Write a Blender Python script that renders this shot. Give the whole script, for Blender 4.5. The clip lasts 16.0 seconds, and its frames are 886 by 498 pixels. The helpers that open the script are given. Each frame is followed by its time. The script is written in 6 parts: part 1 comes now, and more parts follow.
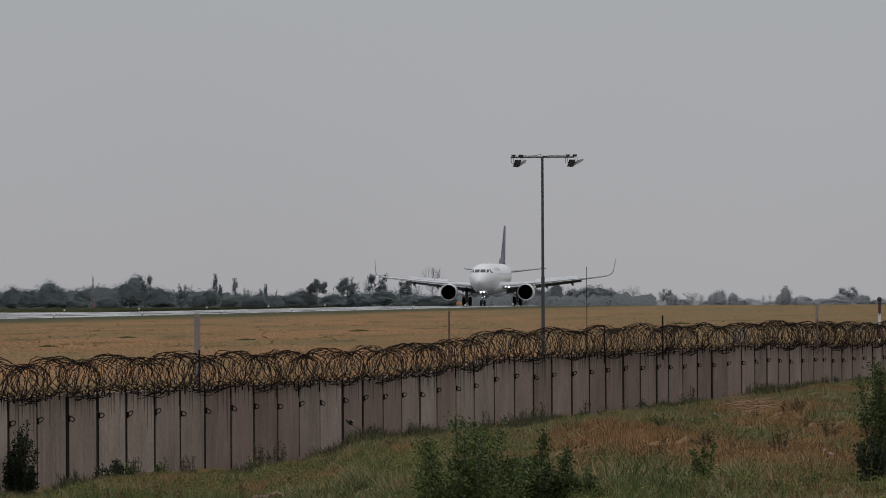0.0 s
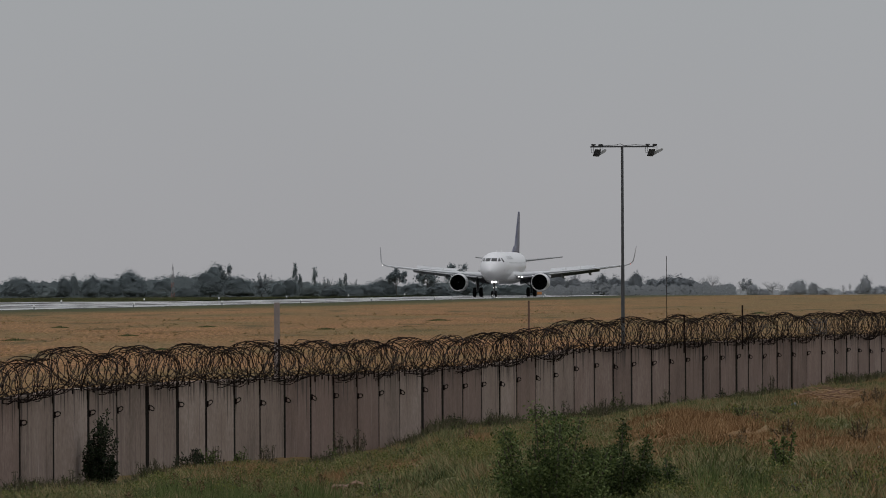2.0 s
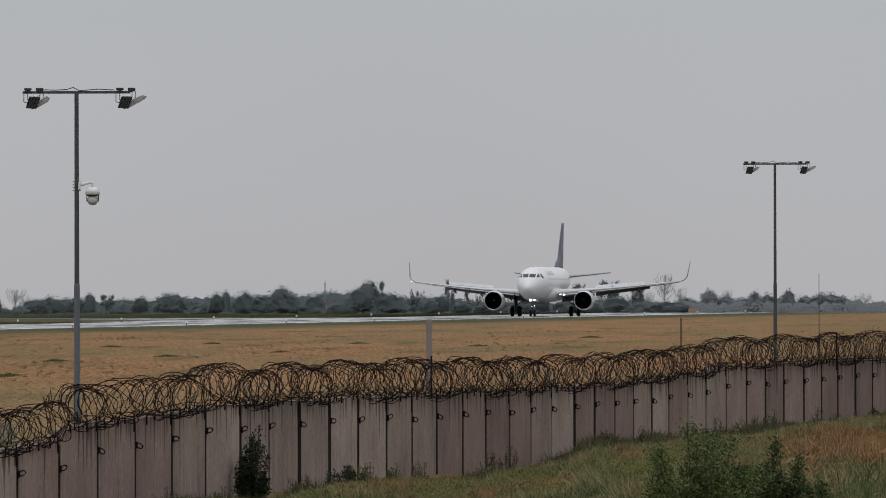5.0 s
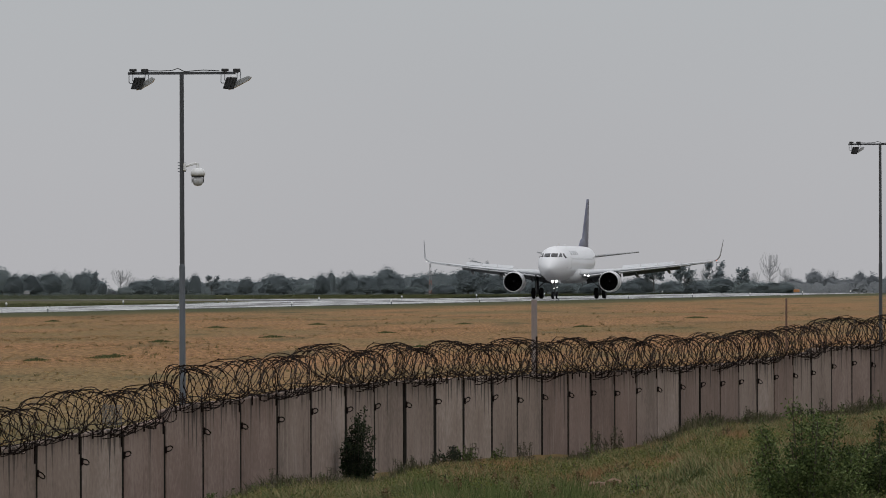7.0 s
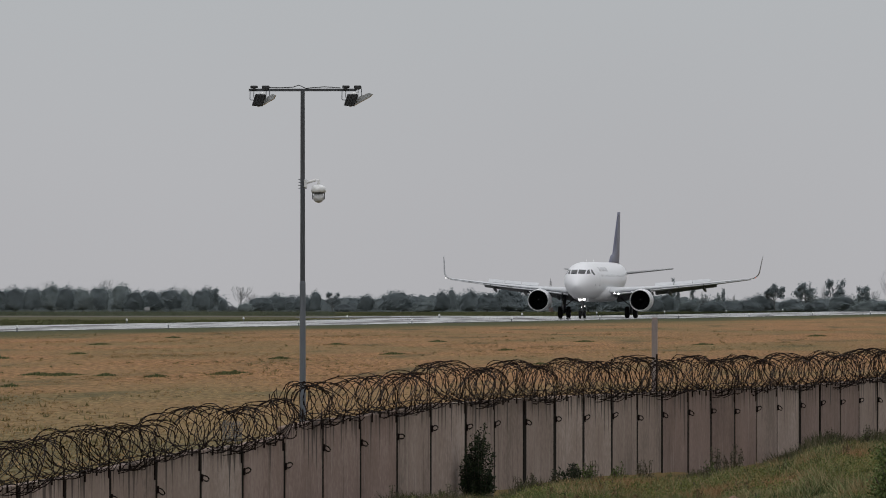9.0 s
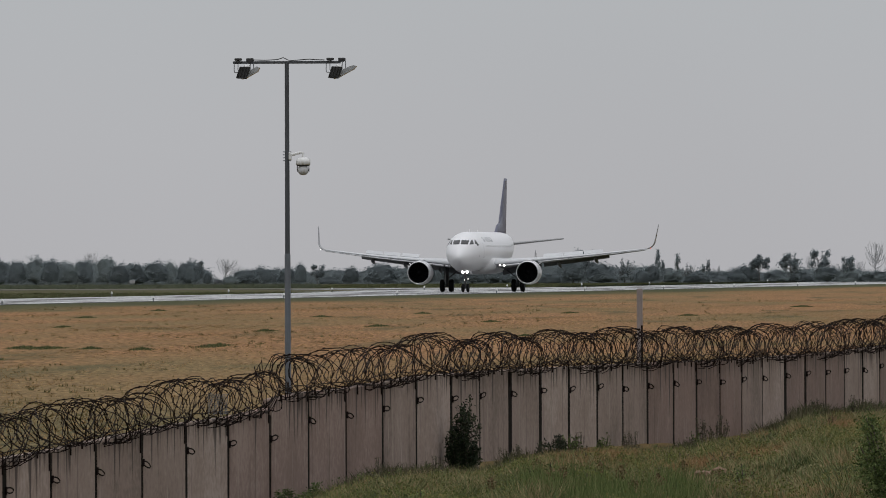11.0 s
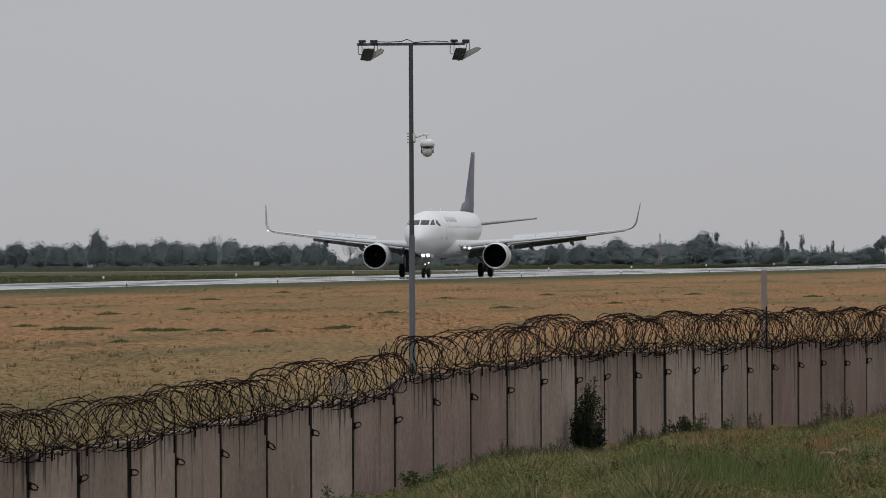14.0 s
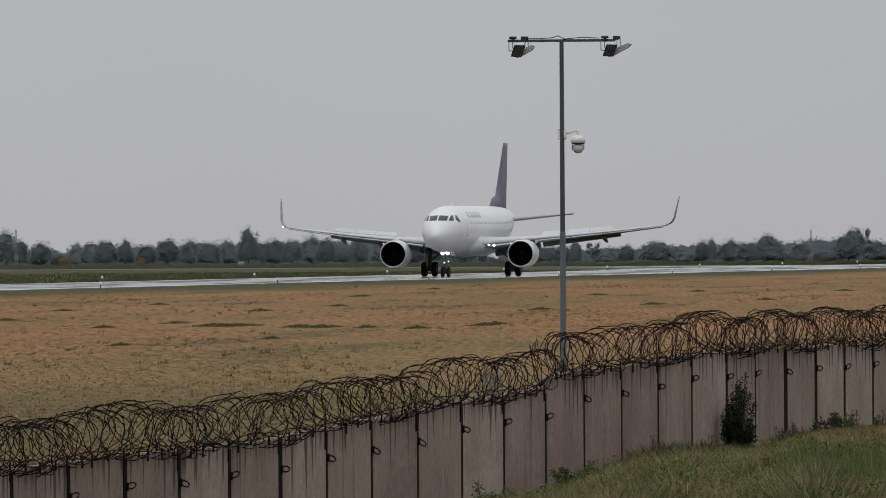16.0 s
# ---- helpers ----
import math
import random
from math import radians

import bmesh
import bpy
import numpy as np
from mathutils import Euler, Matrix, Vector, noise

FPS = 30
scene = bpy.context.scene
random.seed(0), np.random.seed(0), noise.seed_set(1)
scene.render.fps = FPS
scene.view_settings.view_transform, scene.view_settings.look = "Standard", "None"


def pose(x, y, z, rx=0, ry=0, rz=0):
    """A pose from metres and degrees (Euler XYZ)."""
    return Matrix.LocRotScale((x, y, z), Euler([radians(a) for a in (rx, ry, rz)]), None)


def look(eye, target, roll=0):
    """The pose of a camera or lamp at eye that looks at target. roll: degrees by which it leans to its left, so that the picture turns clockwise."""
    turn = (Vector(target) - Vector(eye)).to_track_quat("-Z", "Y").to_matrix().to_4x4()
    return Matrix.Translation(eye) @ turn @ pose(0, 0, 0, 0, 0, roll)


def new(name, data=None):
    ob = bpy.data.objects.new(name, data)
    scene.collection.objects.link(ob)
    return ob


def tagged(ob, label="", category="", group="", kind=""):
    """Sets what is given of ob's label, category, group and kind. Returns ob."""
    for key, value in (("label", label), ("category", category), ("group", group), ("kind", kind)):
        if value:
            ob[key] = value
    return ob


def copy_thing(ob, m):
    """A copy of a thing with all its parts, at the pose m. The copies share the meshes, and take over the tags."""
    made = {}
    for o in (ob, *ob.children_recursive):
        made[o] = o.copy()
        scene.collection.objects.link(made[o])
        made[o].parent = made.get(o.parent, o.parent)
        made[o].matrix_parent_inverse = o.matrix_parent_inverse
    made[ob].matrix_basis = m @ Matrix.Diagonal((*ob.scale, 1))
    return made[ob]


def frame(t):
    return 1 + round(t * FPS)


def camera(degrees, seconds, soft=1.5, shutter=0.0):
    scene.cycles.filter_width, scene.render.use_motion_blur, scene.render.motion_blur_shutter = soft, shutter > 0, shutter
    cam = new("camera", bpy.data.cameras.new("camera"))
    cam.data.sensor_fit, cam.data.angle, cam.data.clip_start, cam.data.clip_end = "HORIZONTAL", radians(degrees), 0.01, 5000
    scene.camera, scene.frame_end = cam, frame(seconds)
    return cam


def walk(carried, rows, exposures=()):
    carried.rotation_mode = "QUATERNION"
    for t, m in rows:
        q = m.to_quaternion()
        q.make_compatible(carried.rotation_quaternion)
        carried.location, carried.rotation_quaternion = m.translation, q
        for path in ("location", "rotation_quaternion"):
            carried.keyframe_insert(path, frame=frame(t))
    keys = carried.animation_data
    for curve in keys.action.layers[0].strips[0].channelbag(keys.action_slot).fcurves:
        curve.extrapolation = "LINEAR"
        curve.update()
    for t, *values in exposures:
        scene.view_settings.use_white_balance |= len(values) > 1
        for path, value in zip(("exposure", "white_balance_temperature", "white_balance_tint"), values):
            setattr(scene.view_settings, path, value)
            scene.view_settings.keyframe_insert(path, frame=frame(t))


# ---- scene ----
# The camera stands on a bank outside an airfield's wall and pans after a landing airliner.
# World: runway level is z = 0, y runs away from the camera, which stands at x = y = 0.
EYE = 3.13
cam = camera(5.2, 16.0, soft=0.95)
ROWS = [
    (0.0, 90.2140, 0.2871, 0.0011),
    (0.5, 90.1160, 0.3350, 0.1049),
    (1.0, 90.1339, 0.3725, 0.1547),
    (1.5, 90.2210, 0.3716, 0.1110),
    (2.0, 90.1538, 0.2524, 0.4697),
    (2.5, 90.0850, 0.1890, 0.6983),
    (3.0, 90.0803, 0.1059, 0.8751),
    (3.5, 90.2633, 0.1044, 0.9666),
    (4.0, 90.3120, 0.0414, 1.0889),
    (4.2, 90.2904, 0.0780, 1.1658),
    (6.3, 90.2204, 0.1633, 1.6622),
    (6.5, 90.1866, 0.2148, 1.7560),
    (7.0, 90.1434, 0.1696, 1.9822),
    (7.5, 90.1824, -0.0119, 2.2052),
    (8.0, 90.2222, -0.1103, 2.3894),
    (8.5, 90.2526, -0.0795, 2.5608),
    (8.7, 90.2500, -0.0536, 2.6371),
    (10.8, 90.1311, 0.1787, 2.6887),
    (11.0, 90.0808, 0.2156, 2.6005),
    (11.5, 89.9631, 0.2303, 2.5751),
    (12.0, 89.9606, 0.1599, 2.6343),
    (12.5, 90.0548, 0.2370, 2.6665),
    (13.0, 90.0234, 0.3119, 2.8120),
    (13.5, 89.9618, 0.2683, 3.0582),
    (14.0, 89.9761, 0.3041, 3.3307),
    (14.5, 90.0166, 0.2975, 3.4577),
    (15.0, 89.9317, 0.3127, 3.6259),
    (15.5, 89.9426, 0.3219, 3.9264),
    (16.0, 89.9604, 0.3469, 4.2164),
]
EXPOSURES = [(0.0, -0.22), (0.5, -0.31), (1.0, -0.31), (1.5, -0.31), (2.0, -0.33), (2.5, -0.34), (3.0, -0.31), (3.5, -0.15), (4.0, 0.0), (16.0, 0.0)]
walk(cam, [(t, pose(0, 0, EYE, rx, ry, rz)) for t, rx, ry, rz in ROWS], EXPOSURES)

# ---- light: overcast sky, soft sun ----
SUN_EL, SUN_AZ = 64.0, 200.0
world = bpy.data.worlds.new("overcast")
scene.world = world
world.use_nodes = True
wn, wl = world.node_tree.nodes, world.node_tree.links
wn.clear()
w_out = wn.new("ShaderNodeOutputWorld")
w_bg = wn.new("ShaderNodeBackground")
w_geo = wn.new("ShaderNodeTexCoord")
w_sep = wn.new("ShaderNodeSeparateXYZ")
w_ramp = wn.new("ShaderNodeValToRGB")
w_ramp.color_ramp.elements[0].position, w_ramp.color_ramp.elements[0].color = 0.0, (0.462, 0.460, 0.480, 1)
w_ramp.color_ramp.elements[1].position, w_ramp.color_ramp.elements[1].color = 1.0, (1.10, 1.12, 1.16, 1)
for at, c in ((0.012, (0.470, 0.474, 0.493, 1)), (0.035, (0.468, 0.489, 0.508, 1)), (0.3, (0.62, 0.64, 0.67, 1)), (0.6, (0.83, 0.85, 0.88, 1))):
    el = w_ramp.color_ramp.elements.new(at)
    el.color = c
w_sky = wn.new("ShaderNodeTexSky")
w_sky.sky_type = "NISHITA"
w_sky.sun_disc = False
w_sky.sun_elevation, w_sky.sun_rotation = radians(SUN_EL), radians(SUN_AZ)
w_sky.air_density, w_sky.dust_density = 1.0, 5.0
w_mul = wn.new("ShaderNodeVectorMath")
w_mul.operation = "SCALE"
w_mul.inputs["Scale"].default_value = 0.10
w_hsv = wn.new("ShaderNodeHueSaturation")
w_hsv.inputs["Saturation"].default_value = 0.15
w_cloud = wn.new("ShaderNodeTexNoise")
w_cloud.inputs["Scale"].default_value = 9.0
w_cloud.inputs["Detail"].default_value = 3.0
w_cr = wn.new("ShaderNodeMapRange")
w_cr.inputs["From Min"].default_value, w_cr.inputs["From Max"].default_value = 0.3, 0.7
w_cr.inputs["To Min"].default_value, w_cr.inputs["To Max"].default_value = 0.97, 1.03
w_tint = wn.new("ShaderNodeVectorMath")
w_tint.operation = "SCALE"
w_mix = wn.new("ShaderNodeMix")
w_mix.data_type = "RGBA"
w_mix.inputs["Factor"].default_value = 0.94
wl.new(w_geo.outputs["Generated"], w_sep.inputs[0])
wl.new(w_geo.outputs["Generated"], w_cloud.inputs["Vector"])
wl.new(w_cloud.outputs["Fac"], w_cr.inputs["Value"])
wl.new(w_sep.outputs["Z"], w_ramp.inputs["Fac"])
wl.new(w_ramp.outputs["Color"], w_tint.inputs[0])
wl.new(w_cr.outputs["Result"], w_tint.inputs["Scale"])
wl.new(w_sky.outputs["Color"], w_hsv.inputs["Color"])
wl.new(w_hsv.outputs["Color"], w_mul.inputs[0])
wl.new(w_mul.outputs["Vector"], w_mix.inputs["A"])
wl.new(w_tint.outputs["Vector"], w_mix.inputs["B"])
wl.new(w_mix.outputs["Result"], w_bg.inputs["Color"])
w_bg.inputs["Strength"].default_value = 1.0
wl.new(w_bg.outputs[0], w_out.inputs[0])

sun = new("sun", bpy.data.lights.new("sun", "SUN"))
sun.data.energy, sun.data.angle, sun.data.color = 0.4, radians(40), (1.0, 0.96, 0.9)
sun.matrix_world = look((0, 0, 0), (-math.sin(radians(SUN_AZ)), -math.cos(radians(SUN_AZ)), -math.tan(radians(SUN_EL))))
sun.location = (0, 0, 200)


# ---- materials ----
def material(name, colors, scale=1.0, rough=0.8, bump=0.0, metal=0.0, fine=8.0, space="Object", stretch=(1, 1, 1),
             island=0.0, per_object=0.0, emit=0.0, rough_var=0.1, spec=0.5, thin=0.0, span=(0.3, 0.7)):
    """A surface whose colour runs through colors by a coarse and a fine noise, with bump and uneven gloss."""
    m = bpy.data.materials.new(name)
    m.use_nodes = True
    n, l = m.node_tree.nodes, m.node_tree.links
    b = n["Principled BSDF"]
    if space == "World":
        src = n.new("ShaderNodeNewGeometry").outputs["Position"]
    else:
        src = n.new("ShaderNodeTexCoord").outputs["Object"]
    mp = n.new("ShaderNodeMapping")
    mp.inputs["Scale"].default_value = stretch
    l.new(src, mp.inputs["Vector"])
    big, small = n.new("ShaderNodeTexNoise"), n.new("ShaderNodeTexNoise")
    big.inputs["Scale"].default_value, big.inputs["Detail"].default_value = scale, 4.0
    small.inputs["Scale"].default_value, small.inputs["Detail"].default_value = scale * fine, 5.0
    l.new(mp.outputs[0], big.inputs["Vector"])
    l.new(mp.outputs[0], small.inputs["Vector"])
    mix = n.new("ShaderNodeMath")
    mix.operation = "MULTIPLY_ADD"
    mix.inputs[1].default_value = 0.45
    l.new(small.outputs["Fac"], mix.inputs[0])
    part_big = n.new("ShaderNodeMath")
    part_big.operation = "MULTIPLY"
    part_big.inputs[1].default_value = 0.55
    l.new(big.outputs["Fac"], part_big.inputs[0])
    l.new(part_big.outputs[0], mix.inputs[2])
    value = mix.outputs[0]
    if island or per_object:
        add = n.new("ShaderNodeMath")
        add.operation = "MULTIPLY_ADD"
        rnd = n.new("ShaderNodeNewGeometry").outputs["Random Per Island"] if island else n.new("ShaderNodeObjectInfo").outputs["Random"]
        off = n.new("ShaderNodeMath")
        off.operation = "SUBTRACT"
        off.inputs[1].default_value = 0.5
        l.new(rnd, off.inputs[0])
        l.new(off.outputs[0], add.inputs[0])
        add.inputs[1].default_value = island or per_object
        l.new(value, add.inputs[2])
        value = add.outputs[0]
    ramp = n.new("ShaderNodeValToRGB")
    els = ramp.color_ramp.elements
    lo, hi = span
    els[0].position, els[0].color = lo, (*colors[0], 1)
    els[1].position, els[1].color = hi, (*colors[-1], 1)
    for i, c in enumerate(colors[1:-1]):
        e = els.new(lo + (hi - lo) * (i + 1) / (len(colors) - 1))
        e.color = (*c, 1)
    l.new(value, ramp.inputs["Fac"])
    l.new(ramp.outputs["Color"], b.inputs["Base Color"])
    rr = n.new("ShaderNodeMapRange")
    rr.inputs["To Min"].default_value, rr.inputs["To Max"].default_value = max(0.02, rough - rough_var), min(1, rough + rough_var)
    l.new(small.outputs["Fac"], rr.inputs["Value"])
    l.new(rr.outputs["Result"], b.inputs["Roughness"])
    b.inputs["Metallic"].default_value = metal
    b.inputs["Specular IOR Level"].default_value = spec
    if bump:
        bp = n.new("ShaderNodeBump")
        bp.inputs["Strength"].default_value, bp.inputs["Distance"].default_value = 0.6, bump
        l.new(small.outputs["Fac"], bp.inputs["Height"])
        l.new(bp.outputs["Normal"], b.inputs["Normal"])
    if thin:                                # light that passes through a leaf
        tr, both = n.new("ShaderNodeBsdfTranslucent"), n.new("ShaderNodeMixShader")
        l.new(ramp.outputs["Color"], tr.inputs["Color"])
        both.inputs["Fac"].default_value = thin
        l.new(b.outputs[0], both.inputs[1])
        l.new(tr.outputs[0], both.inputs[2])
        l.new(both.outputs[0], n["Material Output"].inputs["Surface"])
    if emit:
        b.inputs["Emission Color"].default_value = (*colors[-1], 1)
        b.inputs["Emission Strength"].default_value = emit
    return m


# ---- helpers for meshes ----
def mesh_object(name, bm, mat, parent=None, smooth=False):
    me = bpy.data.meshes.new(name)
    bm.to_mesh(me)
    bm.free()
    if smooth:
        me.polygons.foreach_set("use_smooth", [True] * len(me.polygons))
    for m in (mat if isinstance(mat, (list, tuple)) else [mat]):
        me.materials.append(m)
    ob = new(name, me)
    ob.parent = parent
    return ob


def part(name, bm, mat, parent, label="", smooth=False):
    ob = mesh_object(name, bm, mat, parent, smooth)
    if label:
        ob["label"] = label
    return ob


def raw(name, verts, faces, mat, parent=None, smooth=False):
    me = bpy.data.meshes.new(name)
    me.from_pydata(verts, [], faces)
    me.materials.append(mat)
    if smooth:
        me.polygons.foreach_set("use_smooth", [True] * len(me.polygons))
    ob = new(name, me)
    ob.parent = parent
    return ob


def box(bm, x0, x1, y0, y1, z0, z1, bevel=0.0):
    r = bmesh.ops.create_cube(bm, size=1.0)
    for v in r["verts"]:
        v.co = Vector(((x0 + x1) / 2 + v.co.x * (x1 - x0), (y0 + y1) / 2 + v.co.y * (y1 - y0), (z0 + z1) / 2 + v.co.z * (z1 - z0)))
    if bevel:
        es = list({e for v in r["verts"] for e in v.link_edges})
        bmesh.ops.bevel(bm, geom=es, offset=bevel, segments=1, affect="EDGES")


def rod(bm, a, b, r0, r1=None, segs=8, cap=True):
    a, b = Vector(a), Vector(b)
    r1 = r0 if r1 is None else r1
    q = (b - a).to_track_quat("Z", "Y").to_matrix()
    ra, rb = [], []
    for i in range(segs):
        c = Vector((math.cos(2 * math.pi * i / segs), math.sin(2 * math.pi * i / segs), 0))
        ra.append(bm.verts.new(a + q @ (c * r0)))
        rb.append(bm.verts.new(b + q @ (c * r1)))
    for i in range(segs):
        j = (i + 1) % segs
        bm.faces.new((ra[i], ra[j], rb[j], rb[i]))
    if cap:
        bm.faces.new(ra[::-1])
        bm.faces.new(rb)


def tube(bm, pts, r, segs=5, closed=False):
    pts = [Vector(p) for p in pts]
    n = len(pts)
    rings = []
    for i, p in enumerate(pts):
        d = (pts[(i + 1) % n] - pts[i - 1]) if closed else (pts[min(i + 1, n - 1)] - pts[max(i - 1, 0)])
        q = d.to_track_quat("Z", "Y").to_matrix()
        rings.append([bm.verts.new(p + q @ Vector((math.cos(2 * math.pi * k / segs) * r, math.sin(2 * math.pi * k / segs) * r, 0))) for k in range(segs)])
    for i in range(n if closed else n - 1):
        a, b = rings[i], rings[(i + 1) % n]
        for k in range(segs):
            bm.faces.new((a[k], a[(k + 1) % segs], b[(k + 1) % segs], b[k]))


def lathe(bm, profile, segs=24, axis="Z", origin=(0, 0, 0)):
    """profile: (radius, height) along the axis."""
    o = Vector(origin)
    rings = []
    for r, h in profile:
        ring = []
        for i in range(segs):
            c, s = r * math.cos(2 * math.pi * i / segs), r * math.sin(2 * math.pi * i / segs)
            v = Vector((c, s, h)) if axis == "Z" else (Vector((c, h, s)) if axis == "Y" else Vector((h, c, s)))
            ring.append(bm.verts.new(o + v))
        rings.append(ring)
    for a, b in zip(rings, rings[1:]):
        for i in range(segs):
            j = (i + 1) % segs
            bm.faces.new((a[i], a[j], b[j], b[i]))
    return rings


def lerp_table(table, x):
    if x <= table[0][0]:
        return table[0][1]
    for (x0, y0), (x1, y1) in zip(table, table[1:]):
        if x <= x1:
            return y0 + (y1 - y0) * (x - x0) / (x1 - x0)
    return table[-1][1]


# ---- surfaces ----


def concrete_material(name, tones):
    """Old precast concrete: lighter and darker runs down the face, rust streaks from the top, faint lifts."""
    m = material(name, tones, 0.9, 0.92, 0.004, stretch=(1, 0.7, 0.75), fine=14, per_object=0.22)
    n, l = m.node_tree.nodes, m.node_tree.links
    b = n["Principled BSDF"]
    old = b.inputs["Base Color"].links[0].from_socket
    mp = n.new("ShaderNodeMapping")
    mp.inputs["Scale"].default_value = (1, 4.4, 0.22)
    l.new(n.new("ShaderNodeTexCoord").outputs["Object"], mp.inputs["Vector"])
    t = n.new("ShaderNodeTexNoise")
    t.inputs["Scale"].default_value, t.inputs["Detail"].default_value = 1.0, 3.0
    l.new(mp.outputs[0], t.inputs["Vector"])
    r = n.new("ShaderNodeValToRGB")
    r.color_ramp.elements[0].position, r.color_ramp.elements[0].color = 0.60, (0, 0, 0, 1)
    r.color_ramp.elements[1].position, r.color_ramp.elements[1].color = 0.74, (0.6, 0.6, 0.6, 1)
    l.new(t.outputs["Fac"], r.inputs["Fac"])
    mix = n.new("ShaderNodeMix")
    mix.data_type = "RGBA"
    l.new(r.outputs["Color"], mix.inputs["Factor"])
    l.new(old, mix.inputs["A"])
    mix.inputs["B"].default_value = (0.085, 0.058, 0.046, 1)
    # pale lime runs, thin and long
    mp2 = n.new("ShaderNodeMapping")
    mp2.inputs["Scale"].default_value, mp2.inputs["Location"].default_value = (1, 8.5, 0.8), (0, 7, 3)
    l.new(n.new("ShaderNodeTexCoord").outputs["Object"], mp2.inputs["Vector"])
    t2 = n.new("ShaderNodeTexNoise")
    t2.inputs["Scale"].default_value, t2.inputs["Detail"].default_value = 1.0, 4.0
    l.new(mp2.outputs[0], t2.inputs["Vector"])
    r2 = n.new("ShaderNodeValToRGB")
    r2.color_ramp.elements[0].position, r2.color_ramp.elements[0].color = 0.60, (0, 0, 0, 1)
    r2.color_ramp.elements[1].position, r2.color_ramp.elements[1].color = 0.76, (0.4, 0.4, 0.4, 1)
    l.new(t2.outputs["Fac"], r2.inputs["Fac"])
    mix2 = n.new("ShaderNodeMix")
    mix2.data_type = "RGBA"
    l.new(r2.outputs["Color"], mix2.inputs["Factor"])
    l.new(mix.outputs["Result"], mix2.inputs["A"])
    mix2.inputs["B"].default_value = (0.44, 0.38, 0.34, 1)
    # rust that has run down from the wire's stakes: long where the noise is strong, gone lower down
    att = n.new("ShaderNodeAttribute")
    att.attribute_name = "down"
    mp3 = n.new("ShaderNodeMapping")
    mp3.inputs["Scale"].default_value = (1, 6.0, 0.10)
    l.new(n.new("ShaderNodeTexCoord").outputs["Object"], mp3.inputs["Vector"])
    t3 = n.new("ShaderNodeTexNoise")
    t3.inputs["Scale"].default_value, t3.inputs["Detail"].default_value = 1.0, 2.0
    l.new(mp3.outputs[0], t3.inputs["Vector"])
    less = n.new("ShaderNodeMath")
    less.operation = "MULTIPLY_ADD"
    less.inputs[1].default_value = -0.24
    l.new(att.outputs["Fac"], less.inputs[0])
    l.new(t3.outputs["Fac"], less.inputs[2])
    r3 = n.new("ShaderNodeValToRGB")
    r3.color_ramp.elements[0].position, r3.color_ramp.elements[0].color = 0.485, (0, 0, 0, 1)
    r3.color_ramp.elements[1].position, r3.color_ramp.elements[1].color = 0.545, (0.9, 0.9, 0.9, 1)
    l.new(less.outputs[0], r3.inputs["Fac"])
    mix3 = n.new("ShaderNodeMix")
    mix3.data_type = "RGBA"
    l.new(r3.outputs["Color"], mix3.inputs["Factor"])
    l.new(mix2.outputs["Result"], mix3.inputs["A"])
    mix3.inputs["B"].default_value = (0.05, 0.033, 0.026, 1)
    l.new(mix3.outputs["Result"], b.inputs["Base Color"])
    return m


M_CONCRETE = concrete_material("weathered_concrete", [(0.165, 0.120, 0.097), (0.240, 0.176, 0.145), (0.285, 0.214, 0.180), (0.375, 0.295, 0.255)])
M_CONCRETE_RED = concrete_material("reddish_concrete", [(0.125, 0.080, 0.064), (0.183, 0.121, 0.098), (0.220, 0.150, 0.124), (0.29, 0.210, 0.178)])
M_JOINT = material("joint_gap_shade", [(0.008, 0.006, 0.005), (0.018, 0.014, 0.012)], 3.0, 0.95, 0.004, spec=0.05)
M_RUST = material("rusty_wire", [(0.007, 0.004, 0.004), (0.017, 0.010, 0.008)], 20.0, 0.85, 0.0, spec=0.12)
M_STEEL = material("galvanised_steel", [(0.10, 0.11, 0.125), (0.17, 0.185, 0.21)], 3.0, 0.55, 0.0, metal=0.3, stretch=(1, 1, 0.15))
M_STEEL_DARK = material("dark_weathered_steel", [(0.045, 0.048, 0.054), (0.075, 0.08, 0.088)], 3.0, 0.6, 0.0, metal=0.2, stretch=(1, 1, 0.15))
M_DARK = material("dark_lamp_housing", [(0.012, 0.012, 0.013), (0.03, 0.03, 0.032)], 6.0, 0.55)
M_GLASS_GREY = material("lamp_glass", [(0.25, 0.26, 0.27), (0.34, 0.35, 0.36)], 6.0, 0.2)
M_WHITE_PLASTIC = material("white_plastic", [(0.62, 0.62, 0.62), (0.74, 0.74, 0.74)], 5.0, 0.35)
M_POST_PINK = material("weathered_post", [(0.187, 0.151, 0.144), (0.274, 0.230, 0.216)], 4.0, 0.9, stretch=(1, 1, 0.3))
M_POST_RUST = material("rusty_post", [(0.10, 0.055, 0.04), (0.17, 0.10, 0.075)], 5.0, 0.85)


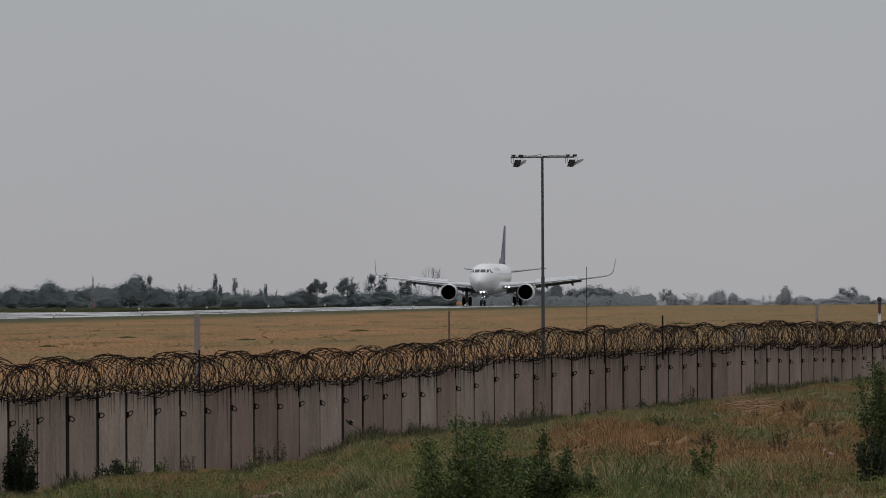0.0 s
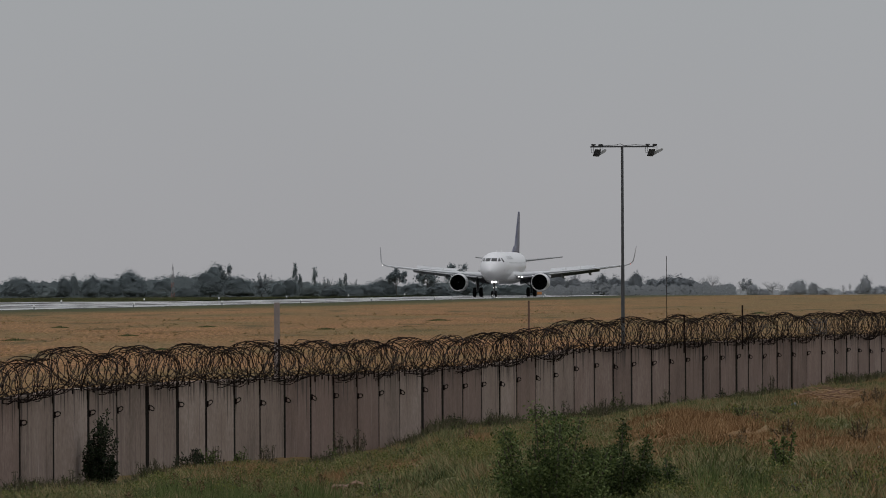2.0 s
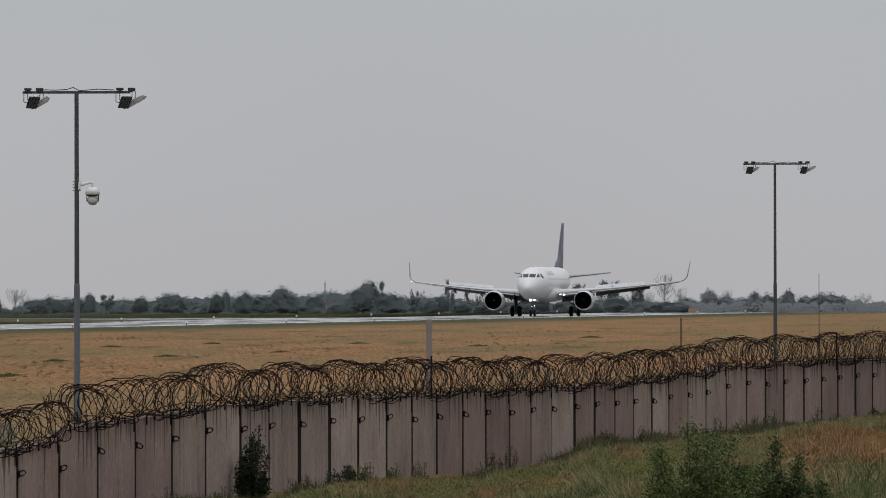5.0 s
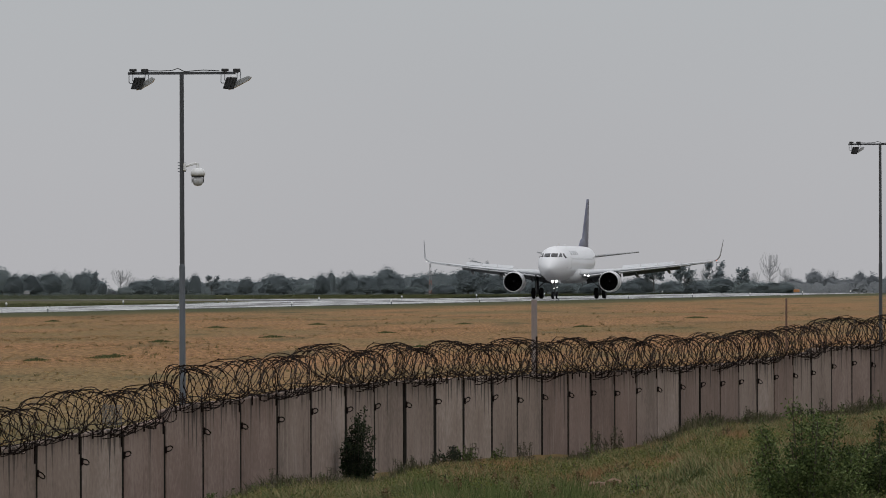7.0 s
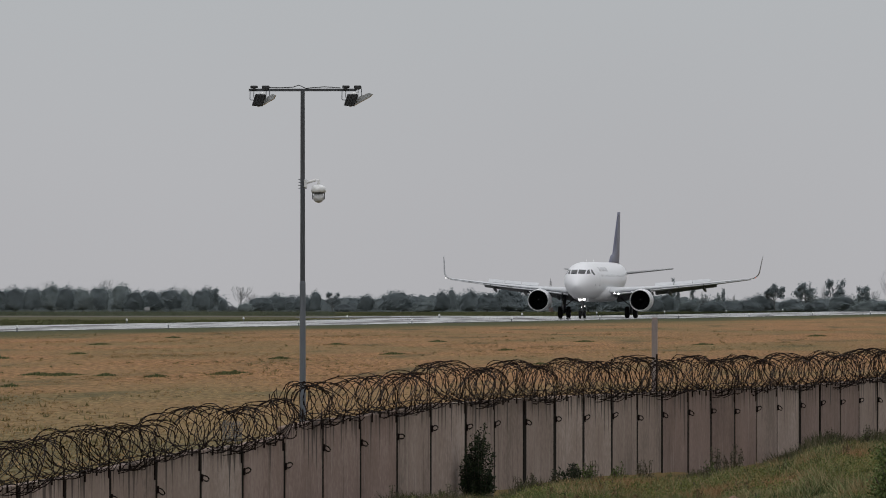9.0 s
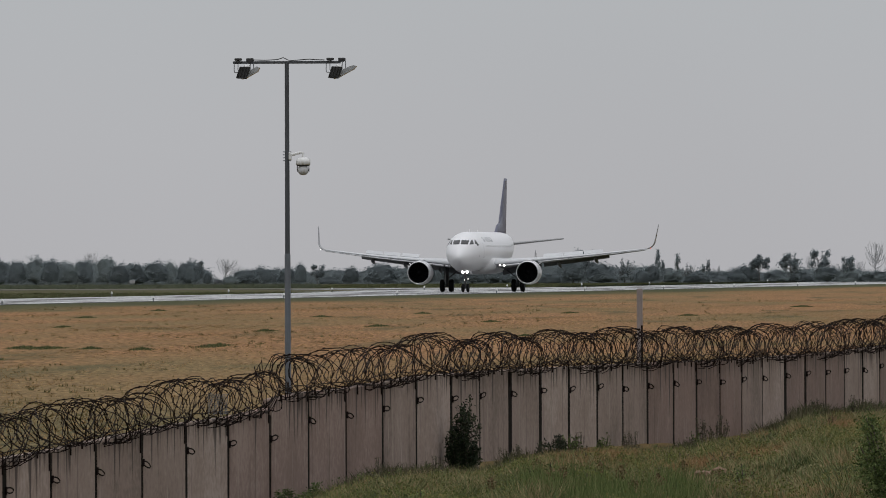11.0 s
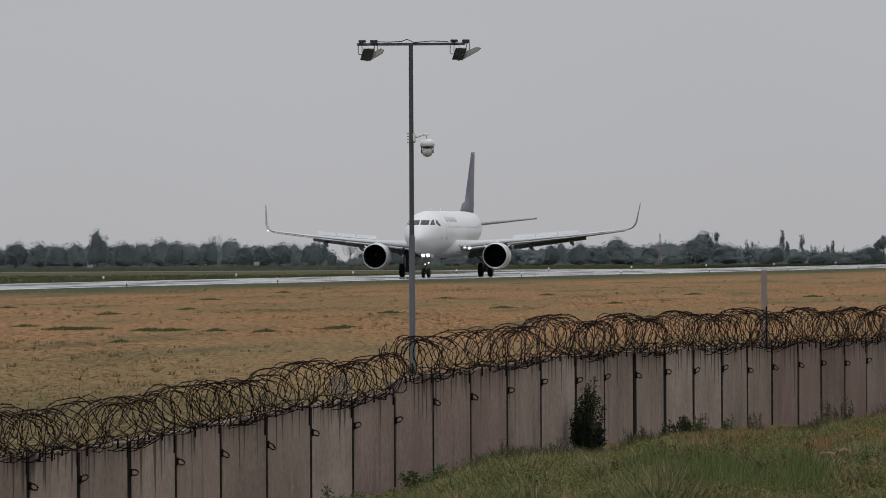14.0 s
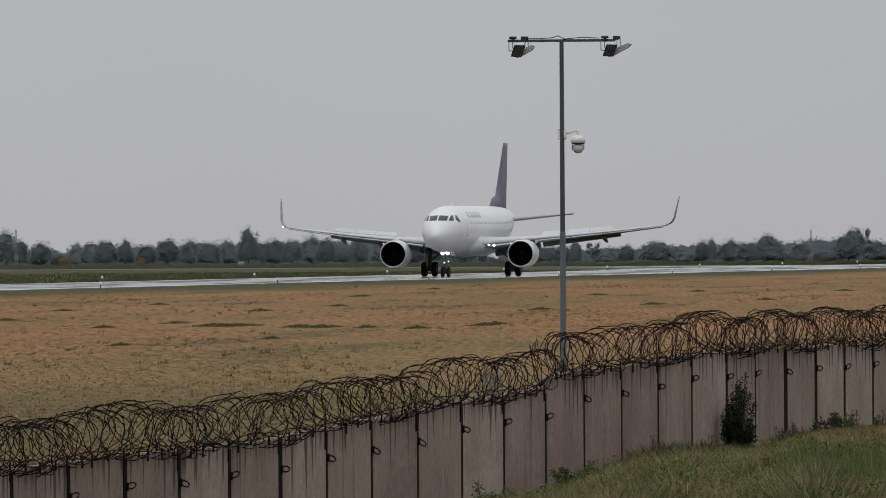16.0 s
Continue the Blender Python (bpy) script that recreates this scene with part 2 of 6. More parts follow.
def ground_material():
    """Dry orange field grass with green patches, and the greener bank before the wall."""
    m = bpy.data.materials.new("grass_ground")
    m.use_nodes = True
    n, l = m.node_tree.nodes, m.node_tree.links
    b = n["Principled BSDF"]
    b.inputs["Roughness"].default_value = 1.0
    b.inputs["Specular IOR Level"].default_value = 0.1
    pos = n.new("ShaderNodeNewGeometry").outputs["Position"]
    att = n.new("ShaderNodeAttribute")
    att.attribute_name = "zone"
    sep = n.new("ShaderNodeSeparateColor")
    l.new(att.outputs["Color"], sep.inputs["Color"])

    def noise_tex(scale, detail, stretch=(1, 1, 1)):
        mp = n.new("ShaderNodeMapping")
        mp.inputs["Scale"].default_value = stretch
        l.new(pos, mp.inputs["Vector"])
        t = n.new("ShaderNodeTexNoise")
        t.inputs["Scale"].default_value, t.inputs["Detail"].default_value = scale, detail
        l.new(mp.outputs[0], t.inputs["Vector"])
        return t.outputs["Fac"]

    def ramp(src, *stops):
        r = n.new("ShaderNodeValToRGB")
        e = r.color_ramp.elements
        e[0].position, e[0].color = stops[0][0], (*stops[0][1], 1)
        e[1].position, e[1].color = stops[-1][0], (*stops[-1][1], 1)
        for p, c in stops[1:-1]:
            x = e.new(p)
            x.color = (*c, 1)
        l.new(src, r.inputs["Fac"])
        return r.outputs["Color"]

    def mix(fac, a, c):
        x = n.new("ShaderNodeMix")
        x.data_type = "RGBA"
        l.new(fac, x.inputs["Factor"])
        l.new(a, x.inputs["A"])
        l.new(c, x.inputs["B"])
        return x.outputs["Result"]

    # field: mown dry grass in swathes, with green patches
    dry = ramp(noise_tex(7.0, 9, (1, 0.05, 1)), (0.37, (0.112, 0.057, 0.026)), (0.5, (0.216, 0.113, 0.049)), (0.62, (0.36, 0.203, 0.093)))
    straw = ramp(noise_tex(8.0, 9, (1, 0.055, 1)), (0.39, (0.085, 0.059, 0.024)), (0.5, (0.150, 0.104, 0.044)), (0.64, (0.262, 0.186, 0.086)))
    green = ramp(noise_tex(7.0, 9, (1, 0.055, 1)), (0.36, (0.030, 0.036, 0.015)), (0.7, (0.085, 0.085, 0.036)))
    swathe = ramp(noise_tex(0.07, 5, (1, 0.18, 1)), (0.44, (0, 0, 0)), (0.62, (0.9, 0.9, 0.9)))
    patch = ramp(noise_tex(0.22, 5, (1, 0.10, 1)), (0.56, (0, 0, 0)), (0.68, (0.65, 0.65, 0.65)))
    field = mix(swathe, dry, straw)
    field = mix(sep.outputs["Blue"], field, straw)
    field = mix(patch, field, green)
    field = mix(sep.outputs["Red"], field, green)
    # bank: long grass, dry in places
    bank_green = ramp(noise_tex(3.0, 6, (1, 0.2, 1)), (0.3, (0.050, 0.052, 0.020)), (0.7, (0.13, 0.115, 0.048)))
    bank_dry = ramp(noise_tex(1.7, 6), (0.3, (0.13, 0.075, 0.036)), (0.7, (0.25, 0.155, 0.075)))
    bank = mix(sep.outputs["Blue"], bank_green, bank_dry)
    l.new(mix(sep.outputs["Green"], field, bank), b.inputs["Base Color"])
    bp = n.new("ShaderNodeBump")
    bp.inputs["Strength"].default_value, bp.inputs["Distance"].default_value = 0.3, 0.006
    l.new(noise_tex(2.0, 6), bp.inputs["Height"])
    l.new(bp.outputs["Normal"], b.inputs["Normal"])
    return m


M_GROUND = ground_material()

# ---- the wall's line: one joint between panels every 3 m, seen from the camera under these angles (1 / 17265 rad) ----
RAD = 17265.0
JOINT_AZ = [-2623, -2497, -2377, -2262, -2152, -2046, -1944, -1842, -1746, -1656, -1566, -1483, -1403, -1321, -1242, -1167, -1093, -1025,
            -958, -893, -833, -771, -721, -666, -613, -562, -512, -467, -423, -377, -337, -295, -257, -220, -179, -143, -108, -75, -42,
            -13, 21, 53, 89, 125, 159, 191, 227, 258, 287, 318, 348, 377, 398, 423, 449, 475, 501, 527, 550, 572, 592, 612, 633, 655,
            671, 687, 705, 723, 741, 759, 777, 794, 811, 828, 845, 862, 879, 896]
K0 = -28


def joint(k):
    """Plan position of the wall's joint number k (may lie between two)."""
    i = min(max(k - K0, 0), len(JOINT_AZ) - 1.001)
    a = JOINT_AZ[int(i)] + (JOINT_AZ[int(i) + 1] - JOINT_AZ[int(i)]) * (i - int(i))
    d = 195.4 * (1 + 0.01518 * k)
    return Vector((a / RAD * d, d, 0))


WALL_TOP = [(-28, 0.12), (-23, 0.19), (-21, 0.24), (-19, 0.24), (-18, 0.30), (-17, 0.36), (-16, 0.45), (-15, 0.54), (-14, 0.62), (-12.01, 0.69),
            (-11.99, 0.97), (-10, 1.0), (-9, 1.07), (-8, 1.14), (-4, 1.15), (0, 1.11), (4, 1.07), (8.7, 1.08), (12.99, 1.20), (13.01, 1.32), (20, 1.34),
            (28, 1.31), (30, 1.34), (34, 1.27), (38, 1.18), (49, 1.12)]
BANK_FOOT = [(-2623, -1.8), (-1400, -1.5), (-1300, -1.42), (-1230, -1.35), (-1149, -1.22), (-1049, -1.0), (-968, -0.72), (-900, -0.58), (-758, -0.65),
             (-690, -0.62), (-650, -0.47), (-586, -0.41), (-500, -0.47), (-436, -0.57), (-336, -0.65), (-286, -0.55), (-236, -0.53), (-190, -0.43), (-150, -0.24),
             (-66, -0.26), (34, -0.24), (144, -0.29), (195, -0.17), (295, -0.10), (445, -0.10), (515, 0.01), (595, -0.02), (665, 0.13), (755, 0.13), (896, 0.16)]
WALL_AZD = [(JOINT_AZ[i] / RAD, joint(i + K0).y) for i in range(len(JOINT_AZ))]


def wall_depth(slope):
    """Depth y of the wall in the direction x / y = slope."""
    return lerp_table(WALL_AZD, slope)


def ground_z(x, y):
    """Height of the ground."""
    if y < 2:
        return 1.25 + 0.004 * min(abs(y), 300)
    s = x / y
    dw = wall_depth(s)
    if y < dw:
        foot = lerp_table(BANK_FOOT, s * RAD) - 0.10
        k = min(max((y - 55) / (dw - 55), 0), 1)
        z = 1.45 + (foot - 1.45) * (k * 0.85 + 0.15 * k * k)
        # hummocks, lower towards the wall
        room = EYE + (foot - EYE) * y / dw - z
        swell = min(0.30, 0.5 * max(0, room)) * min(1, max(0, (y - 20) / 30))
        return z + swell * (0.75 * noise.noise((x * 0.42 + y * 0.012, y * 0.045, 3)) + 0.55 * noise.noise((x * 1.25, y * 0.14, 7)))
    z = -0.35 * max(0, 1 - (y - dw) / 9)
    if y > 1450:
        z -= (y - 1450) * 0.0026
    return z + 0.03 * noise.noise((x * 0.2, y * 0.02, 1)) * min(1, (y - dw) / 20)


TRACK = 0.117          # the runway's line: x = 5.9 - (1446 - y) * TRACK is the nose wheel's way


def track_x(y):
    return 5.9 - (1446 - y) * TRACK


# patches of the bank: x, y, half-widths across and along, dry (+) or green (-)
BANK_PATCHES = [(3.2, 135, 0.9, 40, 0.9), (2.8, 163, 0.6, 28, 0.6), (6.6, 206, 0.7, 26, 1.0), (5.5, 144, 0.6, 26, 0.8), (4.3, 114, 0.3, 11, 0.6), (1.8, 147, 0.3, 30, 0.4),
                (-1.5, 130, 0.3, 9, 0.9), (-0.8, 161, 0.5, 10, 0.8), (-2.7, 207, 0.5, 15, 0.5), (10.3, 255, 0.7, 28, 0.5), (-2.4, 120, 0.3, 9, 0.8), (-4.6, 157, 0.7, 20, 0.4),
                (-2.1, 114, 0.2, 14, 0.6), (-4.0, 136, 0.4, 20, 0.35), (4.3, 140, 0.5, 11, -1.0), (4.6, 255, 1.8, 15, -0.7), (2.4, 90, 1.0, 7, -0.25), (-0.8, 102, 0.9, 11, -0.5),
                (-4.0, 85, 1.0, 15, -0.4)]


def dryness(x, y):
    """Above zero where the bank's grass is dry."""
    d = sum(w * math.exp(-((x - px) / rx) ** 2 - ((y - py) / ry) ** 2) for px, py, rx, ry, w in BANK_PATCHES)
    return d - 0.25 + 0.5 * noise.noise((x * 0.5, y * 0.06, 11)) + 0.35 * noise.noise((x * 1.6, y * 0.22, 5))


# ---- ground, one sheet ----
def build_ground():
    slopes = [-40, -8, -3, -1.5, -0.8, -0.45, -0.3, -0.22] + [-0.17 + 0.0016 * i for i in range(156)] + [0.1, 0.16, 0.25, 0.4, 0.8, 1.5, 3, 8, 40]
    front = [0.03, 0.08, 0.15, 0.22] + [0.28 + 0.02 * i for i in range(36)] + [0.992, 0.9985]
    behind = [1.0015, 3, 6, 10, 15, 22, 30, 40, 55, 70, 90, 110, 135, 160, 190, 220, 260, 300, 340, 380, 430, 480, 540, 600, 660, 720, 780, 850, 920, 1000,
              1080, 1150, 1200, 1250, 1300, 1400, 1600, 1900, 2300, 2900, 3600, 4400]
    verts, zone, rows_ = [], [], []
    for s in slopes:
        col = []
        dw = wall_depth(max(-0.15, min(0.05, s)))
        lim = 1.0 if abs(s) < 0.5 else 1 / math.hypot(1, s)
        ys = [f * dw * lim for f in front] + [dw * lim + (b if b > 1.01 else dw * 0.0015) for b in behind[:1]] + [(dw + b) * lim for b in behind[1:]]
        for y in ys:
            x = s * y
            inside = y < dw * lim
            z = ground_z(x, y) if abs(s) < 0.5 else (1.2 if inside else ground_z(0, y / lim))
            verts.append((x, y, z))
            off = x - track_x(y)
            strip = min(1, max(0, 1 - (off - 20) / 9)) if off > 0 else (0.9 if off < -16 else 1)
            near = min(0.9, max(0, 1 - (y - dw) / 170) + 0.6 * min(1, max(0, (s * RAD - 50) / 350))) if not inside else min(1, max(0, dryness(x, y) * 3 + 0.2))
            strip = max(strip, 0.5 * min(1, max(0, (222 - y) / 30)) * min(1, max(0, (-s * RAD - 900) / 250)))
            zone.append((strip if not inside else 0, 1.0 if inside else 0.0, near, 1))
            col.append(len(verts) - 1)
        rows_.append(col)
    faces = []
    for a, b in zip(rows_, rows_[1:]):
        for i in range(len(a) - 1):
            faces.append((a[i], b[i], b[i + 1], a[i + 1]))
    # the rest of the plain, behind the camera
    left, right = rows_[0], rows_[-1]
    n0 = len(verts)
    for x, y in ((-4500, -3000), (4500, -3000), (0, -3000)):
        verts.append((x, y, 1.0))
        zone.append((0, 1, 0, 1))
    hub = len(verts)
    verts.append((0, 0.4, 1.25))
    zone.append((0, 1, 0, 1))
    for a, b in zip(rows_, rows_[1:]):
        faces.append((hub, b[0], a[0]))
    for i in range(len(left) - 1):
        faces.append((n0, left[i], left[i + 1]))
        faces.append((n0 + 1, right[i + 1], right[i]))
    faces += [(n0, hub, left[0]), (n0, n0 + 2, hub), (n0 + 2, n0 + 1, hub), (n0 + 1, right[0], hub)]
    me = bpy.data.meshes.new("ground")
    me.from_pydata(verts, [], faces)
    me.materials.append(M_GROUND)
    lay = me.color_attributes.new("zone", "FLOAT_COLOR", "POINT")
    lay.data.foreach_set("color", [c for q in zone for c in q])
    me.polygons.foreach_set("use_smooth", [True] * len(me.polygons))
    bm = bmesh.new()
    bm.from_mesh(me)
    bmesh.ops.recalc_face_normals(bm, faces=bm.faces)
    bm.to_mesh(me)
    bm.free()
    tagged(new("ground", me), "dry mown airfield grass and a greener bank before the wall", "ground", kind="structure")


build_ground()

# ---- runway ----


def runway_material():
    """Pale concrete, wet in long patches and dry and dark in others."""
    m = material("wet_runway_concrete", [(0.09, 0.088, 0.088), (0.15, 0.148, 0.15), (0.23, 0.228, 0.23), (0.32, 0.318, 0.32)], 0.06, 0.4, 0.0, space="World", stretch=(1.5, 0.12, 1), fine=5)
    n, l = m.node_tree.nodes, m.node_tree.links
    b = n["Principled BSDF"]
    mp = n.new("ShaderNodeMapping")
    mp.inputs["Scale"].default_value = (0.22, 0.022, 1)
    l.new(n.new("ShaderNodeNewGeometry").outputs["Position"], mp.inputs["Vector"])
    t = n.new("ShaderNodeTexNoise")
    t.inputs["Scale"].default_value, t.inputs["Detail"].default_value = 1.0, 5.0
    l.new(mp.outputs[0], t.inputs["Vector"])
    r = n.new("ShaderNodeMapRange")
    r.inputs["From Min"].default_value, r.inputs["From Max"].default_value = 0.44, 0.52
    r.inputs["To Min"].default_value, r.inputs["To Max"].default_value = 0.95, 0.10
    l.new(t.outputs["Fac"], r.inputs["Value"])
    l.new(r.outputs["Result"], b.inputs["Roughness"])
    s = n.new("ShaderNodeMapRange")
    s.inputs["From Min"].default_value, s.inputs["From Max"].default_value = 0.44, 0.52
    s.inputs["To Min"].default_value, s.inputs["To Max"].default_value = 0.0, 0.6
    l.new(t.outputs["Fac"], s.inputs["Value"])
    l.new(s.outputs["Result"], b.inputs["Specular IOR Level"])
    return m


M_RUNWAY = runway_material()
M_PAINT = material("runway_paint", [(0.6, 0.6, 0.6), (0.75, 0.75, 0.75)], 0.5, 0.5, space="World")
M_ROAD = material("dusty_asphalt", [(0.13, 0.125, 0.112), (0.18, 0.17, 0.152)], 0.1, 0.98, space="World", rough_var=0.02, spec=0.0)
NEAR_EDGE, FAR_EDGE = 8.0, -16.0


def strip(name, off0, off1, y0, y1, z, mat, step=25.0, parent=None, thick=0.03):
    verts, faces = [], []
    n = max(1, int((y1 - y0) / step))
    for i in range(n + 1):
        y = y0 + (y1 - y0) * i / n
        drop = max(0, y - 1450) * -0.0026
        for o, dz in ((off0, 0), (off1, 0), (off0, -thick), (off1, -thick)):
            verts.append((track_x(y) + o, y, z + drop + dz))
    for i in range(n):
        a, b = 4 * i, 4 * i + 4
        faces += [(a + 1, a, b, b + 1), (a, a + 2, b + 2, b), (a + 3, a + 1, b + 1, b + 3)]
    faces += [(0, 1, 3, 2), (4 * n + 1, 4 * n, 4 * n + 2, 4 * n + 3)]
    return raw(name, verts, faces, mat, parent)


runway = tagged(strip("runway", FAR_EDGE, NEAR_EDGE, 300, 1900, 0.06, M_RUNWAY, thick=0.2), "wet pale concrete runway with puddles", "runway", kind="structure")
strip("taxiway_mouth", -23.0, FAR_EDGE, 1045, 1198, 0.06, M_RUNWAY, parent=runway, thick=0.2)
strip("taxiway", -40.0, -23.0, 1135, 1198, 0.06, M_RUNWAY, parent=runway, thick=0.2)
strip("perimeter_road", -240.0, -40.0, 1162, 1196, 0.06, M_ROAD, parent=runway, thick=0.2)
for o in (NEAR_EDGE - 1.6, FAR_EDGE + 0.7):
    strip("edge_line", o, o + 0.9, 300, 1800, 0.066, M_PAINT, parent=runway, thick=0.004)


# ---- wall ----
def build_wall():
    wall = new("concrete_wall")
    tagged(wall, "weathered grey-brown precast concrete panel wall with rust streaks", "wall", kind="structure")
    gap_before = 0.05
    for i in range(len(JOINT_AZ) - 1):
        k = i + K0
        a, b = joint(k), joint(k + 1)
        u = (b - a).normalized()
        nrm = Vector((u.y, -u.x, 0))           # towards the camera's side
        if nrm.dot(-a) < 0:
            nrm = -nrm
        rnd = random.Random(k + 100)
        gap = gap_before
        gap_before = rnd.choice((0.06, 0.07, 0.075, 0.085, 0.13))
        push = rnd.uniform(-0.012, 0.02)
        za, zb = lerp_table(WALL_TOP, k + 0.005), lerp_table(WALL_TOP, k + 0.995)
        p, q = a + u * gap, b - u * gap_before
        gap = gap_before
        bm = bmesh.new()
        cs = []
        for base, zt in ((p, za), (q, zb)):
            for side in (0.0, -0.16):
                for z in (zt - 3.0, zt):
                    c = base + nrm * (side + push)
                    cs.append(bm.verts.new((c.x, c.y, z)))
        # index: base, side, z
        f = lambda *ix: bm.faces.new([cs[j] for j in ix])
        f(0, 1, 5, 4), f(2, 6, 7, 3), f(1, 3, 7, 5), f(0, 4, 6, 2), f(0, 2, 3, 1), f(4, 5, 7, 6)
        bmesh.ops.recalc_face_normals(bm, faces=bm.faces)
        bmesh.ops.bevel(bm, geom=list(bm.edges), offset=0.02, segments=1, affect="EDGES")
        me_ob = part("panel", bm, M_CONCRETE_RED if k > 14 or k in (-13, -12, -11, -10, 0, 1, 2, 3, 6, 7, 11) or (k > 4 and rnd.random() < 0.4) else M_CONCRETE, wall)
        lay = me_ob.data.attributes.new("down", "FLOAT", "POINT")
        lay.data.foreach_set("value", [max(0.0, max(za, zb) - v.co.z) for v in me_ob.data.vertices])
        # near-black strip behind the gap: the joint's shade put into its colour
        bm = bmesh.new()
        c = b - nrm * 0.026
        zt = min(lerp_table(WALL_TOP, k + 0.99), lerp_table(WALL_TOP, k + 1.01)) - 0.05
        w = u * (gap + 0.02)
        t = nrm * 0.03
        vs = [bm.verts.new((c + s1 * w + s2 * t + Vector((0, 0, z)))) for s1 in (-1, 1) for s2 in (-1, 1) for z in (zt - 2.9, zt)]
        f = lambda *ix: bm.faces.new([vs[j] for j in ix])
        f(0, 1, 3, 2), f(4, 6, 7, 5), f(2, 3, 7, 6), f(0, 4, 5, 1), f(1, 5, 7, 3), f(0, 2, 6, 4)
        bmesh.ops.recalc_face_normals(bm, faces=bm.faces)
        part("joint", bm, M_JOINT, wall)
        # lifting loop and the stake beside the joint
        zt = lerp_table(WALL_TOP, k + 0.99)
        zl = zt - 0.46 + rnd.uniform(-0.03, 0.03)
        bm = bmesh.new()
        o = b + nrm * 0.03
        tip = rnd.uniform(-0.07, 0.05)
        pts = [o + Vector((0, 0, zl)) + (u * 0.27 + nrm * 0.05) * (0.5 - 0.5 * math.cos(th)) + Vector((0, 0, 0.042 * math.sin(th) + tip * (0.5 - 0.5 * math.cos(th)))) for th in [2 * math.pi * j / 10 for j in range(10)]]
        tube(bm, pts, 0.0115, 4, closed=True)
        tube(bm, [o + Vector((0, 0, zl - 0.06)), o + u * 0.03 + Vector((0, 0, zl + 0.05))], 0.018, 4)
        part("lifting_loop", bm, M_RUST, wall)
        bm = bmesh.new()
        s0 = a + u * 2.82 + nrm * 0.03
        rod(bm, s0 + Vector((0, 0, zt - rnd.uniform(0.16, 0.34))), s0 + Vector((0, 0, zt + 0.1)), 0.014, segs=5)
        part("wire_stake", bm, M_RUST, wall)
        bm = bmesh.new()
        for along in (rnd.uniform(0.4, 0.9), rnd.uniform(1.1, 1.6), rnd.uniform(1.9, 2.4)):
            s0 = a + u * along + nrm * 0.03
            zt2 = za + (zb - za) * along / 3
            rod(bm, s0 + Vector((0, 0, zt2 - rnd.uniform(0.04, 0.14))), s0 + Vector((0, 0, zt2 + 0.05)), 0.014, segs=4)
        part("wire_clip", bm, M_RUST, wall)


build_wall()


# ---- barbed coil on the wall ----
def wall_at(s):
    a, b = joint(math.floor(s)), joint(math.floor(s) + 1)
    f = s - math.floor(s)
    p = a.lerp(b, f)
    p.z = lerp_table(WALL_TOP, s)
    return p


def build_coils():
    s, n = float(K0) + 0.2, 0
    while s < K0 + len(JOINT_AZ) - 3:
        rnd = random.Random(900 + n)
        length = rnd.uniform(1.9, 2.9)            # in panels
        verts, faces = [], []

        def wire(pts, r):
            pts = [Vector(p) for p in pts]
            base = len(verts)
            for i, p in enumerate(pts):
                d = pts[min(i + 1, len(pts) - 1)] - pts[max(i - 1, 0)]
                m = d.to_track_quat("Z", "Y").to_matrix()
                for j in range(3):
                    verts.append(p + m @ Vector((math.cos(2.1 * j) * r, math.sin(2.1 * j) * r, 0)))
            for i in range(len(pts) - 1):
                for j in range(3):
                    q = base + 3 * i
                    faces.append((q + j, q + (j + 1) % 3, q + 3 + (j + 1) % 3, q + 3 + j))
            for p, q in zip(pts, pts[1:]):        # barbs, clipped round the wire
                d = (q - p) * rnd.uniform(0.17, 0.25)
                e = d.cross(Vector((rnd.uniform(-1, 1), rnd.uniform(-1, 1), rnd.uniform(-1, 1)))).normalized() * rnd.uniform(0.013, 0.020)
                b = len(verts)
                verts.extend([p - d, p + e, p + d, p - e])
                faces.append((b, b + 1, b + 2, b + 3))

        for hand in (1, -1):
            turns = int(length * rnd.uniform(5.2, 6.5))
            seg = 26
            pts = []
            phase = rnd.uniform(0, 6.28)
            wob = [rnd.uniform(-0.085, 0.05) for _ in range(turns + 2)]
            lean = [rnd.uniform(-0.55, 0.55) for _ in range(turns + 2)]
            for i in range(turns * seg + 1):
                f = i / (turns * seg)
                th = hand * 2 * math.pi * i / seg + phase
                c, fr = i // seg, (i % seg) / seg
                rr = 0.352 + 0.02 * math.sin(3 * th + hand) + wob[c] * (1 - fr) + wob[c + 1] * fr
                ln = lean[c] * (1 - fr) + lean[c + 1] * fr
                ends = 0.06 * math.cos(math.pi * 2 * f)
                at = s + length * f * 1.06 + ln * math.sin(th) * 0.6 + 0.10 * math.cos(2 * th + ln * 9) + 0.05 * math.sin(3 * th + hand)
                p = wall_at(min(max(at, K0 + 0.01), K0 + len(JOINT_AZ) - 1.02))
                side = math.cos(th) * rr
                p += Vector((side * 0.99 + 0.08, -side * 0.15, 0.305 - ends + math.sin(th) * rr * 1.02))
                p += Vector((rnd.uniform(-1, 1), 0, rnd.uniform(-1, 1))) * 0.008
                pts.append(p)
            wire(pts, 0.0078)
        # slack line along the wall's top
        for zoff in (0.02, 0.10):
            wire([wall_at(min(s + length * j / 12, K0 + len(JOINT_AZ) - 1.02)) + Vector((0.06 + rnd.uniform(-0.03, 0.03), -0.1, zoff + rnd.uniform(-0.04, 0.04))) for j in range(13)], 0.009)
        ob = raw("barbed_wire_coil", verts, faces, M_RUST)
        tagged(ob, "rusty coil of barbed tape along the wall's top", "barbed wire", "coils on the wall")
        s += length * rnd.uniform(0.9, 0.98)
        n += 1


build_coils()


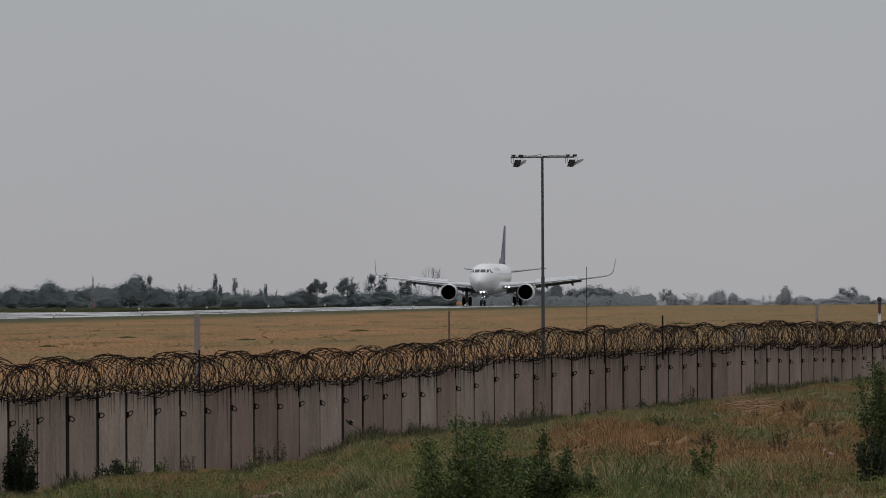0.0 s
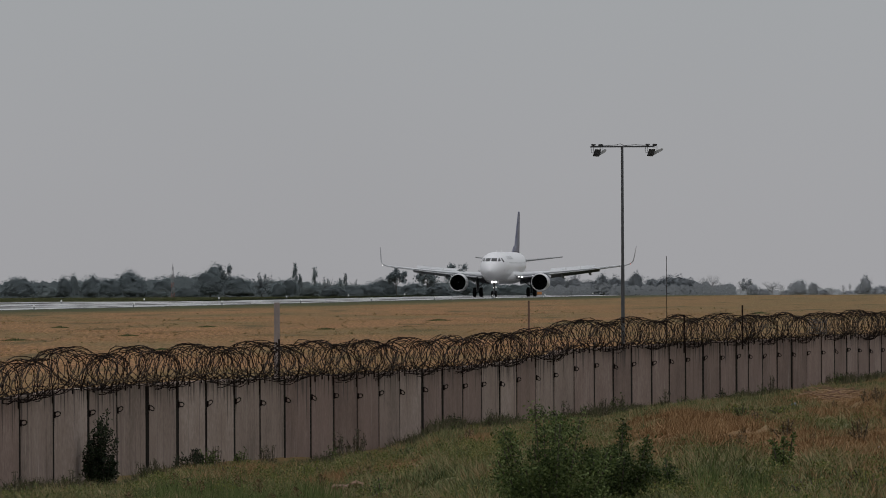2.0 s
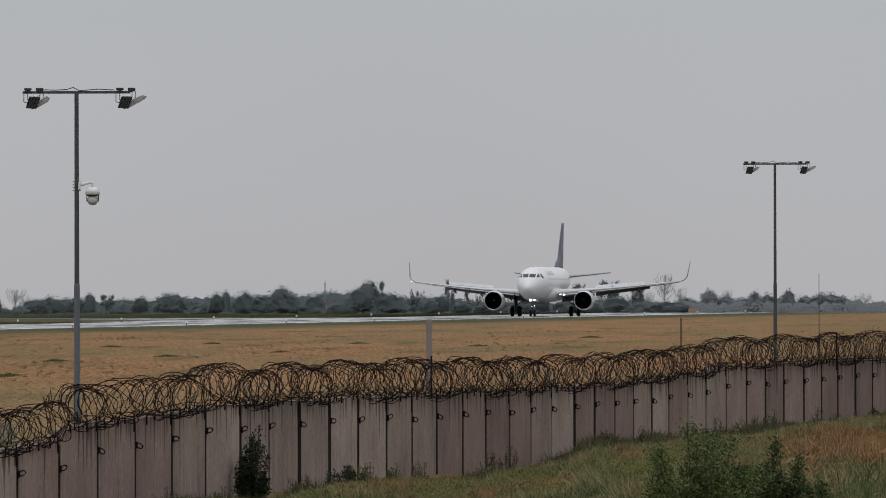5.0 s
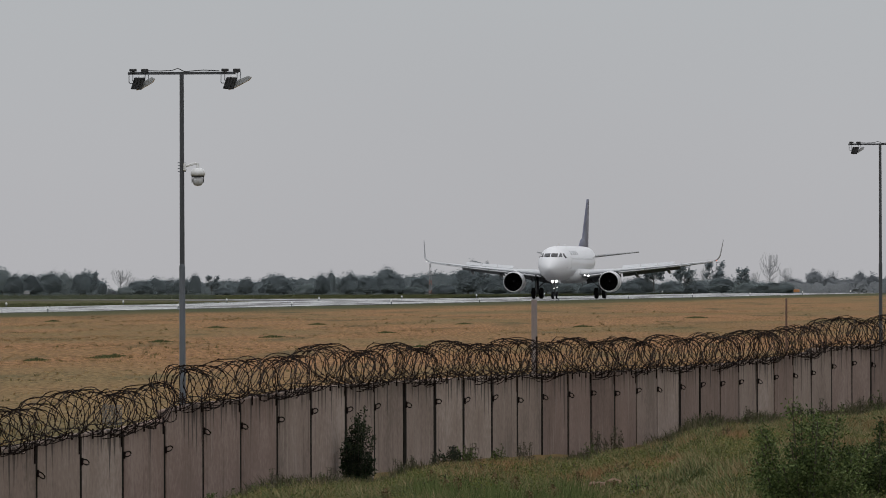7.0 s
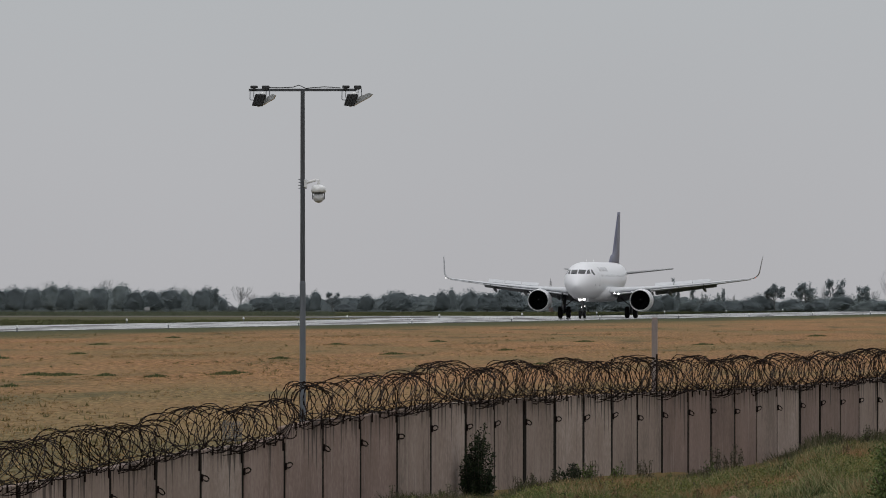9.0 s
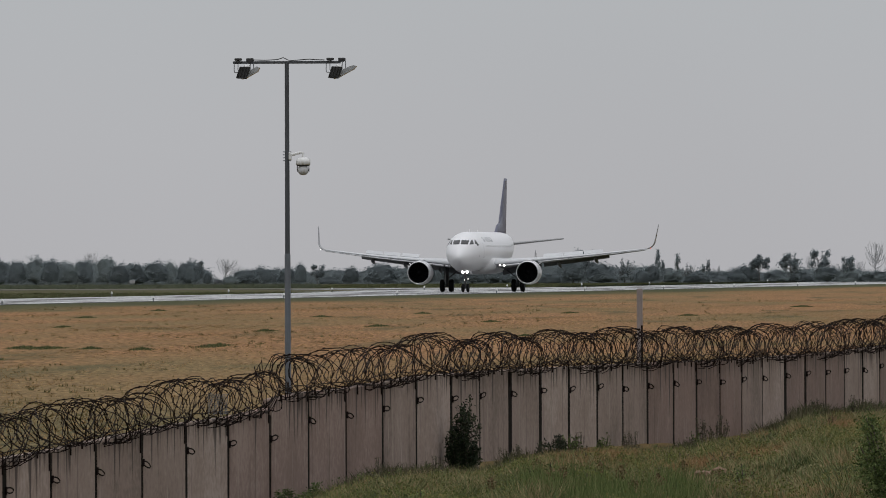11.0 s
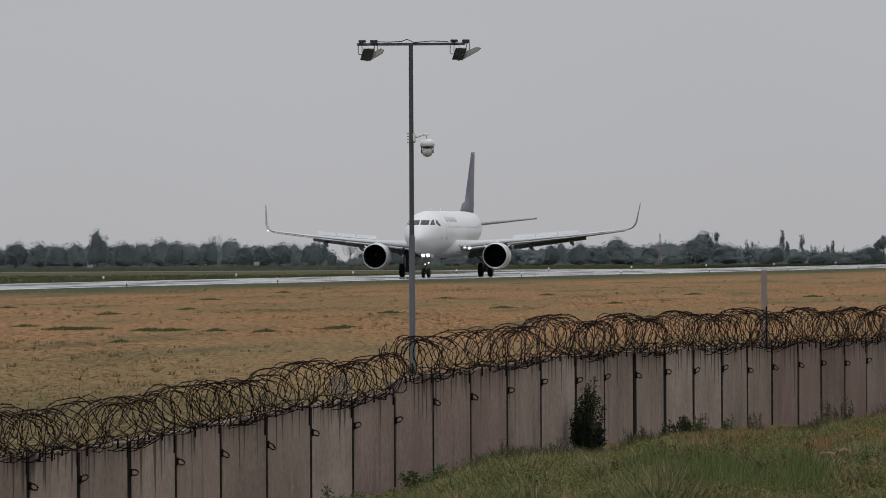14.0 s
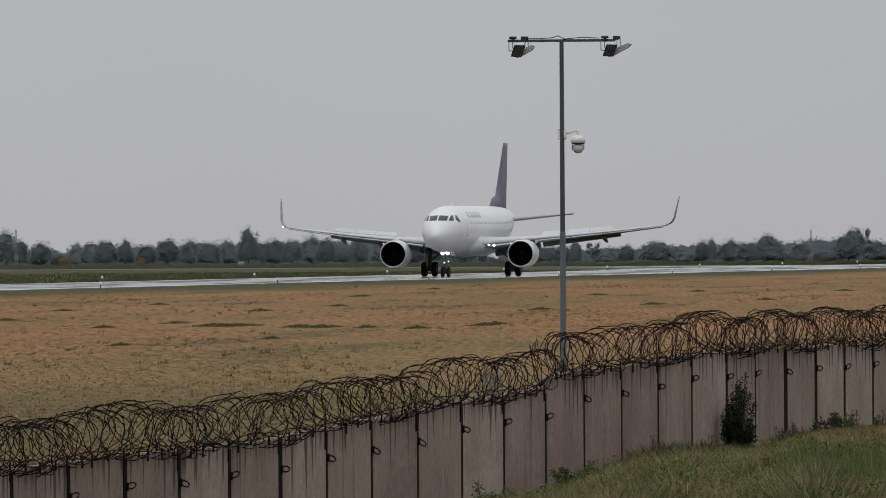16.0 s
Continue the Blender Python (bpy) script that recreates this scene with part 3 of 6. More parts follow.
# ---- posts on and behind the wall ----
def post(name, az, depth, top_el, z0, r, mat, label, category, square=False):
    x, zt = az / RAD * depth, EYE + top_el / RAD * depth
    bm = bmesh.new()
    if square:
        box(bm, -r, r, -r, r, z0 - 0.1, zt, 0.012)
    else:
        rod(bm, (0, 0, z0 - 0.1), (0, 0, zt), r, r * 0.9, 7)
    ob = mesh_object(name, bm, mat)
    ob.location = (x, depth, 0)
    return tagged(ob, label, category)


post("concrete_post", -436, 202, -47, 0.0, 0.06, M_POST_PINK, "slim pinkish concrete post behind the wall", "post", True)
post("iron_post", -432, 195.0, -112, 0.9, 0.022, M_RUST, "dark iron stake on the wall beside a coil", "post")
post("iron_post", 10, 231.0, -46, 1.0, 0.028, M_POST_RUST, "rusty iron post standing above the wall", "post")
post("whip_mast", 254, 330, 32, 0.0, 0.012, M_RUST, "thin whip mast behind the wall", "mast")
post("iron_post", 388, 262.0, -55, 1.2, 0.026, M_RUST, "rusty iron post standing above the wall", "post")
post("iron_post", 285, 252.0, -72, 1.2, 0.026, M_RUST, "dark iron stake on the wall beside a coil", "post")
post("iron_post", 662, 296.0, -62, 1.1, 0.028, M_POST_RUST, "rusty iron post standing above the wall", "post")
post("concrete_post", 661, 306, -36, 0.0, 0.05, M_POST_PINK, "slim pinkish concrete post behind the wall", "post", True)


def marker_post():
    d = 340.0
    x, zt = 772 / RAD * d, EYE - 26 / RAD * d
    top = new("marker_post")
    top.location = (x, d, 0)
    tagged(top, "dark red and white banded marker post with a dark ball top", "marker post")
    m_red = material("marker_dark_red", [(0.05, 0.022, 0.02), (0.08, 0.03, 0.028)], 5.0, 0.6)
    n = 6
    h = zt - 0.12
    for i in range(n):
        bm = bmesh.new()
        rod(bm, (0, 0, -0.05 + h * i / n), (0, 0, h * (i + 1) / n), 0.05, segs=10)
        part("band", bm, M_WHITE_PLASTIC if i % 2 == 0 else m_red, top, "white band" if i % 2 == 0 else "dark red band")
    bm = bmesh.new()
    bmesh.ops.create_icosphere(bm, subdivisions=2, radius=0.09, matrix=Matrix.Translation((0, 0, h + 0.07)))
    part("ball", bm, M_DARK, top, "dark ball")


marker_post()


# ---- floodlight masts ----
def plate(bm, pts, y0, y1):
    """An upright prism: the outline pts in x and z, from y0 to y1."""
    a = [bm.verts.new((x, y0, z)) for x, z in pts]
    b = [bm.verts.new((x, y1, z)) for x, z in pts]
    bm.faces.new(a)
    bm.faces.new(b[::-1])
    for i in range(len(pts)):
        j = (i + 1) % len(pts)
        bm.faces.new((a[i], b[i], b[j], a[j]))
    bmesh.ops.recalc_face_normals(bm, faces=bm.faces)


def floodlight(parent, x, z, k):
    """A floodlight under the arm: dark finned housing, pale reflector shell, bracket and ballast boxes."""
    bm = bmesh.new()
    plate(bm, [(x - 0.04, z - 0.07), (x + 0.14, z - 0.08), (x + 0.07, z - 0.28), (x - 0.10, z - 0.27)], -0.20, -0.10)
    for i in range(4):
        f = i * 0.05
        plate(bm, [(x - 0.045 + f, z - 0.08), (x - 0.03 + f, z - 0.08), (x - 0.09 + f, z - 0.265), (x - 0.105 + f, z - 0.265)], -0.225, -0.195)
    head = part("housing", bm, M_DARK, parent, "dark floodlight housing")
    bm = bmesh.new()
    plate(bm, [(x - 0.02, z - 0.285), (x + 0.06, z - 0.265), (x + 0.30 * k, z - 0.13 / k), (x + 0.34 * k, z - 0.075 / k), (x + 0.29 * k, z - 0.055 / k), (x + 0.16, z - 0.11)], -0.12, 0.14)
    part("shell", bm, M_GLASS_GREY, head, "pale metal reflector shell")
    bm = bmesh.new()
    lathe(bm, [(0.001, 0.0), (0.05, 0.005), (0.062, 0.03), (0.045, 0.06), (0.001, 0.065)], 12, "Z", (x + 0.07, -0.05, z - 0.10))
    part("lamp_neck", bm, M_WHITE_PLASTIC, head, "pale lamp neck", smooth=True)
    for s in (-1, 1):
        bm = bmesh.new()
        c = x + 0.02 + s * 0.135
        tube(bm, [(c - s * 0.05, 0, z + 0.03), (c + s * 0.03, -0.03, z + 0.02), (c + s * 0.03, -0.08, z - 0.15), (c + s * 0.015, -0.09, z - 0.17), (c - s * 0.06, -0.10, z - 0.17)], 0.0075, 5)
        tube(bm, [(c - s * 0.03, 0.04, z + 0.03), (c - s * 0.03, 0.0, z - 0.12), (c - s * 0.06, -0.05, z - 0.17)], 0.0065, 5)
        part("bracket", bm, M_STEEL_DARK, parent)
        bm = bmesh.new()
        k2 = x + 0.02 + s * 0.10
        box(bm, k2 - 0.062, k2 + 0.062, -0.055, 0.055, z + 0.022 + 0.012 * (s < 0), z + 0.078, 0.01)
        box(bm, k2 - 0.035, k2 + 0.035, -0.06, -0.05, z + 0.005, z + 0.03)
        part("ballast_box", bm, M_DARK, parent)


def flood_mast(az, depth, top_el, arm, with_camera, label):
    mast = new("floodlight_mast")
    mast.location = (az / RAD * depth, depth, 0)
    zt = EYE + top_el / RAD * depth
    tagged(mast, label, "floodlight mast", "floodlight masts")
    bm = bmesh.new()
    rod(bm, (0, 0, -0.4), (0, 0, zt * 0.5), 0.056, 0.050, 12)
    rod(bm, (0, 0, zt * 0.5 - 0.03), (0, 0, zt * 0.5 + 0.03), 0.053, 0.040, 12)
    part("pole", bm, M_STEEL if with_camera else M_STEEL_DARK, mast, "grey lower pole")
    bm = bmesh.new()
    rod(bm, (0, 0, zt * 0.5), (0, 0, zt), 0.042, 0.036, 12)
    part("upper_pole", bm, M_STEEL_DARK, mast, "dark upper pole")
    bm = bmesh.new()
    box(bm, -arm, arm, -0.025, 0.025, zt - 0.02, zt + 0.025, 0.005)
    part("cross_arm", bm, M_STEEL_DARK, mast)
    bm = bmesh.new()
    tube(bm, [(-arm * 0.75, -0.03, zt + 0.05), (-arm * 0.4, -0.03, zt + 0.04), (-0.16, -0.03, zt + 0.05), (-0.06, -0.03, zt + 0.085), (0.05, -0.03, zt + 0.03), (arm * 0.4, -0.03, zt + 0.055), (arm * 0.7, -0.03, zt + 0.04)], 0.008, 5)
    part("cable", bm, M_DARK, mast)
    floodlight(mast, -arm + 0.17, zt, 0.85)
    floodlight(mast, arm - 0.10, zt, 1.1)
    if with_camera:
        zc = EYE + 156 / RAD * depth
        bm = bmesh.new()
        tube(bm, [(0.04, -0.03, zc + 0.34), (0.13, -0.05, zc + 0.36), (0.22, -0.05, zc + 0.385), (0.27, -0.05, zc + 0.38), (0.275, -0.05, zc + 0.3)], 0.024, 7)
        box(bm, 0.03, 0.075, -0.07, 0.03, zc + 0.26, zc + 0.40, 0.01)
        part("camera_bracket", bm, M_WHITE_PLASTIC, mast, "white camera bracket")
        bm = bmesh.new()
        lathe(bm, [(0.001, 0.31), (0.06, 0.305), (0.108, 0.275), (0.122, 0.24), (0.125, 0.185), (0.10, 0.175)], 20, "Z", (0.275, -0.05, zc))
        dome = part("camera_housing", bm, M_WHITE_PLASTIC, mast, "white dome camera housing", smooth=True)
        bm = bmesh.new()
        lathe(bm, [(0.060, 0.165), (0.084, 0.135), (0.094, 0.09), (0.084, 0.045), (0.055, 0.012), (0.001, 0.0)], 20, "Z", (0.275, -0.05, zc))
        part("camera_ball", bm, material("camera_grey", [(0.42, 0.42, 0.43), (0.55, 0.55, 0.56)], 7.0, 0.25), dome, "grey lens ball", smooth=True)
        bm = bmesh.new()
        lathe(bm, [(0.09, 0.180), (0.112, 0.178), (0.108, 0.160), (0.085, 0.157)], 20, "Z", (0.275, -0.05, zc))
        for sx in (-1, 1):
            box(bm, 0.275 + sx * 0.100 - 0.006, 0.275 + sx * 0.100 + 0.006, -0.08, -0.02, zc + 0.06, zc + 0.18, 0.003)
        part("camera_ring", bm, M_DARK, dome, "dark yoke")
        bm = bmesh.new()
        for j in range(4):
            rod(bm, (-0.07, -0.02, zc + 0.25 + 0.05 * j), (0.07, -0.02, zc + 0.25 + 0.05 * j), 0.008, segs=5)
        part("clamp", bm, M_STEEL, mast)
    return mast


flood_mast(-1060, 166.0, 356, 0.92, True, "grey steel mast with two floodlights and a dome camera")
flood_mast(176.5, 276.0, 226, 0.90, False, "grey steel mast with two floodlights beyond the wall")


# ---- airliner: origin on the ground under the nose wheel, +y towards the tail ----
M_WHITE = material("white_aircraft_paint", [(0.69, 0.69, 0.715), (0.75, 0.75, 0.775)], 0.06, 0.3, 0.0, fine=3, rough_var=0.04)
M_BELLY = material("grey_white_belly", [(0.55, 0.55, 0.56), (0.68, 0.68, 0.69)], 0.5, 0.35)
M_WING = material("wing_grey", [(0.46, 0.47, 0.49), (0.56, 0.57, 0.59)], 0.5, 0.4)
# Dark grey for small parts; it also paints the shade under the wings.
M_UNDER = material("dark_grey_and_wing_shade", [(0.085, 0.088, 0.095), (0.13, 0.134, 0.142)], 0.6, 0.5)
M_NAVY = material("navy_tail_paint", [(0.04, 0.045, 0.10), (0.085, 0.09, 0.14), (0.14, 0.145, 0.19)], 0.35, 0.4, fine=3)
M_TIP = material("mid_grey_paint", [(0.24, 0.245, 0.255), (0.32, 0.325, 0.335)], 0.6, 0.45)
M_COCKPIT = material("cockpit_glass", [(0.018, 0.019, 0.022), (0.035, 0.036, 0.042)], 1.0, 0.08, spec=0.5, rough_var=0.03)
M_WINDOW = material("cabin_window_shade", [(0.46, 0.465, 0.48), (0.53, 0.535, 0.55)], 2.0, 0.3)
M_LIP = material("bare_metal_lip", [(0.62, 0.62, 0.63), (0.74, 0.74, 0.75)], 2.0, 0.3, metal=0.7)
M_FAN = material("dark_fan", [(0.003, 0.003, 0.003), (0.006, 0.006, 0.007)], 2.0, 0.9, spec=0.05)
M_INTAKE = material("intake_liner", [(0.010, 0.010, 0.011), (0.02, 0.02, 0.022)], 2.0, 0.9, spec=0.1)
M_TYRE = material("tyre_rubber", [(0.008, 0.008, 0.008), (0.018, 0.018, 0.018)], 6.0, 0.9, spec=0.15)
M_STRUT = material("gear_strut", [(0.05, 0.05, 0.054), (0.09, 0.09, 0.095)], 4.0, 0.5)
M_LIGHT = material("landing_light", [(1.0, 0.98, 0.94), (1.0, 0.98, 0.94)], 1.0, 0.3, emit=3.2)
M_LIGHT_DIM = material("small_white_light", [(1.0, 0.97, 0.92), (1.0, 0.97, 0.92)], 1.0, 0.3, emit=2.0)
M_RED_LIGHT = material("red_tip_light", [(1.0, 0.16, 0.08), (1.0, 0.16, 0.08)], 1.0, 0.3, emit=0.5)
M_TITLE = material("grey_lettering", [(0.46, 0.465, 0.49), (0.52, 0.525, 0.55)], 2.0, 0.4)

AXIS = 4.22
NOSE = -5.07
SECTIONS = [(0.0, 0.03, -0.62), (0.12, 0.30, -0.61), (0.35, 0.56, -0.57), (0.8, 0.90, -0.49), (1.4, 1.22, -0.39), (2.1, 1.50, -0.28), (2.9, 1.70, -0.17),
            (3.8, 1.85, -0.09), (4.8, 1.94, -0.03), (6.0, 1.975, 0.0), (12.0, 1.975, 0.0), (18.0, 1.975, 0.0), (24.5, 1.975, 0.0), (27.0, 1.88, 0.12),
            (29.5, 1.66, 0.34), (32.0, 1.33, 0.62), (34.5, 0.92, 0.88), (36.5, 0.5, 1.02), (37.5, 0.18, 1.06)]


def body_point(s, th, grow=0.0):
    """Point of the fuselage's skin, s metres from the nose, at the angle th from straight up towards +x."""
    r = lerp_table([(a, b) for a, b, _ in SECTIONS], s)
    dz = lerp_table([(a, c) for a, _, c in SECTIONS], s)
    return Vector(((r + grow) * math.sin(th), NOSE + s, AXIS + dz + (r + grow) * 1.045 * math.cos(th)))


def skin_patch(name, s0, s1, th0, th1, mat, parent, label="", n=4, grow=0.012, skew=0.0):
    """A thin plate lying on the fuselage."""
    bm = bmesh.new()
    grid = []
    for i in range(n + 1):
        row = []
        for j in range(n + 1):
            th = th0 + (th1 - th0) * j / n
            s = s0 + (s1 - s0) * i / n + skew * (j / n)
            row.append((bm.verts.new(body_point(s, th, grow)), bm.verts.new(body_point(s, th, grow - 0.03))))
        grid.append(row)
    for i in range(n):
        for j in range(n):
            bm.faces.new((grid[i][j][0], grid[i][j + 1][0], grid[i + 1][j + 1][0], grid[i + 1][j][0]))
    for i in range(n):
        for j in (0, n):
            bm.faces.new((grid[i][j][0], grid[i + 1][j][0], grid[i + 1][j][1], grid[i][j][1]))
            bm.faces.new((grid[0 if j == 0 else n][i][0], grid[0 if j == 0 else n][i + 1][0], grid[0 if j == 0 else n][i + 1][1], grid[0 if j == 0 else n][i][1]))
    bmesh.ops.recalc_face_normals(bm, faces=bm.faces)
    return part(name, bm, mat, parent, label, smooth=True)


def nose_skin(x, z):
    """The point of the nose's skin that lies at x and z, seen from ahead."""
    lo, hi = 0.0, 6.0
    for _ in range(40):
        s = (lo + hi) / 2
        r = lerp_table([(a, b) for a, b, _ in SECTIONS], s)
        dz = lerp_table([(a, c) for a, _, c in SECTIONS], s)
        if math.hypot(x, (z - AXIS - dz) / 1.045) > r:
            lo = s
        else:
            hi = s
    return Vector((x, NOSE + hi, z))


def front_patch(name, quad, mat, parent, label="", n=5):
    """A pane on the nose whose four corners are given as seen from ahead."""
    bm = bmesh.new()
    rows = []
    for i in range(n + 1):
        row = []
        for j in range(n + 1):
            f, g = i / n, j / n
            a = Vector(quad[0]).lerp(Vector(quad[1]), f)
            b = Vector(quad[3]).lerp(Vector(quad[2]), f)
            c = a.lerp(b, g)
            p = nose_skin(c.x, c.y)
            out = Vector((p.x * 0.5, -0.7, (p.z - AXIS) * 0.6)).normalized()
            row.append((bm.verts.new(p + out * 0.02), bm.verts.new(p - out * 0.03)))
        rows.append(row)
    for i in range(n):
        for j in range(n):
            bm.faces.new((rows[i][j][0], rows[i + 1][j][0], rows[i + 1][j + 1][0], rows[i][j + 1][0]))
    for i in range(n):
        for j in (0, n):
            bm.faces.new((rows[i][j][0], rows[i + 1][j][0], rows[i + 1][j][1], rows[i][j][1]))
            bm.faces.new((rows[j][i][0], rows[j][i + 1][0], rows[j][i + 1][1], rows[j][i][1]))
    bmesh.ops.recalc_face_normals(bm, faces=bm.faces)
    return part(name, bm, mat, parent, label, smooth=True)


def aerofoil(bm, stations, flip=False):
    """A lofted wing: stations of (leading edge point, chord, thickness, twist). Returns nothing."""
    prof = [(0.0, 0.0), (0.02, 0.22), (0.08, 0.40), (0.25, 0.55), (0.5, 0.45), (0.8, 0.2), (1.0, 0.02), (0.8, -0.12), (0.5, -0.32), (0.25, -0.42), (0.08, -0.32), (0.02, -0.18)]
    rings = []
    for le, chord, th, nrm in stations:
        le, nrm = Vector(le), Vector(nrm)
        rings.append([bm.verts.new(le + Vector((0, c * chord, 0)) + nrm * (z * th)) for c, z in prof])
    for a, b in zip(rings, rings[1:]):
        for i in range(len(prof)):
            j = (i + 1) % len(prof)
            bm.faces.new((a[i], a[j], b[j], b[i]))
    bm.faces.new(rings[0])
    bm.faces.new(rings[-1][::-1])
    bmesh.ops.recalc_face_normals(bm, faces=bm.faces)


def slab(bm, pts, t):
    """A plate through four points, t thick."""
    p = [Vector(q) for q in pts]
    n = (p[1] - p[0]).cross(p[3] - p[0]).normalized() * t / 2
    a, b = [bm.verts.new(q + n) for q in p], [bm.verts.new(q - n) for q in p]
    bm.faces.new(a)
    bm.faces.new(b[::-1])
    for i in range(4):
        j = (i + 1) % 4
        bm.faces.new((a[i], b[i], b[j], a[j]))


def wing_le(x):
    """Leading edge of the wing (y, z) at the half span x."""
    y = NOSE + 11.6 + (x - 1.9) * 0.53
    z = 2.98 + (x - 1.9) * 0.085 + max(0, x - 8) ** 2 * 0.0022
    return y, z


def wing_chord(x):
    return lerp_table([(1.9, 6.6), (6.4, 3.9), (17.0, 1.55)], x)


def build_engine(plane, side):
    cx, cz, y0 = side * 5.75, 2.02, NOSE + 10.4
    o = (cx, y0, cz)
    bm = bmesh.new()
    lathe(bm, [(1.18, 0.10), (1.215, 0.28), (1.25, 0.8), (1.265, 1.5), (1.24, 2.4), (1.14, 3.2), (1.04, 3.7), (1.0, 3.7), (1.02, 3.2)], 40, "Y", o)
    nac = part("nacelle", bm, M_WHITE, plane, "white engine nacelle", smooth=True)
    bm = bmesh.new()
    lathe(bm, [(1.18, 0.10), (1.165, 0.03), (1.14, 0.0), (1.11, 0.02), (1.085, 0.10)], 40, "Y", o)
    part("intake_lip", bm, M_LIP, nac, "bare metal intake lip", smooth=True)
    bm = bmesh.new()
    lathe(bm, [(1.085, 0.10), (1.07, 0.5), (1.06, 1.0)], 40, "Y", o)
    part("intake_duct", bm, M_INTAKE, nac, "dark intake duct", smooth=True)
    bm = bmesh.new()
    for i in range(18):
        a = 2 * math.pi * i / 18
        pts = []
        for r, tw in ((0.3, 0.5), (1.05, 1.1)):
            for s in (-1, 1):
                aa = a + s * 0.13 * (0.9 if r < 0.5 else 0.75)
                pts.append((cx + r * math.cos(aa), y0 + 0.85 + s * 0.12 * tw, cz + r * math.sin(aa)))
        slab(bm, (pts[0], pts[1], pts[3], pts[2]), 0.02)
    part("fan", bm, M_FAN, nac, "dark fan blades")
    bm = bmesh.new()
    lathe(bm, [(1.063, 1.02), (0.001, 1.03)], 24, "Y", o)
    part("fan_back", bm, M_FAN, nac)
    bm = bmesh.new()
    lathe(bm, [(0.001, 0.42), (0.10, 0.5), (0.2, 0.65), (0.28, 0.85)], 20, "Y", o)
    part("spinner", bm, M_FAN, nac, "dark spinner", smooth=True)
    bm = bmesh.new()
    slab(bm, [(cx - 0.05, y0 + 0.55, cz + 0.02), (cx + 0.04, y0 + 0.42, cz + 0.02), (cx + 0.045, y0 + 0.42, cz + 0.07), (cx - 0.05, y0 + 0.5, cz + 0.07)], 0.01)
    part("spinner_mark", bm, M_WHITE, nac, "white spiral mark")
    bm = bmesh.new()
    lathe(bm, [(0.70, 3.5), (0.62, 4.1), (0.5, 4.6), (0.46, 4.6), (0.3, 4.6), (0.05, 5.2)], 24, "Y", o)
    part("exhaust_cone", bm, M_UNDER, nac, "grey exhaust cone", smooth=True)
    bm = bmesh.new()
    ly, lz = wing_le(5.75)
    slab(bm, [(cx, y0 + 0.9, cz + 1.28), (cx, y0 + 4.2, cz + 0.7), (cx, ly + 2.2, lz - 0.1), (cx, ly - 0.1, lz + 0.12)], 0.34)
    part("pylon", bm, M_WING, plane, "grey engine pylon")
    for at, r in ((0.62, 1.243), (2.05, 1.258)):
        bm = bmesh.new()
        lathe(bm, [(r, at), (r + 0.008, at + 0.01), (r + 0.008, at + 0.05), (r, at + 0.06)], 40, "Y", o)
        part("cowl_seam", bm, M_TIP, nac, "grey cowl seam", smooth=True)
    for s in (-1, 1):
        bm = bmesh.new()
        a0 = radians(50)
        pts = [(cx + s * 1.33 * math.sin(a0), y0 + 1.0, cz + 1.33 * math.cos(a0)), (cx + s * 1.31 * math.sin(a0), y0 + 2.0, cz + 1.31 * math.cos(a0)),
               (cx + s * 1.62 * math.sin(a0), y0 + 1.9, cz + 1.62 * math.cos(a0)), (cx + s * 1.55 * math.sin(a0), y0 + 1.4, cz + 1.55 * math.cos(a0))]
        slab(bm, pts, 0.03)
        part("strake", bm, M_WHITE, nac)


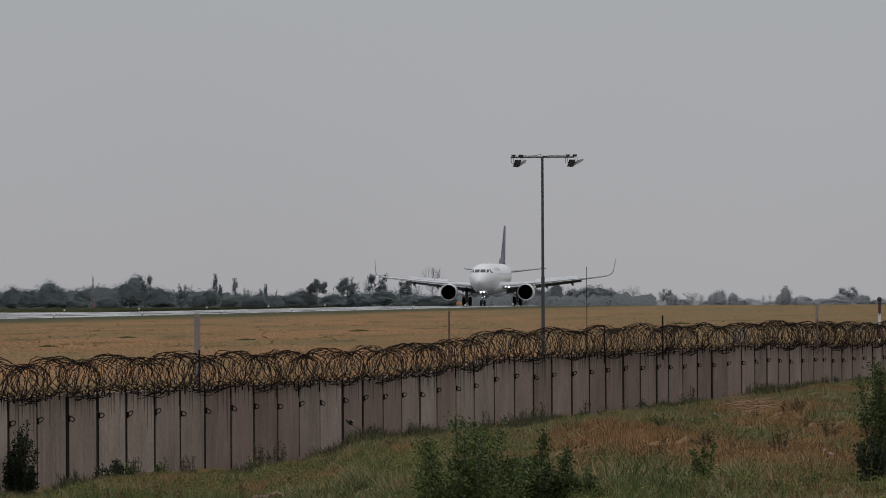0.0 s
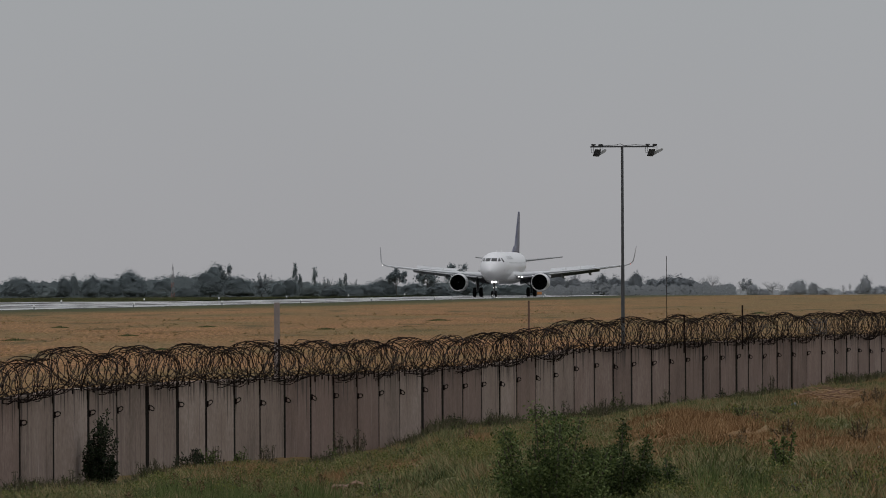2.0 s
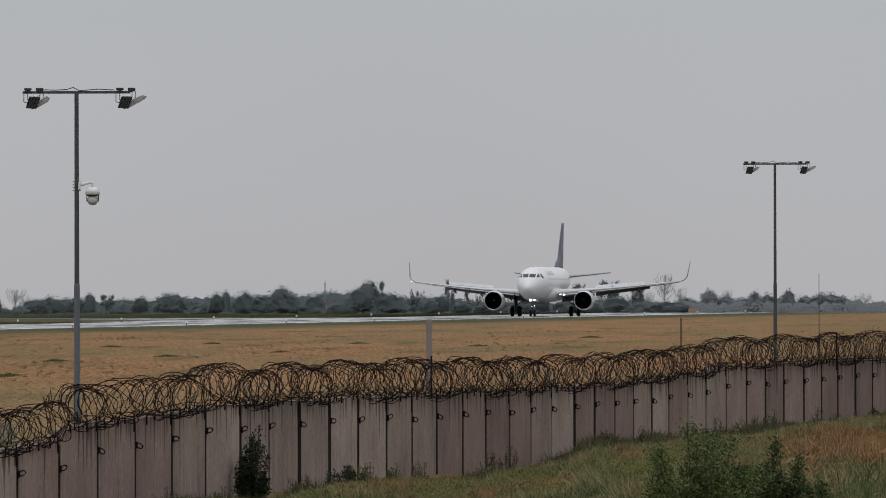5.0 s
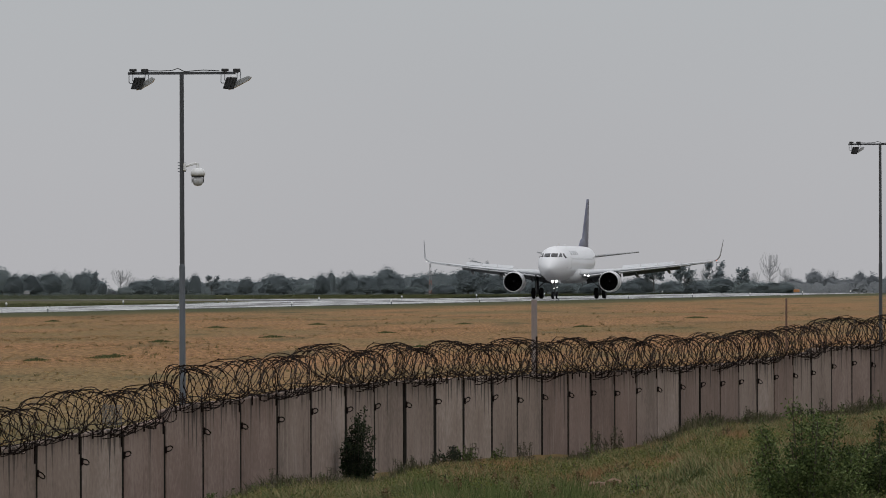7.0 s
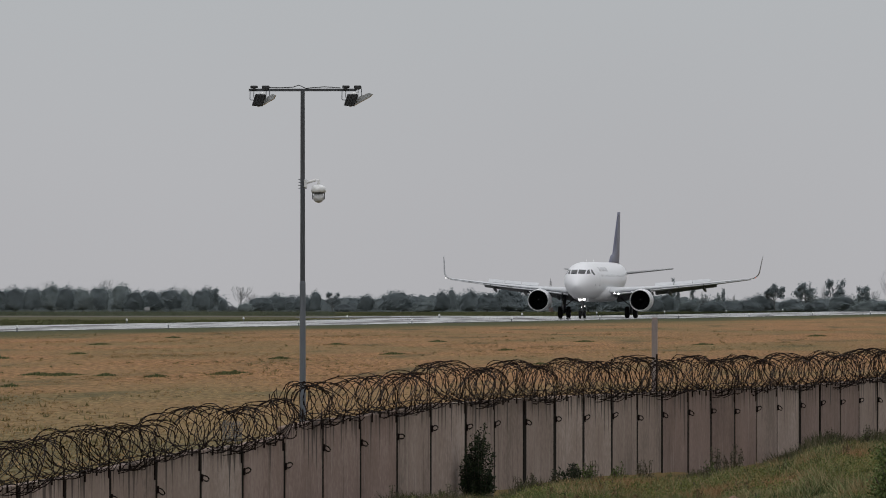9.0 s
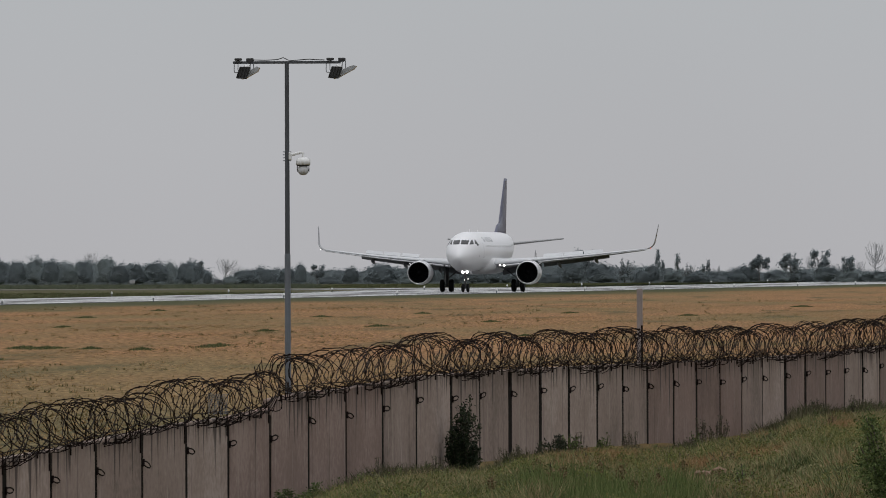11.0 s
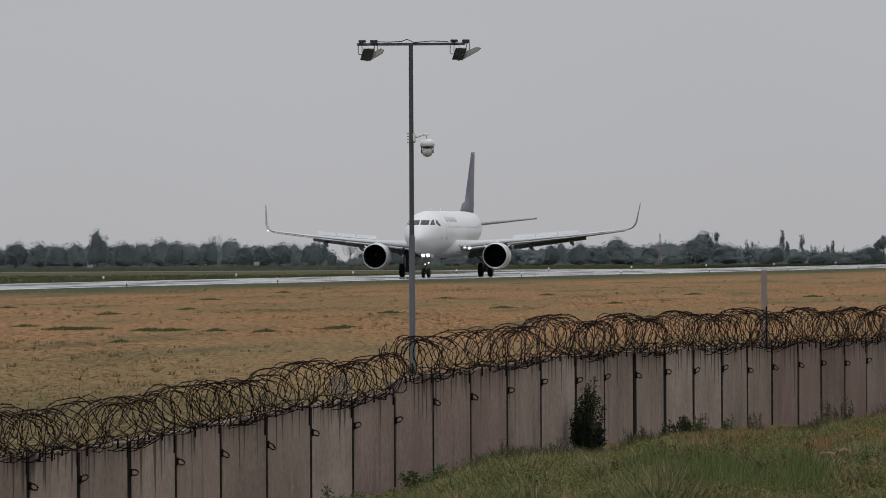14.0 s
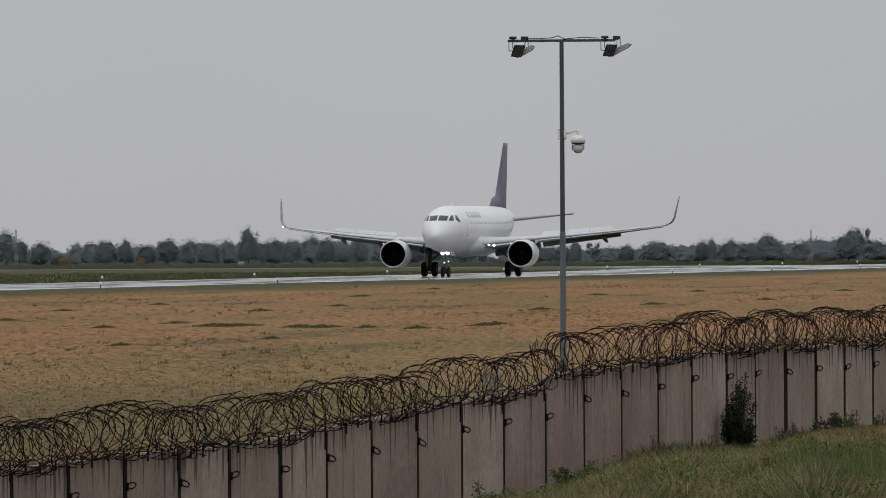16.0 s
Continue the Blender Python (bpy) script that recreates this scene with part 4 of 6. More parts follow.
def build_wing(plane, side):
    bm = bmesh.new()
    st = []
    for x in (1.2, 1.9, 3.2, 4.8, 6.4, 8.5, 11, 13.5, 15.8, 17.3):
        y, z = wing_le(x)
        c = wing_chord(x)
        st.append(((side * x, y, z), c * 0.86, c * lerp_table([(1.9, 0.135), (8, 0.10), (17, 0.085)], x), (-side * 0.09, 0, 1)))
    aerofoil(bm, st)
    wing = part("wing", bm, M_WING, plane, "light grey swept wing", smooth=True)
    # sharklet: blends up and outwards
    bm = bmesh.new()
    st = []
    y0, z0 = wing_le(17.3)
    for f in [i / 9 for i in range(10)]:
        bend = radians(8 + 74 * min(1, f / 0.42))
        if f == 0:
            px, pz, py = 17.3, z0, y0
        else:
            step = 2.85 / 9
            px, pz, py = px + math.cos(bend) * step, pz + math.sin(bend) * step, py + step * (0.55 if f < 0.4 else 0.75)
        st.append(((side * px, py, pz), 1.42 * (1 - 0.62 * f), 0.15 * (1 - 0.6 * f), (-side * math.sin(bend), 0, math.cos(bend))))
    aerofoil(bm, st)
    part("sharklet", bm, M_TIP, wing, "grey upturned wing tip", smooth=True)
    # slats, drooped ahead of the leading edge
    for a, b in ((2.6, 5.0), (6.5, 9.4), (9.5, 12.0), (12.1, 14.6), (14.7, 17.1)):
        bm = bmesh.new()
        st = []
        for x in (a, b):
            y, z = wing_le(x)
            c = wing_chord(x) * 0.15
            st.append(((side * x, y - c * 0.75, z - c * 0.42), c * 1.25, 0.20 * c + 0.06, (-side * 0.09, -0.45, 0.9)))
        aerofoil(bm, st)
        part("slat", bm, M_WING, wing, "drooped leading-edge slat", smooth=True)
    # flaps, lowered behind the trailing edge
    for a, b in ((2.1, 6.3), (6.5, 13.2)):
        bm = bmesh.new()
        q = []
        for x in (a, b):
            y, z = wing_le(x)
            c = wing_chord(x)
            q.append((side * x, y + c * 0.80, z - 0.03))
            q.append((side * x, y + c * 1.04, z - 0.03 - c * 0.18))
        slab(bm, (q[0], q[1], q[3], q[2]), 0.12)
        part("flap", bm, M_UNDER, wing, "lowered trailing-edge flap")
    # spoilers raised on the top
    for a, b in ((6.6, 8.6), (8.7, 10.6), (10.7, 12.6)):
        bm = bmesh.new()
        q = []
        for x in (a, b):
            y, z = wing_le(x)
            c = wing_chord(x)
            q.append((side * x, y + c * 0.62, z + 0.06 * c))
            q.append((side * x, y + c * 0.78, z + 0.06 * c + 0.34))
        slab(bm, (q[0], q[1], q[3], q[2]), 0.05)
        part("spoiler", bm, M_WING, wing, "raised spoiler panel")
    # dark plates for the wing's painted under-side shade, and flap track fairings
    bm = bmesh.new()
    for xa, xb in ((2.0, 6.4), (6.4, 13.2), (13.2, 16.9)):
        ya, za = wing_le(xa)
        yb, zb = wing_le(xb)
        ca, cb = wing_chord(xa), wing_chord(xb)
        slab(bm, [(side * xa, ya + ca * 0.04, za - 0.062 * ca), (side * xa, ya + ca * 0.8, za - 0.09 * ca), (side * xb, yb + cb * 0.8, zb - 0.08 * cb), (side * xb, yb + cb * 0.04, zb - 0.060 * cb)], 0.05)
    part("under_wing_shade", bm, M_UNDER, wing, "dark plate painting the shade under the wing")
    for x in (4.3, 8.2, 11.9):
        y, z = wing_le(x)
        c = wing_chord(x)
        bm = bmesh.new()
        lathe(bm, [(0.02, 0.0), (0.16, 0.4), (0.20, 1.0), (0.16, 1.8), (0.03, 2.6)], 10, "Y")
        bm.transform(Matrix.Translation((side * x, y + c * 0.45, z - 0.10 * c - 0.12)) @ pose(0, 0, 0, -12))
        part("flap_track_fairing", bm, M_UNDER, wing, smooth=True)
    # lights
    y, z = wing_le(17.45)
    bm = bmesh.new()
    bmesh.ops.create_icosphere(bm, subdivisions=1, radius=0.06, matrix=Matrix.Translation((side * 17.6, y - 0.02, z + 0.02)))
    part("tip_light", bm, M_RED_LIGHT if side > 0 else M_LIGHT_DIM, wing, "glowing wing-tip light")
    y, z = wing_le(2.5)
    for dx in (0.0, 0.44):
        bm = bmesh.new()
        bmesh.ops.create_icosphere(bm, subdivisions=2, radius=0.12, matrix=Matrix.Translation((side * (2.72 + dx), y - 0.32, z - 0.28)))
        part("root_light", bm, M_LIGHT if side > 0 else M_COCKPIT, wing, "glowing wing-root landing light" if side > 0 else "unlit wing-root light", smooth=True)


def build_wheel(parent, x, y, r, w):
    bm = bmesh.new()
    lathe(bm, [(r * 0.55, -w / 2), (r * 0.88, -w / 2), (r * 0.98, -w * 0.36), (r, -w * 0.15), (r, w * 0.15), (r * 0.98, w * 0.36), (r * 0.88, w / 2), (r * 0.55, w / 2)], 24, "X", (x, y, r))
    tyre = part("tyre", bm, M_TYRE, parent, "black tyre", smooth=True)
    bm = bmesh.new()
    lathe(bm, [(0.001, -w * 0.32), (r * 0.3, -w * 0.34), (r * 0.5, -w * 0.3), (r * 0.56, -w * 0.46), (r * 0.56, w * 0.46), (r * 0.5, w * 0.3), (r * 0.3, w * 0.34), (0.001, w * 0.32)], 20, "X", (x, y, r))
    part("rim", bm, M_STRUT, tyre, "grey wheel rim", smooth=True)


def build_airliner():
    plane = new("airliner")
    tagged(plane, "white twin-engine airliner rolling out with flaps down and lights on", "airliner")
    bm = bmesh.new()
    n = 48
    rings = []
    ss = [s for s, _, _ in SECTIONS]
    fine = []
    for a, b in zip(ss, ss[1:]):
        fine += [a, (a + b) / 2] if b - a < 3.1 else [a + (b - a) * i / 4 for i in range(4)]
    fine.append(ss[-1])
    for s in fine:
        rings.append([bm.verts.new(body_point(s, 2 * math.pi * i / n)) for i in range(n)])
    for a, b in zip(rings, rings[1:]):
        for i in range(n):
            bm.faces.new((a[i], a[(i + 1) % n], b[(i + 1) % n], b[i]))
    bm.faces.new(rings[0][::-1])
    bm.faces.new(rings[-1])
    bmesh.ops.recalc_face_normals(bm, faces=bm.faces)
    body = part("fuselage", bm, M_WHITE, plane, "white rounded fuselage", smooth=True)
    # cockpit windows, three a side
    d = math.radians
    for side in (-1, 1):
        for q in (((0.06, 4.98), (0.78, 4.96), (0.80, 5.38), (0.07, 5.42)), ((0.92, 4.96), (1.28, 4.98), (1.08, 5.44), (0.95, 5.40)), ((1.40, 4.99), (1.56, 5.02), (1.34, 5.38), (1.20, 5.45))):
            front_patch("cockpit_window", [(side * x, z) for x, z in q], M_COCKPIT, body, "dark cockpit window")
        skin_patch("cockpit_window", 2.95, 3.45, side * d(56), side * d(66), M_COCKPIT, body, "dark cockpit window", skew=0.15)
    # doors and cabin windows
    for side in (-1, 1):
        for s in (5.3, 31.2):
            skin_patch("door", s, s + 0.85, side * d(58), side * d(108), M_WHITE, body, "white cabin door", n=6, grow=0.008)
        for i in range(34):
            s = 6.9 + i * 0.68 if i < 17 else 7.4 + i * 0.68
            skin_patch("cabin_window", s, s + 0.24, side * d(71), side * d(77), M_WINDOW, body, n=1, grow=0.006)
        # unreadable title on the side as bars
        for i, w in enumerate((0.75, 0.2, 0.7, 0.65, 0.6, 0.6, 0.7)):
            skin_patch("title_bar", 7.2 + i * 0.95, 7.2 + i * 0.95 + w, side * d(43), side * d(60), M_TITLE, body, "grey lettering bar", n=2, grow=0.006)
        skin_patch("static_plate", 3.2, 3.4, side * d(98), side * d(104), M_TITLE, body, n=1, grow=0.006)
    # belly fairing
    bm = bmesh.new()
    prof = [(NOSE + 9.6, 0.3, 3.05), (NOSE + 10.6, 1.5, 2.95), (NOSE + 12.0, 2.25, 2.85), (NOSE + 14.5, 2.42, 2.80), (NOSE + 18.5, 2.42, 2.80), (NOSE + 20.5, 1.9, 2.9), (NOSE + 22.5, 0.4, 3.1)]
    rr = []
    for y, w, zc in prof:
        rr.append([bm.verts.new((w * math.copysign(abs(math.cos(2 * math.pi * i / 28)) ** 0.7, math.cos(2 * math.pi * i / 28)), y, zc + 0.98 * min(1, w / 1.5) * math.copysign(abs(math.sin(2 * math.pi * i / 28)) ** 0.8, math.sin(2 * math.pi * i / 28)))) for i in range(28)])
    for a, b in zip(rr, rr[1:]):
        for i in range(28):
            bm.faces.new((a[i], a[(i + 1) % 28], b[(i + 1) % 28], b[i]))
    bm.faces.new(rr[0][::-1])
    bm.faces.new(rr[-1])
    bmesh.ops.recalc_face_normals(bm, faces=bm.faces)
    part("belly_fairing", bm, M_BELLY, body, "grey-white wing-root fairing", smooth=True)
    for side in (-1, 1):
        build_wing(plane, side)
        build_engine(plane, side)
        bm = bmesh.new()
        aerofoil(bm, [((side * x, NOSE + 31.3 + (x - 0.6) * 0.62, 5.0 + (x - 0.6) * 0.105), 3.4 - (x - 0.6) * 0.37, 0.36 - x * 0.03, (-side * 0.1, 0, 1)) for x in (0.5, 1.5, 3.0, 4.5, 5.8, 6.22)])
        part("tailplane", bm, M_TIP, plane, "grey tailplane", smooth=True)
    # fin
    bm = bmesh.new()
    st = []
    for f in (0, 0.1, 0.19, 0.225, 0.35, 0.6, 0.8, 0.95, 1.0):
        z = 5.85 + f * 6.22
        y = NOSE + 28.9 + f * 5.4 + (0.0 if f > 0.2 else -1.5 - (0.2 - f) * 6)
        te = NOSE + 35.4 + f * 1.0
        st.append(((0, y, z), te - y, 0.48 * (1 - 0.62 * f), (1, 0, 0)))
    aerofoil(bm, st)
    part("fin", bm, M_NAVY, plane, "navy and grey tail fin", smooth=True)
    # aerials on the roof
    for s in (8.0, 14.0):
        bm = bmesh.new()
        p = body_point(s, 0)
        slab(bm, [p + Vector((0, 0, -0.02)), p + Vector((0, 0.35, -0.02)), p + Vector((0, 0.42, 0.28)), p + Vector((0, 0.25, 0.28))], 0.03)
        part("aerial", bm, M_WHITE, body)
    # nose gear
    gear = new("nose_gear")
    gear.parent = plane
    bm = bmesh.new()
    rod(bm, (0, 0.0, 0.38), (0, -0.12, 2.5), 0.09, 0.13, 12)
    rod(bm, (-0.3, 0, 0.38), (0.3, 0, 0.38), 0.06, segs=10)
    rod(bm, (0, 0.05, 1.0), (0, 1.1, 2.1), 0.05, segs=8)
    part("strut", bm, M_STRUT, gear)
    for s in (-1, 1):
        build_wheel(gear, s * 0.26, 0, 0.44, 0.25)
        bm = bmesh.new()
        slab(bm, [(s * 0.40, 0.3, 2.35), (s * 0.40, 1.9, 2.2), (s * 0.46, 1.9, 1.85), (s * 0.46, 0.3, 1.9)], 0.03)
        part("gear_door", bm, M_WHITE, gear, "white gear door")
        bm = bmesh.new()
        bmesh.ops.create_icosphere(bm, subdivisions=2, radius=0.17, matrix=Matrix.Translation((s * 0.225, -0.22, 2.10)))
        part("taxi_light", bm, M_LIGHT, gear, "glowing landing light", smooth=True)
        bm = bmesh.new()
        bmesh.ops.create_icosphere(bm, subdivisions=1, radius=0.06, matrix=Matrix.Translation((s * 0.18 + 0.12, -0.2, 1.32 + s * 0.05)))
        part("turn_light", bm, M_LIGHT_DIM, gear, "small glowing light", smooth=True)
    # main gear
    for s in (-1, 1):
        g = new("main_gear")
        g.parent = plane
        y = 12.64
        bm = bmesh.new()
        rod(bm, (s * 3.80, y, 0.58), (s * 3.72, y, 2.75), 0.14, 0.19, 14)
        rod(bm, (s * 3.3, y, 0.58), (s * 4.3, y, 0.58), 0.09, segs=10)
        part("strut", bm, M_STRUT, g)
        bm = bmesh.new()
        rod(bm, (s * 3.75, y, 1.35), (s * 2.3, y + 0.1, 2.5), 0.07, segs=8)
        part("side_stay", bm, M_STRUT, g)
        bm = bmesh.new()
        slab(bm, [(s * 4.02, y - 0.55, 1.0), (s * 4.02, y + 0.55, 1.0), (s * 4.0, y + 0.6, 2.75), (s * 4.0, y - 0.6, 2.75)], 0.05)
        part("gear_door", bm, M_UNDER, g, "grey gear door")
        for o in (-0.465, 0.465):
            build_wheel(g, s * 3.80 + o, y, 0.66, 0.44)
    return plane


plane = build_airliner()


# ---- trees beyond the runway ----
# Leaves and pale bark carry the air's haze in their light bluish colours.
M_LEAF = material("haze_tinted_leaves", [(0.187, 0.217, 0.23), (0.221, 0.256, 0.271), (0.263, 0.3, 0.304)], 0.25, 0.95, per_object=0.5, spec=0.0, thin=0.5)
M_THICKET = material("haze_tinted_thicket", [(0.136, 0.16, 0.173), (0.164, 0.19, 0.202), (0.197, 0.223, 0.23)], 0.12, 0.95, island=0.05, spec=0.0, thin=0.5, space="World")
M_LEAF_FAR = material("far_haze_leaves", [(0.341, 0.357, 0.380), (0.388, 0.403, 0.426), (0.434, 0.449, 0.473)], 0.6, 0.95, island=0.12, spec=0.05, thin=0.35)
M_LEAF_MID = material("haze_paled_leaves", [(0.250, 0.270, 0.292), (0.295, 0.315, 0.336), (0.340, 0.360, 0.378)], 0.25, 0.95, per_object=0.4, spec=0.0, thin=0.5)
M_THICKET_MID = material("haze_paled_thicket", [(0.20, 0.215, 0.232), (0.235, 0.25, 0.267), (0.27, 0.285, 0.30)], 0.25, 0.95, island=0.08, spec=0.0, thin=0.35)
M_BARK = material("bark", [(0.08, 0.08, 0.08), (0.12, 0.115, 0.11)], 2.0, 0.95)
M_BARK_HAZE = material("haze_paled_bark", [(0.338, 0.347, 0.364), (0.439, 0.439, 0.456)], 2.0, 0.95)


CLUMPS = {"round": 0, "bush": 0, "open": 14, "umbrella": 12, "spire": 9, "fan": 5, "bare": 0}


def clump_at(rnd, kind, i):
    """Centre and half-width of a crown's leaf clump, in a tree one high and one wide."""
    f = rnd.random()
    a, r = rnd.uniform(0, 6.28), math.sqrt(rnd.random())
    if kind == "umbrella":
        return Vector((math.cos(a) * 0.38 * r, math.sin(a) * 0.3 * r, rnd.uniform(0.66, 0.92) - 0.12 * r)), rnd.uniform(0.10, 0.18)
    if kind == "open":
        z = rnd.uniform(0.35, 0.92)
        wide = 0.42 - 0.30 * abs(z - 0.62)
        return Vector((math.cos(a) * wide * r, math.sin(a) * wide * r, z)), rnd.uniform(0.10, 0.17)
    if kind == "spire":
        z = 0.2 + 0.75 * (i + f * 0.7) / 9
        return Vector((rnd.gauss(0, 0.13), rnd.gauss(0, 0.13), z)), rnd.uniform(0.15, 0.3) * (1.15 - 0.6 * z)
    return Vector((math.cos(a) * 0.3 * r, math.sin(a) * 0.3 * r, rnd.uniform(0.15, 0.45))), rnd.uniform(0.12, 0.22)


def tree_meshes(rnd, kind, leaves=62, sprays=2300):
    """Trunk and limbs, and the crown of leaf sprays on clumps, of a tree one high and one wide."""
    bm = bmesh.new()
    lv, lf = [], []
    lean = rnd.uniform(-0.08, 0.08)
    top = Vector((lean, 0, 0.9 if kind in ("bare", "spire") else 0.72))
    rod(bm, (0, 0, 0), top * 0.55, 0.030, 0.020, 6)
    rod(bm, top * 0.55, top, 0.020, 0.006, 5)
    clumps = [clump_at(rnd, kind, i) for i in range(CLUMPS[kind])]
    for c, rad in clumps:
        fork = top * max(0.2, min(0.95, c.z / top.z - 0.25))
        rod(bm, fork, c, 0.010, 0.005, 4, cap=False)
    twigs = {"fan": 34, "bare": 46, "open": 16, "spire": 12}.get(kind, 5)
    for i in range(twigs):
        f = rnd.uniform(0.3, 0.8) if kind != "fan" else rnd.uniform(0.3, 0.5)
        a = top * f
        g = rnd.uniform(-1, 1)
        spread = {"fan": 0.48, "bare": 0.42, "spire": 0.25}.get(kind, 0.45)
        b = Vector((a.x + g * spread, rnd.uniform(-0.3, 0.3), min(1.0, a.z + rnd.uniform(0.15, 0.55) * (1.25 - 0.5 * abs(g)))))
        mid = a.lerp(b, 0.5) + Vector((g * 0.08, 0, -0.03))
        rod(bm, a, mid, 0.008, 0.006, 3, cap=False)
        rod(bm, mid, b, 0.006, 0.0025, 3, cap=False)
        for j in range(2 if kind in ("bare", "fan") else 0):
            c = mid.lerp(b, rnd.uniform(0.2, 0.8))
            rod(bm, c, c + Vector((rnd.uniform(-0.1, 0.1), 0, rnd.uniform(0.06, 0.16))), 0.0045, 0.002, 3, cap=False)
        if kind in ("fan", "spire", "open"):
            for j in range(9):
                spray(rnd, lv, lf, mid.lerp(b, rnd.uniform(0.1, 1.05)) + Vector((rnd.gauss(0, 0.02), rnd.gauss(0, 0.02), rnd.gauss(0, 0.012))), Vector((0, -0.6, 0.6)), 0.8)
    if kind in ("round", "bush"):           # a closed crown with swelling limbs, leaf sprays all over it
        seed = Vector((rnd.uniform(-50, 50), rnd.uniform(-50, 50), rnd.uniform(-50, 50)))
        mid, tall_, clumps = Vector((0, 0, 0.53 if kind == "round" else 0.42)), 0.45 if kind == "round" else 0.46, []

        def skin(d):
            swell = 1 + 0.45 * noise.noise(d * 1.8 + seed) + 0.42 * noise.noise(d * 4.3 + seed)
            wide = 0.42 * (1 + 0.12 * (0.3 - d.z))
            if d.z < 0:                     # the skirt stays wide down to the undergrowth
                wide /= max(0.55, math.sqrt(max(0, 1 - d.z * d.z)))
            return mid + Vector((d.x * wide, d.y * wide * 0.8, d.z * tall_)) * max(0.5, swell)
        core = bmesh.new()
        bmesh.ops.create_icosphere(core, subdivisions=2, radius=1)
        b = len(lv)
        for v in core.verts:
            q = skin(v.co.normalized())
            lv.append(mid + (Vector((q.x, q.y, max(q.z, 0.0))) - mid) * 0.82)
        lf += [tuple(b + v.index for v in f.verts) for f in core.faces]
        core.free()
        for j in range(sprays):
            d = Vector((rnd.gauss(0, 1), rnd.gauss(0, 1), rnd.gauss(0, 1))).normalized()
            p = mid + (skin(d) - mid) * (1.04 - 0.26 * rnd.random() ** 1.1)
            if 0.02 < p.z:
                spray(rnd, lv, lf, p, d, 0.72 if sprays > 1500 else 1.0)
    for c, rad in clumps:
        core = bmesh.new()
        bmesh.ops.create_icosphere(core, subdivisions=1, radius=rad * 0.55)
        b = len(lv)
        for v in core.verts:
            q = v.co * (1 + 0.45 * noise.noise(v.co * (2.6 / rad) + c * 7))
            lv.append(c + Vector((q.x, q.y, q.z * 0.85)))
        lf += [tuple(b + v.index for v in f.verts) for f in core.faces]
        core.free()
        for j in range(leaves):
            d = Vector((rnd.gauss(0, 1), rnd.gauss(0, 1), rnd.gauss(0, 1))).normalized()
            p = c + Vector((d.x, d.y, d.z * 0.85)) * rad * rnd.uniform(0.45, 1.2)
            if p.z > 0.02:
                spray(rnd, lv, lf, p, d, 1.0)
    return bm, lv, lf


def spray(rnd, lv, lf, p, out, k):
    """A small flat spray of leaves at p that faces outwards and up."""
    face = (out + Vector((0, -0.3, 0.45)) + Vector((rnd.uniform(-1, 1), rnd.uniform(-1, 1), rnd.uniform(-1, 1))) * 0.6).normalized()
    u = face.cross(Vector((rnd.uniform(-1, 1), rnd.uniform(-1, 1), rnd.uniform(-1, 1)))).normalized()
    v = face.cross(u)
    s = k * rnd.uniform(0.016, 0.034)
    b = len(lv)
    for q, g in ((u, -1.0), (v, 0.8), (u, 1.2), (v, -0.7)):
        lv.append(p + Vector((q.x * 1.5, q.y * 1.5, q.z)) * s * g)
    lf.append((b, b + 1, b + 2, b + 3))


TREE_WORDS = {"round": "broad-leaved tree", "bush": "dense low bush", "open": "loose-crowned tree", "umbrella": "flat-topped tree on a bare stem",
              "spire": "slim upright tree", "fan": "half-dead tree with upright bare twigs", "bare": "leafless tree"}


def tree_stock(rnd, tone, leaf, bark, kinds, sprays=1300):
    """Patterns of each kind in one tone; each is planted once itself, then copied."""
    stock = {}
    for kind, count in kinds:
        for i in range(count):
            bm, lv, lf = tree_meshes(rnd, kind, sprays=sprays)
            tree = new("bush" if kind == "bush" else "tree")
            tagged(tree, tone + " " + TREE_WORDS[kind] + " beyond the runway", "bush" if kind == "bush" else "tree", "trees beyond the runway")
            part("trunk", bm, bark, tree)
            if lv:
                raw("crown", lv, lf, leaf, tree, smooth=True)
            stock.setdefault(kind, []).append(tree)
    return stock


FIRST_PLACE = {}


def stand(stock, kind, depth, rnd, *trees):
    """Plants trees given as (angle from the y axis, angle of the top, width), in 1 / RAD."""
    for az, top, w in trees:
        d = depth + rnd.uniform(-30, 30)
        x = az / RAD * d
        z0 = ground_z(x, d) - 0.15
        h = EYE + top / RAD * d - z0
        wide = w * rnd.uniform(1.15, 1.6) / RAD * d
        m = pose(x, d, z0, 0, 0, rnd.choice((0, 180)) + rnd.uniform(-35, 35)) @ Matrix.Diagonal((wide, wide, h * 1.03, 1))
        tree = rnd.choice(stock[kind])
        if tree not in FIRST_PLACE:
            FIRST_PLACE[tree] = m
        else:
            copy_thing(tree, m)


